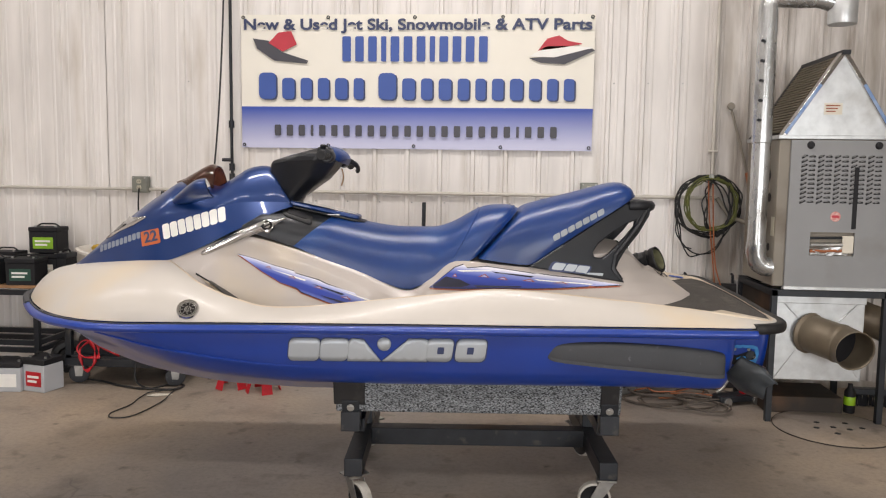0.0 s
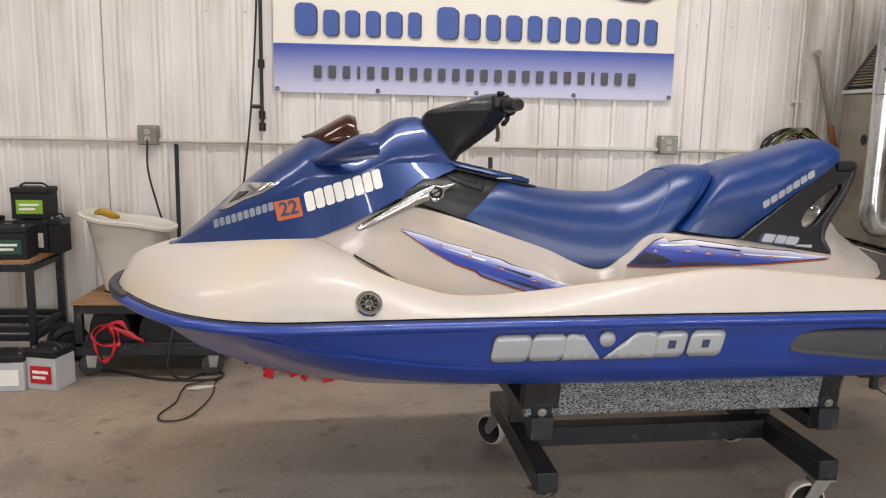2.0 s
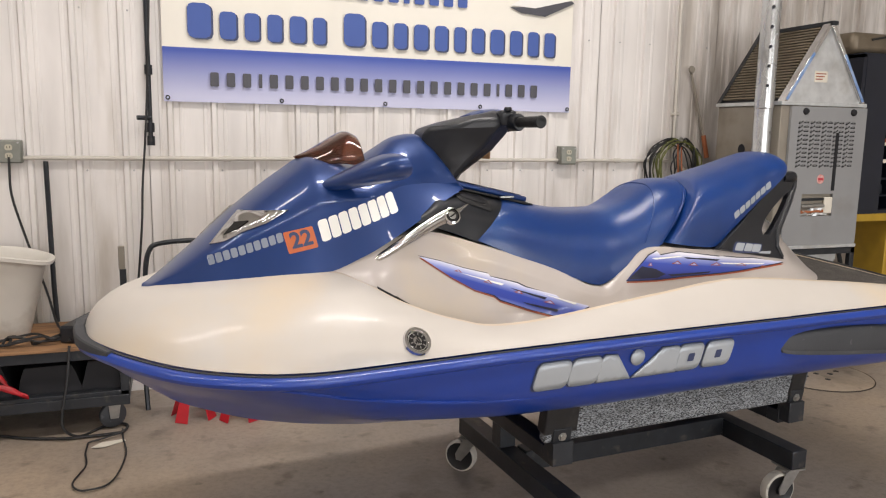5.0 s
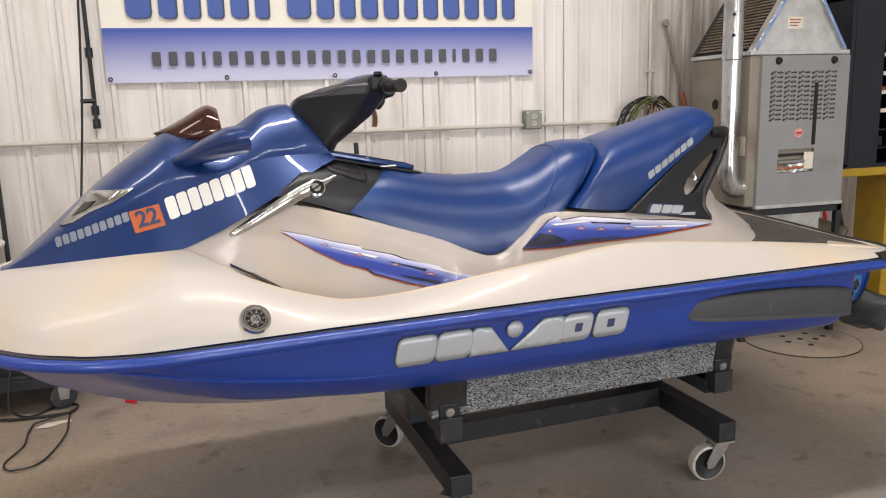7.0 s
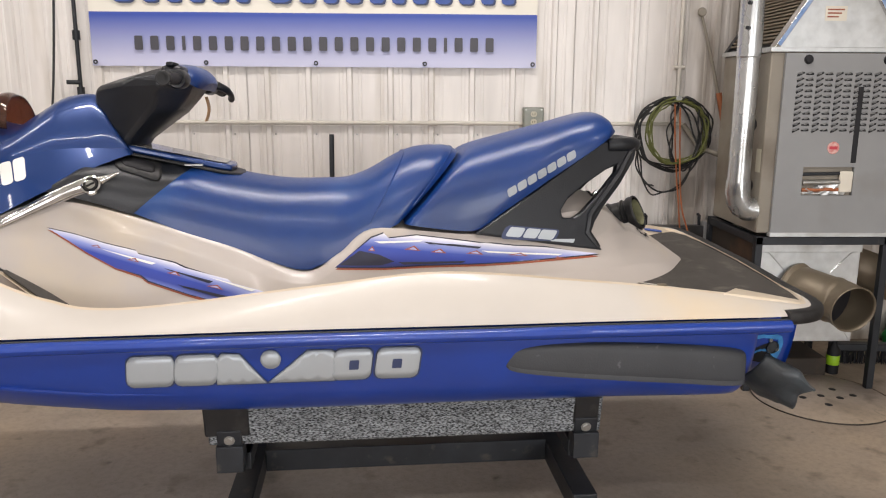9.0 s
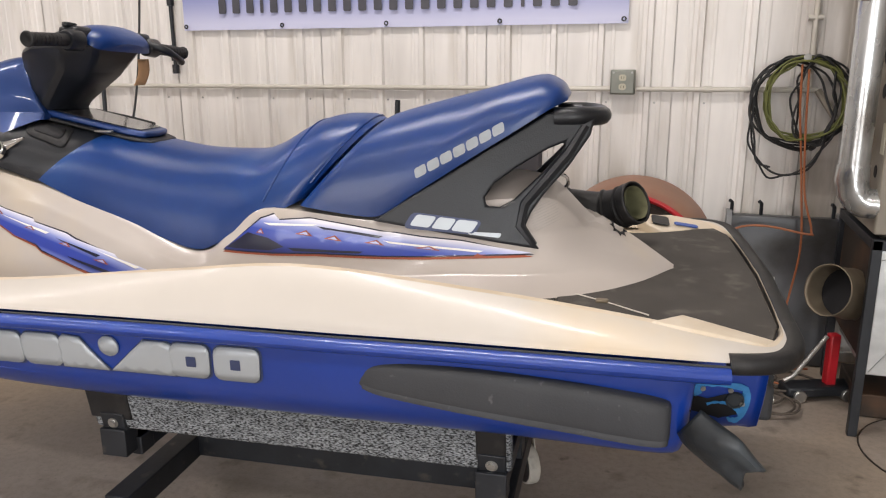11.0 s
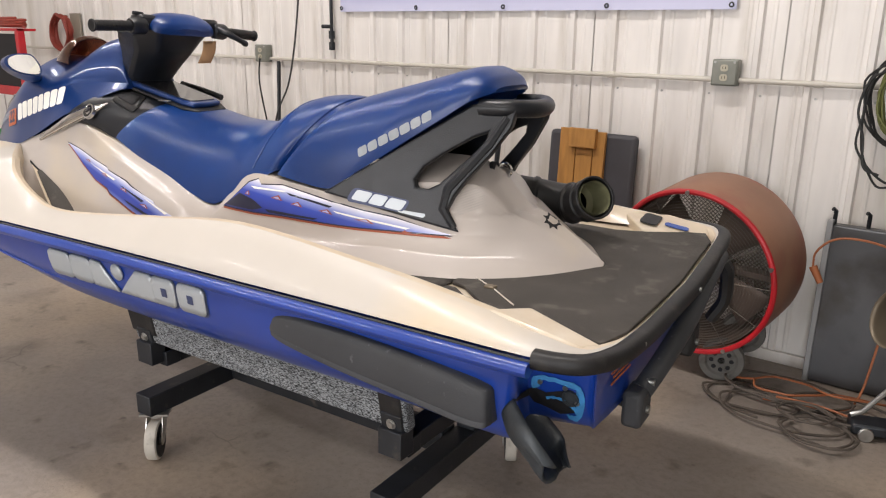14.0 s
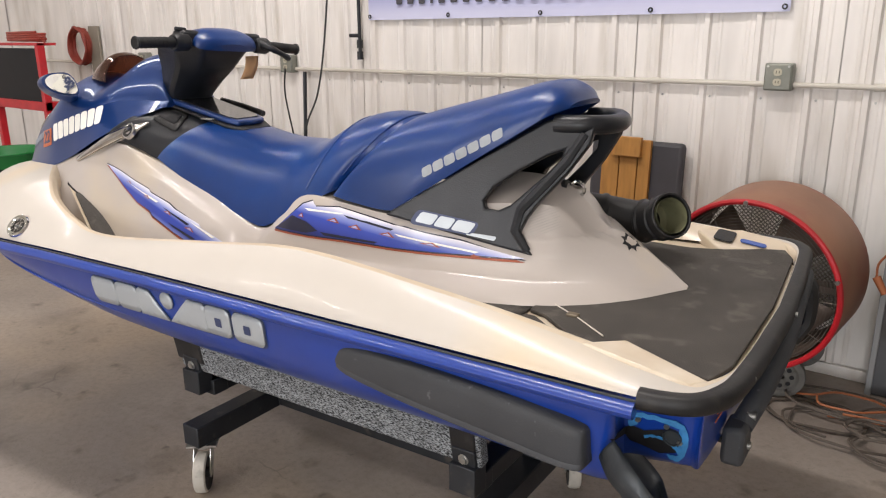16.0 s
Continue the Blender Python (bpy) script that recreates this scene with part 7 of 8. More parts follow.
for wheel_at in ((1.087, 5.045, 0.098), (1.10, 5.30, 0.150)):
    r, c = 0.097, FAN_INV @ pose(*wheel_at, 90, 0, 16)
    bm = bmesh.new()
    lathe(bm, [(0.015, -0.02), (0.06, -0.018), (0.07, -0.026), (r - 0.004, -0.026), (r, -0.018), (r, 0.018), (r - 0.004, 0.026), (0.07, 0.026), (0.06, 0.018), (0.015, 0.02)], c, 30)
    w = part("wheel", bm, M_WHEEL, fan, "grey wheel with round holes")
    bm = bmesh.new()
    for k in range(8):
        a = 2 * math.pi * k / 8
        cyl(bm, c @ Vector((0.042 * math.cos(a), 0.042 * math.sin(a), 0.017)), c @ Vector((0.042 * math.cos(a), 0.042 * math.sin(a), 0.0205)), 0.010, seg=10)
    part("wheel_hole", bm, M_DARK, w)["kind"] = "stuff"
for foot, top in (((1.087, 5.045, 0.098), (1.03, 5.06, 0.16)), ((1.10, 5.30, 0.150), (1.05, 5.29, 0.22)), ((0.72, 5.02, 0.012), (0.76, 5.05, 0.19))):
    bm = bmesh.new()
    cyl(bm, FAN_INV @ Vector(foot), FAN_INV @ Vector(top), 0.014, seg=8)
    part("leg", bm, M_STEEL, fan)
for a in (0.28, 1.62, 2.6, -1.05):
    bm = bmesh.new()
    cyl(bm, (0.363 * math.cos(a), -0.012, 0.363 * math.sin(a)), (0.363 * math.cos(a), -0.024, 0.363 * math.sin(a)), 0.009, seg=8)
    part("bolt", bm, M_ZINC, fan)

# folded work stool boards behind the watercraft: pine boards on a padded dark creeper
crp = thing("creeper_board", "dark padded creeper leaning on the wall with pine boards nailed across", "creeper", pose(0.25, 5.3, 0, -3, 0, 0))
bm = bmesh.new()
box(bm, -0.24, 0.235, -0.03, 0.03, 0.0, 1.0)
part("pad", bm, mat("dark_vinyl_pad", rgb("46454a"), 0.6, vary=0.2, scale=6), crp, bevel=0.02)
for k, (a, b) in enumerate(((-0.165, -0.075), (-0.07, 0.02), (0.025, 0.085))):
    bm = bmesh.new()
    box(bm, a, b, -0.055, -0.031, 0.25, 1.015 - 0.004 * k)
    part("board", bm, M_WOOD, crp, bevel=0.003)
bm = bmesh.new()
box(bm, -0.10, 0.045, -0.085, -0.056, 0.925, 1.02)
part("batten", bm, M_WOOD, crp, bevel=0.003)

# heap of extension cords on the floor
rnd = random.Random(4)
HEAP = [(1.26, 4.93, 0.19, 0.13, 2.2), (1.40, 4.87, 0.24, 0.15, 1.6), (1.55, 4.76, 0.13, 0.11, 2.1), (1.36, 5.04, 0.27, 0.13, 1.5), (1.60, 4.98, 0.20, 0.12, 1.4), (1.49, 4.84, 0.10, 0.08, 1.8)]
for k, (cx, cy, rx, ry, turns) in enumerate(HEAP):
    pts = []
    for i in range(int(turns * 10)):
        a = 2 * math.pi * i / 10 + 1.3 * k
        pts.append((cx + rx * (1 + rnd.uniform(-0.10, 0.10)) * math.cos(a), min(5.3, cy + ry * (1 + rnd.uniform(-0.14, 0.14)) * math.sin(a)), 0.008 + 0.008 * k + rnd.uniform(0, 0.01)))
    cable("extension_cord", "dusty dark extension cord heaped on the concrete floor", pts, 0.0052, M_DUSTCORD, 60, "cable", "heaped cords")
for pts in ([(1.13, 5.06, 0.02), (1.22, 5.03, 0.05), (1.30, 5.10, 0.055), (1.42, 5.12, 0.05), (1.54, 5.05, 0.06), (1.66, 5.10, 0.05), (1.78, 5.20, 0.02)],
            [(1.24, 5.02, 0.06), (1.27, 4.95, 0.055), (1.38, 4.94, 0.06), (1.48, 5.02, 0.055), (1.56, 5.12, 0.04), (1.72, 5.16, 0.03)],
            [(1.36, 4.90, 0.06), (1.50, 4.93, 0.055), (1.62, 4.92, 0.05), (1.74, 4.96, 0.02)]):
    cable("extension_cord", "orange extension cord lying over the heaped cords", pts, 0.005, M_ORANGE, 50, "cable", "heaped cords")
cable("extension_cord", "dusty dark cord trailing across the concrete floor", [(1.0, 5.2, 0.012), (1.2, 5.05, 0.012), (1.5, 4.95, 0.02), (1.75, 4.98, 0.012), (1.95, 5.1, 0.012)], 0.008, M_DUSTCORD, 40, "cable", "heaped cords")

# red jack
jk = thing("floor_jack", "small red floor jack with a black base", "jack", pose(1.825, 4.95, 0, 0, 0, 20))
bm = bmesh.new()
box(bm, -0.022, 0.022, -0.022, 0.022, 0.06, 0.29)
part("post", bm, M_RED, jk, bevel=0.008)
bm = bmesh.new()
box(bm, -0.20, 0.10, -0.05, 0.05, 0.02, 0.065)
part("base", bm, M_STEEL, jk, bevel=0.01)
for x in (-0.15, 0.06):
    bm = bmesh.new()
    cyl(bm, (x, -0.062, 0.028), (x, 0.062, 0.028), 0.028, seg=14)
    part("wheel", bm, M_ZINC, jk, bevel=0.003)
bm = bmesh.new()
tube(bm, [(-0.03, 0, 0.28), (-0.16, 0, 0.10), (-0.20, 0, 0.08)], 0.010, 8)
part("lever", bm, M_ZINC, jk)

# round cover plate on the floor, and what lies round it
cov = thing("floor_cover", "round concrete-grey cover plate with holes lying on the floor", "cover", pose(2.19, 4.50, 0))
bm = bmesh.new()
lathe(bm, [(0.0, 0.008), (0.315, 0.008), (0.322, 0.004), (0.322, 0.0)], pose(0, 0, 0), 48)
part("plate", bm, M_CONCRETE, cov)
bm = bmesh.new()
tube(bm, [(0.324 * math.cos(a), 0.324 * math.sin(a), 0.003) for a in np.linspace(0, 2 * math.pi, 49)], 0.0035, 6)
part("rim", bm, M_RUSTSTEEL, cov)
for x, y in ((-0.06, 0.08), (0.0, 0.0), (0.08, -0.03), (-0.10, -0.02), (-0.02, -0.11), (0.10, 0.08), (0.16, 0.0)):
    bm = bmesh.new()
    lathe(bm, [(0.0, 0.0093), (0.016, 0.0093), (0.018, 0.008)], pose(x, y, 0), 12)
    part("hole", bm, M_DARK, cov)
brm = thing("push_broom", "push broom head with stiff dark bristles beside the furnace", "broom", pose(2.80, 4.97, 0, 0, 0, -4))
bm = bmesh.new()
box(bm, -0.31, 0.31, -0.03, 0.03, 0.075, 0.115)
part("block", bm, M_STEEL, brm, bevel=0.006)
bm = bmesh.new()
rb = random.Random(7)
for k in range(360):
    x, y = rb.uniform(-0.30, 0.30), rb.uniform(-0.025, 0.025)
    cyl(bm, (x, y, 0.09), (x + rb.uniform(-0.01, 0.01), y + rb.uniform(-0.012, 0.004), 0.002), 0.0022, seg=4, caps=False)
part("bristle", bm, M_DARK, brm)["kind"] = "stuff"
bm = bmesh.new()
tube(bm, [(0.05, 0.02, 0.10), (0.12, 0.3, 0.9), (0.15, 0.42, 1.3)], 0.012, 8)
part("handle", bm, M_RED, brm, "red handle")
btl = thing("spray_bottle", "small dark bottle with a lime band on the floor", "bottle", pose(2.42, 4.83, 0))
bm = bmesh.new()
lathe(bm, [(0.0, 0.0), (0.03, 0.0), (0.032, 0.004), (0.032, 0.13), (0.014, 0.16), (0.014, 0.18), (0.0, 0.18)], pose(0, 0, 0), 18)
part("bottle_body", bm, M_DARK, btl)
bm = bmesh.new()
lathe(bm, [(0.0325, 0.05), (0.0335, 0.052), (0.0335, 0.10), (0.0325, 0.102)], pose(0, 0, 0), 18)
part("band", bm, mat("lime_label", rgb("9fcf2a"), 0.4, vary=0.1), btl)

# dark pole and a bag of rags in the corner behind the furnace
pole = thing("steel_pole", "long dark steel pole leaning against the cabinet stand", "pole")
bm = bmesh.new()
tube(bm, [(3.28, 5.22, 0.0), (3.10, 5.28, 0.7), (3.0, 5.33, 1.25)], 0.017, 8)
part("shaft", bm, M_STEEL, pole)
bag = thing("plastic_bag", "crumpled green and white plastic bag on the floor", "bag", pose(3.17, 5.33, 0))
for nm, mtl, z0, z1, r0, r1, seed in (("bag_body", M_GREEN, 0.0, 0.17, 0.16, 0.13, 5), ("bag_top", M_TUB, 0.165, 0.27, 0.128, 0.05, 9)):
    bm = bmesh.new()
    pts = []
    for a in np.linspace(0, 2 * math.pi, 28, endpoint=False):
        row = []
        for t in np.linspace(0, 1, 9):
            r = r0 + (r1 - r0) * t ** 1.5
            r *= 1 + 0.16 * noise.noise(Vector((2.5 * math.cos(a), 2.5 * math.sin(a), 4 * t + seed)))
            row.append((r * math.cos(a), 0.5 * r * math.sin(a), z0 + (z1 - z0) * t))
        row.append((0.0, 0.0, z1 + 0.004))
        pts.append(row)
    grid(bm, pts, close_u=True)
    part(nm, tidy(bm, 0.0005), mtl, bag)

# parts cabinet on a yellow stand beyond the furnace
cab = thing("parts_cabinet", "dark navy pigeon-hole parts cabinet on a yellow stand", "cabinet", pose(2.86, 4.98, 0))
bm = bmesh.new()
for a in ((0.0, 0.03, 0.0, 0.38, 0.95, 2.02), (0.0, 1.2, 0.36, 0.38, 0.95, 2.02), (0.0, 1.2, 0.0, 0.38, 0.94, 0.965), (0.0, 1.2, 0.0, 0.38, 2.0, 2.03), (1.17, 1.2, 0.0, 0.38, 0.95, 2.02), (0.03, 0.26, -0.003, 0.02, 0.965, 2.0)):
    bm = bmesh.new()
    box(bm, *a)
    part("panel", bm, M_NAVY, cab, smooth=False)
for k in range(8):
    bm = bmesh.new()
    box(bm, 0.26, 1.17, 0.01, 0.36, 1.06 + 0.118 * k, 1.068 + 0.118 * k)
    part("shelf", bm, M_NAVY, cab, smooth=False)
    if k in (2, 3, 4, 5):
        bm = bmesh.new()
        box(bm, 0.27, 0.52, 0.003, 0.009, 1.058 + 0.118 * k, 1.082 + 0.118 * k)
        part("label_strip", bm, M_PAPER, cab, "pale label strip", smooth=False)
for k in range(5):
    bm = bmesh.new()
    box(bm, 0.26 + 0.19 * k, 0.268 + 0.19 * k, 0.012, 0.36, 0.966, 2.0)
    part("divider", bm, M_NAVY, cab, smooth=False)
rc = random.Random(3)
for k in range(14):
    bm = bmesh.new()
    x, z = 0.29 + 0.19 * rc.randrange(4) + rc.uniform(0, 0.05), 1.069 + 0.118 * rc.randrange(7)
    box(bm, x, x + rc.uniform(0.05, 0.09), 0.08, 0.25, z, z + rc.uniform(0.03, 0.07), pose(0, 0, 0))
    part("stored_part", bm, rc.choice((M_STEEL, M_ZINC, M_DUSTCORD, M_RUST)), cab, bevel=0.006)
for x in (0.44, 1.1):
    bm = bmesh.new()
    box(bm, x - 0.035, x + 0.035, 0.03, 0.30, 0.0, 0.94)
    part("stand_leg", bm, M_YELLOW, cab, "yellow steel stand leg", bevel=0.006)
bm = bmesh.new()
box(bm, -0.02, 1.25, 0.0, 0.36, 0.885, 0.94)
part("stand_rail", bm, M_YELLOW, cab, bevel=0.006)
bx = thing("cardboard_case", "low dusty beige case lying on top of the parts cabinet", "case", pose(3.05, 5.15, 2.03))
bm = bmesh.new()
box(bm, -0.25, 0.3, -0.13, 0.13, 0, 0.14)
part("case_body", bm, M_BEIGE, bx, bevel=0.04)
bm = bmesh.new()
tube(bm, [(-0.1, -0.14, 0.09), (0.0, -0.17, 0.11), (0.14, -0.14, 0.10)], 0.008, 6)
part("strap", bm, M_CORD, bx)

# ---- bench end, by the bow ----
dol = thing("shop_cart", "low black steel shop cart with a plywood top and swivel casters", "cart")
X0, X1, Y0, Y1 = -2.57, -1.77, 4.80, 5.34
bm = bmesh.new()
box(bm, X0 - 0.01, X1 + 0.01, Y0 - 0.01, Y1, 0.415, 0.43)
part("plywood_top", bm, M_PLY, dol, "stained plywood top", bevel=0.003)
for a in ((X0, X1, Y0, Y0 + 0.03, 0.365, 0.414), (X0, X1, Y1 - 0.03, Y1, 0.365, 0.414), (X0, X0 + 0.03, Y0 + 0.03, Y1 - 0.03, 0.365, 0.414), (X1 - 0.03, X1, Y0 + 0.03, Y1 - 0.03, 0.365, 0.414)):
    bm = bmesh.new()
    box(bm, *a)
    part("top_rail", bm, M_STEEL, dol, bevel=0.003)
for x in (X0, X1 - 0.04):
    for y in (Y0, Y1 - 0.04):
        bm = bmesh.new()
        box(bm, x, x + 0.04, y, y + 0.04, 0.15, 0.365)
        part("post", bm, M_STEEL, dol, bevel=0.003)
bm = bmesh.new()
box(bm, X0, X1, Y0, Y1, 0.15, 0.205)
part("lower_deck", bm, M_STEEL, dol, bevel=0.004)
bm = bmesh.new()
box(bm, X0 + 0.04, X1 - 0.04, Y1 - 0.022, Y1 - 0.002, 0.205, 0.365)
part("back_panel", bm, M_STEEL, dol, bevel=0.003)
bm = bmesh.new()
box(bm, X0, X1, Y0 - 0.012, Y0 - 0.002, 0.135, 0.185)
part("front_rail", bm, M_STEEL, dol, bevel=0.003)
for x in (-2.515, -1.855):
    for y in (4.865, 5.27):
        bm = bmesh.new()
        lathe(bm, [(0.012, -0.02), (0.045, -0.02), (0.062, -0.012), (0.065, 0.0), (0.062, 0.012), (0.045, 0.02), (0.012, 0.02)], pose(x, y, 0.066, 90, 0, 25), 22)
        part("caster_wheel", bm, M_SPONSON, dol, "dark rubber caster wheel")
        bm = bmesh.new()
        q = pose(x, y, 0.066, 0, 0, 25)
        for s in (-1, 1):
            plate(bm, [(-0.022, -0.012), (0.018, -0.016), (0.035, 0.082), (-0.03, 0.082)], 0.003, q @ pose(0, s * 0.026, 0, 90, 0, 0))
        box(bm, -0.035, 0.04, -0.03, 0.03, 0.08, 0.085, q)
        part("caster_fork", bm, M_ZINC, dol)

tub = thing("plastic_tub", "dirty white plastic tub with a flared rim on the shop cart", "tub", pose(-2.365, 5.13, 0.43))
bm = bmesh.new()
pr = [(0.0, 0.005), (0.118, 0.005), (0.126, 0.0), (0.132, 0.02), (0.205, 0.375), (0.222, 0.392), (0.244, 0.398), (0.247, 0.414), (0.228, 0.420), (0.202, 0.39), (0.126, 0.025), (0.0, 0.02)]
pts = [[Vector((r * math.copysign(abs(math.cos(a)) ** 0.6, math.cos(a)) * 1.05, r * math.copysign(abs(math.sin(a)) ** 0.6, math.sin(a)) * 0.72, h + (0.045 * -math.cos(a) if h > 0.3 else 0))) for r, h in pr] for a in np.linspace(0, 2 * math.pi, 48, endpoint=False)]
grid(bm, pts, close_u=True)
tidy(bm, 0.0003)
part("tub_shell", bm, M_TUB, tub)
bm = bmesh.new()
tube(bm, smooth_path([(-0.19, 0.02, 0.445), (-0.15, 0.0, 0.455), (-0.10, 0.01, 0.435), (-0.07, 0.04, 0.42)], 14), [0.010 + 0.013 * math.sin(math.pi * (i + 1) / 15) for i in range(14)], 8)
tagged(part("yellow_glove", bm, M_YELLOW), "crumpled yellow rag lying over the tub rim", "rag").location = (-2.365, 5.13, 0.43)

strap = thing("tow_strap", "bright red webbing strap heaped on the lower deck of the cart", "strap")
bm = bmesh.new()
sp = smooth_path([(-2.20, 4.80, 0.21), (-2.26, 4.795, 0.25), (-2.33, 4.79, 0.325), (-2.40, 4.79, 0.30), (-2.46, 4.785, 0.24), (-2.45, 4.78, 0.16), (-2.42, 4.775, 0.105), (-2.36, 4.77, 0.15), (-2.35, 4.775, 0.24), (-2.39, 4.78, 0.31), (-2.34, 4.785, 0.29), (-2.33, 4.78, 0.21), (-2.41, 4.77, 0.20), (-2.47, 4.775, 0.25), (-2.41, 4.77, 0.31), (-2.30, 4.785, 0.27), (-2.22, 4.79, 0.225)], 110)
grid(bm, [[p + Vector((0.011 * math.sin(i * 0.35), -0.006, 0.011 * math.cos(i * 0.21))), p - Vector((0.011 * math.sin(i * 0.35), -0.004, 0.011 * math.cos(i * 0.21)))] for i, p in enumerate(sp)])
o = part("webbing", bm, M_RED, strap)
md = o.modifiers.new("wall", "SOLIDIFY")
md.thickness = 0.004
for k, (x, w, h) in enumerate(((-2.40, 0.24, 0.145), (-2.12, 0.28, 0.13), (-1.88, 0.2, 0.14))):
    b = thing("tool_bag", "black canvas tool bag on the lower deck of the cart", "bag", pose(x, 5.05, 0.205), "bags on the cart")
    bm = bmesh.new()
    box(bm, -w / 2, w / 2, -0.2, 0.18, 0, h)
    for v in bm.verts:
        if v.co.z > 0.05:
            v.co.x *= 0.7
    bmesh.ops.subdivide_edges(bm, edges=bm.edges[:], cuts=3, use_grid_fill=True)
    for v in bm.verts:
        v.co += 0.012 * Vector((noise.noise(v.co * 14), noise.noise(v.co * 14 + Vector((5, 0, 0))), 0.4 * noise.noise(v.co * 12)))
        v.co.z = max(0.0, v.co.z)
    part("bag_body", bm, M_DARK, b)
# tangle of leads on the cart's top
for k in range(4):
    rk = random.Random(20 + k)
    pts = [(-2.42 + 0.055 * i + rk.uniform(-0.05, 0.05), 4.90 + rk.uniform(-0.05, 0.10), 0.437 + rk.uniform(0, 0.035)) for i in range(8)]
    cable("jumper_lead", "black lead tangled on the plywood cart top", pts, 0.006, M_CORD, 50, "cable", "leads on the cart")
cs = thing("tool_case", "black plastic tool case on the shop cart", "case", pose(-1.93, 5.02, 0.43, 0, 0, -20))
bm = bmesh.new()
box(bm, -0.09, 0.10, -0.17, 0.17, 0, 0.085)
part("case_body", bm, M_BLACK, cs, bevel=0.012)
bm = bmesh.new()
box(bm, 0.02, 0.16, -0.05, 0.12, 0.085, 0.13)
part("case_lid", bm, M_SPONSON, cs, bevel=0.012)
lv = thing("steel_lever", "upright black lever with a taped top standing on the cart", "tool", pose(-1.80, 5.22, 0.43))
bm = bmesh.new()
box(bm, -0.016, 0.016, -0.01, 0.01, 0, 0.29)
part("bar", bm, M_STEEL, lv, bevel=0.002)
bm = bmesh.new()
box(bm, -0.019, 0.012, -0.013, 0.013, 0.29, 0.41)
part("taped_top", bm, M_TAUPE, lv, bevel=0.003)
tr = thing("hand_truck", "black tubular handle of a hand truck leaning on the wall", "hand truck")
bm = bmesh.new()
tube(bm, smooth_path([(-1.70, 5.14, 0.43), (-1.69, 5.17, 0.70), (-1.67, 5.19, 0.81), (-1.62, 5.20, 0.85), (-1.45, 5.20, 0.862), (-1.30, 5.20, 0.862), (-1.25, 5.2, 0.81), (-1.25, 5.16, 0.5), (-1.25, 5.1, 0.0)], 50), 0.013, 8)
part("frame", bm, M_STEEL, tr)
bm = bmesh.new()
tube(bm, [(-1.70, 5.14, 0.44), (-1.71, 5.1, 0.2), (-1.70, 5.06, 0.0)], 0.013, 8)
part("leg", bm, M_STEEL, tr)

# jack stands
def jack_stand(x, y, turn):
    t = thing("jack_stand", "red steel jack stand on the concrete floor", "jack stand", pose(x, y, 0, 0, 0, turn), "jack stands")
    for k in range(4):
        a = math.pi / 4 + k * math.pi / 2
        bm = bmesh.new()
        lo, hi = Vector((0.105 * math.cos(a), 0.105 * math.sin(a), 0)), Vector((0.025 * math.cos(a), 0.025 * math.sin(a), 0.24))
        side = Vector((-math.sin(a), math.cos(a), 0))
        bot = [lo + side * 0.035, lo - side * 0.035, hi - side * 0.022, hi + side * 0.022]
        nrm = Vector((math.cos(a), math.sin(a), 0.3)).normalized() * 0.006
        v0 = [bm.verts.new(p) for p in bot]
        v1 = [bm.verts.new(p + nrm) for p in bot]
        bm.faces.new(v0[::-1])
        bm.faces.new(v1)
        for i in range(4):
            bm.faces.new((v0[i], v0[(i + 1) % 4], v1[(i + 1) % 4], v1[i]))
        part("leg", bm, M_RED, t, bevel=0.002)
    bm = bmesh.new()
    cyl(bm, (0, 0, 0.2), (0, 0, 0.33), 0.022, seg=14)
    part("post", bm, M_STEEL, t)
    bm = bmesh.new()
    box(bm, -0.045, 0.045, -0.022, 0.022, 0.33, 0.35)
    part("saddle", bm, M_STEEL, t, bevel=0.004)


jack_stand(-1.48, 4.90, 10)
jack_stand(-1.25, 4.83, -14)

# metal table with batteries
tab = thing("steel_table", "rusty steel-framed table with a worn wooden top", "table", pose(0, 0, 0))
TX0, TX1, TY0, TY1 = -3.75, -2.84, 4.94, 5.36
bm = bmesh.new()
box(bm, TX0, TX1, TY0, TY1, 0.612, 0.632)
part("tabletop", bm, M_PLY, tab, bevel=0.003)
for x in (TX0, TX1 - 0.035):
    for y in (TY0, TY1 - 0.035):
        bm = bmesh.new()
        box(bm, x, x + 0.035, y, y + 0.035, 0, 0.61)
        part("leg", bm, M_STEEL, tab, bevel=0.002)
for z in (0.565, 0.22, 0.17):
    for a in ((TX0 + 0.035, TX1 - 0.035, TY0 + 0.005, TY0 + 0.03), (TX0 + 0.035, TX1 - 0.035, TY1 - 0.03, TY1 - 0.005), (TX1 - 0.03, TX1 - 0.005, TY0 + 0.035, TY1 - 0.035)):
        bm = bmesh.new()
        box(bm, *a, z, z + 0.035)
        part("rail", bm, M_STEEL, tab, bevel=0.002)


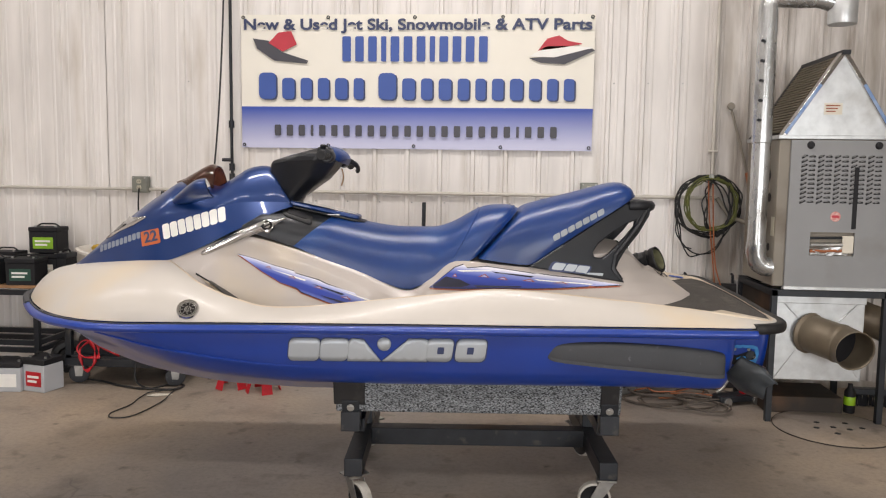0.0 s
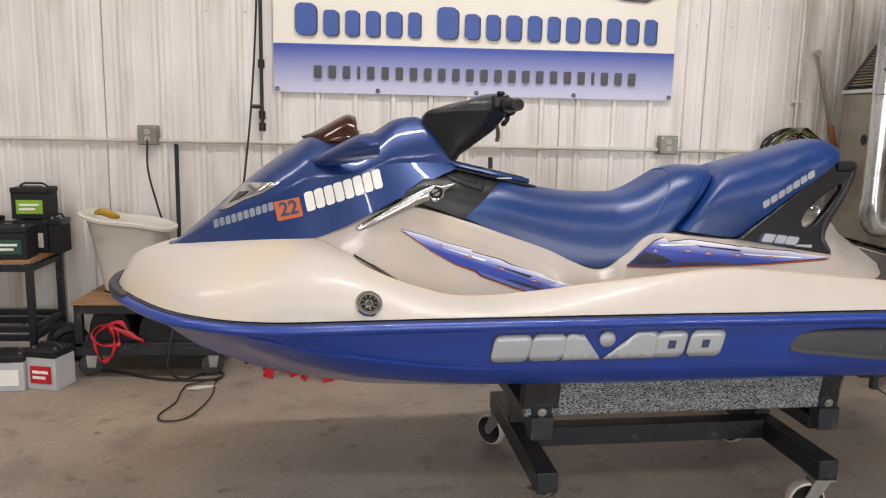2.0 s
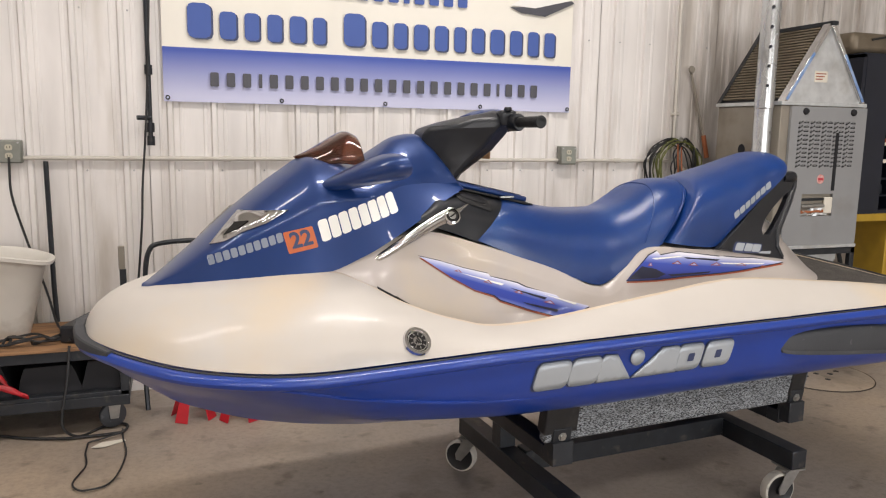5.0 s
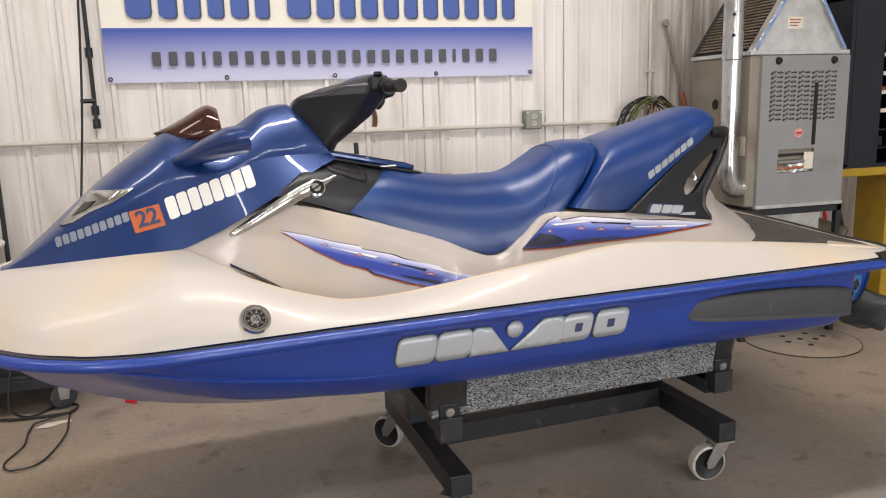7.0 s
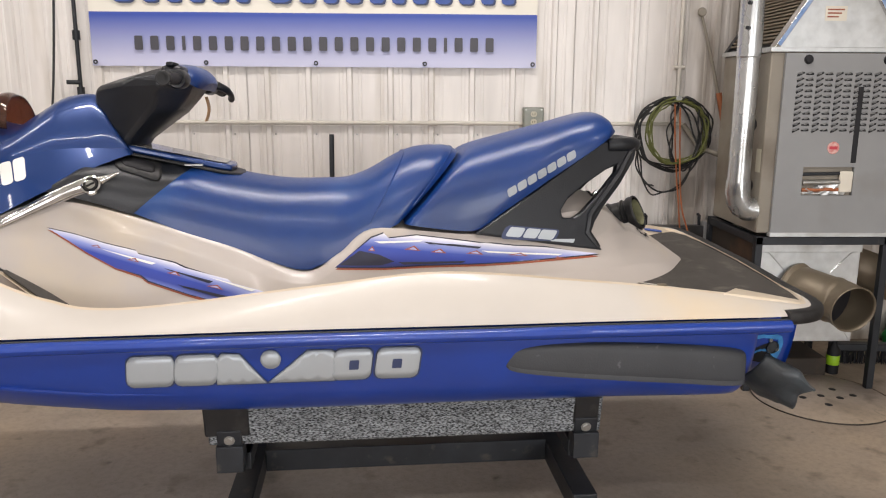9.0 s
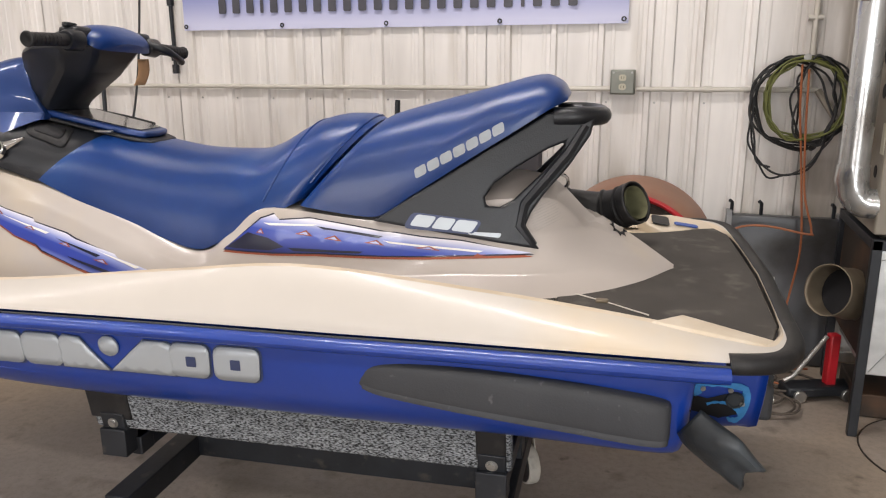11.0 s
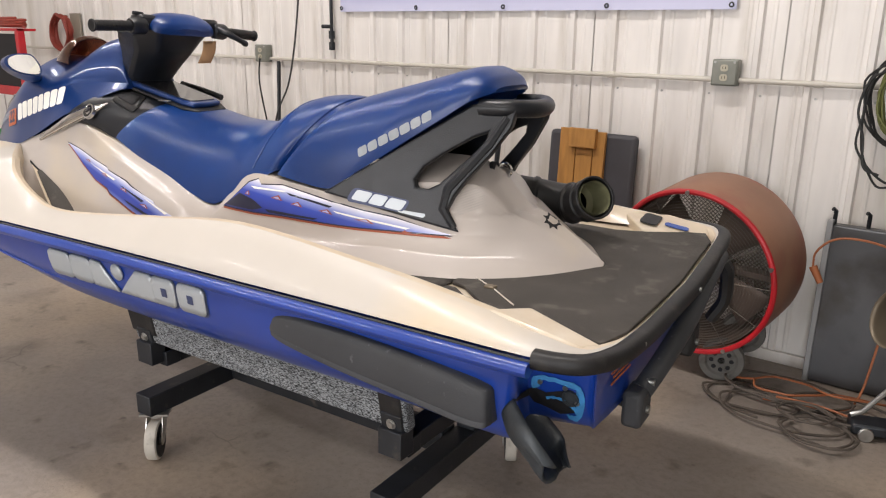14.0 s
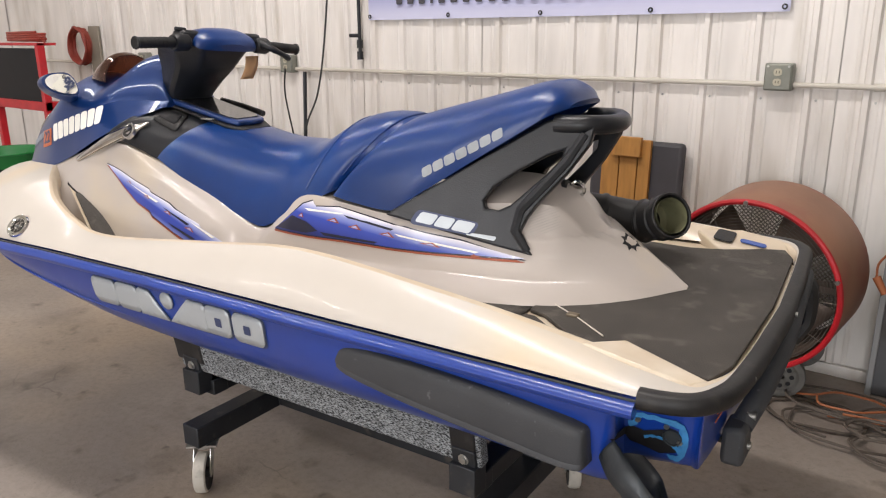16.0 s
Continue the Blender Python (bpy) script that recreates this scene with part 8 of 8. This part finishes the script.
def battery(x, y, z, w, d, h, turn, low, lid, band, label):
    t = thing("battery", label, "battery", pose(x, y, z, 0, 0, turn), "batteries")
    bm = bmesh.new()
    box(bm, -w / 2, w / 2, -d / 2, d / 2, 0, h * 0.78)
    part("battery_case", bm, low, t, bevel=0.005)
    bm = bmesh.new()
    box(bm, -w / 2 - 0.003, w / 2 + 0.003, -d / 2 - 0.003, d / 2 + 0.003, h * 0.78, h * 0.95)
    part("battery_lid", bm, lid, t, bevel=0.006)
    for s in (-1, 1):
        bm = bmesh.new()
        cyl(bm, (s * w * 0.36, -d * 0.25, h * 0.93), (s * w * 0.36, -d * 0.25, h), 0.009, seg=10)
        part("terminal", bm, M_ZINC, t)
    bm = bmesh.new()
    tube(bm, smooth_path([(-w * 0.42, 0, h * 0.94), (-w * 0.2, 0, h * 1.06), (w * 0.2, 0, h * 1.06), (w * 0.42, 0, h * 0.94)], 12), 0.006, 6)
    part("battery_handle", bm, M_CORD, t)
    if band:
        bm = bmesh.new()
        box(bm, -w * 0.36, w * 0.36, -d / 2 - 0.0025, -d / 2 - 0.0005, h * 0.16, h * 0.58)
        lb = part("battery_label", bm, band, t, smooth=False)
        for k in range(2):
            bm = bmesh.new()
            box(bm, -w * 0.28, w * (0.26 - 0.1 * k), -d / 2 - 0.004, -d / 2 - 0.003, h * (0.40 - 0.13 * k), h * (0.47 - 0.13 * k))
            part("label_bar", bm, M_WHITEINK, lb, smooth=False)
    return t


M_GREYCASE = mat("grey_battery_case", rgb("b9bcc0"), 0.45, vary=0.08, scale=8)
M_GREENLAB = mat("dark_green_label", rgb("2d5246"), 0.45, vary=0.15, scale=12)
M_LIME = mat("lime_battery_label", rgb("8fbf30"), 0.4, vary=0.2, scale=14)
battery(-2.97, 5.04, 0.632, 0.20, 0.17, 0.19, 4, M_DARK, M_DARK, M_GREENLAB, "black lawn tractor battery with a green label on the table")
battery(-2.94, 5.26, 0.632, 0.19, 0.15, 0.20, 0, M_DARK, M_DARK, M_PAPER, "black battery with a pale label, under another battery")
battery(-2.94, 5.26, 0.83, 0.20, 0.16, 0.19, 3, M_DARK, M_DARK, M_LIME, "black battery with a lime green label stacked on another")
battery(-2.80, 5.24, 0.632, 0.07, 0.14, 0.21, 0, M_DARK, M_BLACK, None, "narrow black battery on the table")
battery(-3.22, 5.05, 0.632, 0.21, 0.17, 0.19, -6, M_DARK, M_BLACK, M_GREENLAB, "black battery with a dark label on the table")
battery(-3.25, 5.26, 0.632, 0.19, 0.15, 0.21, 0, M_DARK, M_DARK, None, "plain black battery at the back of the table")
battery(-2.66, 4.70, 0.0, 0.17, 0.16, 0.225, -14, M_GREYCASE, M_DARK, M_RED, "grey battery with a red label standing on the floor")
battery(-2.86, 4.68, 0.0, 0.19, 0.16, 0.20, 5, M_GREYCASE, M_DARK, M_WHITEINK, "grey battery with a pale label standing on the floor")
battery(-3.07, 4.70, 0.0, 0.17, 0.16, 0.20, -4, M_GREYCASE, M_DARK, M_WHITEINK, "pale grey battery standing on the floor")
# small wheel chock beside the table
wh = thing("spare_wheel", "dusty black rubber wheel leaning by the table", "wheel", pose(-2.74, 5.12, 0.115, 90, 0, 30))
bm = bmesh.new()
lathe(bm, [(0.03, -0.03), (0.06, -0.025), (0.075, -0.045), (0.105, -0.04), (0.115, -0.02), (0.115, 0.02), (0.105, 0.04), (0.075, 0.045), (0.06, 0.025), (0.03, 0.03)], pose(0, 0, 0), 26)
part("tyre", bm, M_RUBBER, wh)
bm = bmesh.new()
cyl(bm, (0, 0, -0.032), (0, 0, 0.032), 0.032, seg=14)
part("hub", bm, M_STEEL, wh)

# cords, rod and cables on the wall behind the bow
cable("extension_cord", "thin black cord hanging from the ceiling to the shop cart", [(-1.58, 5.22, 4.48), (-1.60, 5.18, 2.9), (-1.62, 5.14, 2.1), (-1.65, 5.10, 1.54), (-1.68, 5.045, 1.175), (-1.69, 4.94, 0.96), (-1.73, 4.92, 0.62), (-1.80, 4.95, 0.45)], 0.006, M_CORD, 50)
cable("extension_cord", "black cord drooping from the outlet to the cart", [(-2.31, 5.345, 1.29), (-2.31, 5.33, 1.15), (-2.26, 5.33, 0.9), (-2.17, 5.30, 0.6), (-2.12, 5.2, 0.46), (-2.05, 5.0, 0.44)], 0.006, M_CORD, 40)
cable("extension_cord", "black cord trailing from the cart onto the floor", [(-2.02, 4.80, 0.44), (-2.03, 4.74, 0.3), (-2.06, 4.72, 0.1), (-2.0, 4.76, 0.012), (-1.90, 4.86, 0.01), (-1.83, 4.88, 0.01), (-1.79, 4.84, 0.01), (-1.82, 4.76, 0.01), (-2.0, 4.75, 0.01), (-2.2, 4.80, 0.01), (-2.36, 4.88, 0.01), (-2.6, 4.95, 0.01)], 0.0065, M_CORD, 80)
cable("extension_cord", "black cord lying in a loop on the concrete floor", [(-1.81, 4.80, 0.01), (-1.80, 4.67, 0.01), (-1.78, 4.5, 0.01), (-1.80, 4.3, 0.01), (-1.84, 4.19, 0.01), (-1.92, 4.165, 0.01), (-1.97, 4.25, 0.01), (-1.935, 4.42, 0.01), (-1.95, 4.56, 0.01), (-1.95, 4.66, 0.01), (-1.88, 4.70, 0.014), (-1.80, 4.74, 0.02)], 0.0042, M_CORD, 90)
bm = bmesh.new()
plate(bm, [(-0.075, -0.02), (-0.02, -0.03), (0.075, 0.015), (0.07, 0.035), (-0.03, 0.025)], 0.004, pose(-1.86, 4.64, 0.004, 0, 3, 10))
tagged(part("paper_scrap", bm, M_PAPER), "scrap of white paper lying on the floor", "paper")
rod = thing("steel_rod", "black steel rod leaning against the siding", "rod", group="rods on the wall")
bm = bmesh.new()
tube(bm, [(-2.15, 5.375, 1.27), (-2.14, 5.33, 0.62), (-2.13, 5.30, 0.44)], 0.0125, 8)
part("bar", bm, M_STEEL, rod)
rod = thing("steel_rod", "black steel rod leaning against the siding", "rod", group="rods on the wall")
bm = bmesh.new()
tube(bm, [(-0.262, 5.30, 1.225), (-0.258, 5.2, 0.6), (-0.255, 5.1, 0.0)], 0.014, 8)
part("bar", bm, M_STEEL, rod)

# far end: red tool cart, red hose, grey board, green tray
rt = thing("tool_cart", "red steel tool cart with a coiled red hose", "tool cart", pose(-4.62, 4.65, 0))
bm = bmesh.new()
for a in ((-0.5, 0.34, -0.02, 0.0, 0.98, 1.42), ):
    box(bm, *a)
part("black_panel", bm, M_DARK, rt, smooth=False)
for x in (-0.5, 0.34):
    bm = bmesh.new()
    box(bm, x - 0.025, x + 0.025, -0.025, 0.03, 0.1, 1.46)
    part("side", bm, M_RED, rt, bevel=0.004)
for z in (0.35, 0.95, 1.44):
    bm = bmesh.new()
    box(bm, -0.525, 0.365, -0.03, 0.12 if z > 1 else 0.10, z, z + (0.02 if z > 1 else 0.07))
    part("shelf", bm, M_RED, rt, bevel=0.004)
for x in (-0.42, 0.28):
    for y in (0.03,):
        bm = bmesh.new()
        cyl(bm, (x, y - 0.02, 0.06), (x, y + 0.02, 0.06), 0.06, seg=16)
        part("caster", bm, M_RUBBER, rt)
        bm = bmesh.new()
        box(bm, x - 0.02, x + 0.02, y - 0.03, y + 0.03, 0.08, 0.35)
        part("caster_post", bm, M_STEEL, rt)
cable("air_hose", "red air hose coiled on top of the tool cart", [(-4.56 + (0.28 + 0.01 * math.sin(3 * k)) * math.cos(k * 0.6), 4.69 + 0.06 * math.sin(k * 0.6), 1.472 + 0.0016 * k) for k in range(42)], 0.011, M_REDHOSE, 160, "hose", "air hoses")
cable("air_hose", "red air hose hanging in a coil on the siding", loop(-5.0, 1.425, 0.15, 0.15, WALL_Y - 0.04, 6, 31, 0.012), 0.011, M_REDHOSE, 150, "hose", "air hoses")
bm = bmesh.new()
box(bm, -4.88, -4.72, 5.37, 5.39, 0.0, 1.59)
tagged(part("grey_board", bm, M_TAUPE, bevel=0.004), "tall narrow grey board leaning on the siding", "board")
bm = bmesh.new()
pr = [(0.0, 0.0), (0.20, 0.0), (0.26, 0.10), (0.275, 0.105), (0.275, 0.115), (0.25, 0.112), (0.195, 0.012), (0.0, 0.01)]
lathe(bm, pr, pose(0, 0, 0), 32)
tagged(part("green_basin", bm, M_GREEN), "green plastic basin on a stool", "basin").location = (-4.12, 4.25, 0.60)
st = thing("shop_stool", "round black shop stool under a green basin", "stool", pose(-4.12, 4.25, 0))
bm = bmesh.new()
lathe(bm, [(0.0, 0.6), (0.17, 0.6), (0.18, 0.58), (0.17, 0.55), (0.0, 0.55)], pose(0, 0, 0), 26)
part("seat", bm, M_RUBBER, st)
for k in range(4):
    a = math.pi / 4 + k * math.pi / 2
    bm = bmesh.new()
    cyl(bm, (0.11 * math.cos(a), 0.11 * math.sin(a), 0.555), (0.19 * math.cos(a), 0.19 * math.sin(a), 0.0), 0.011, seg=8)
    part("leg", bm, M_STEEL, st)
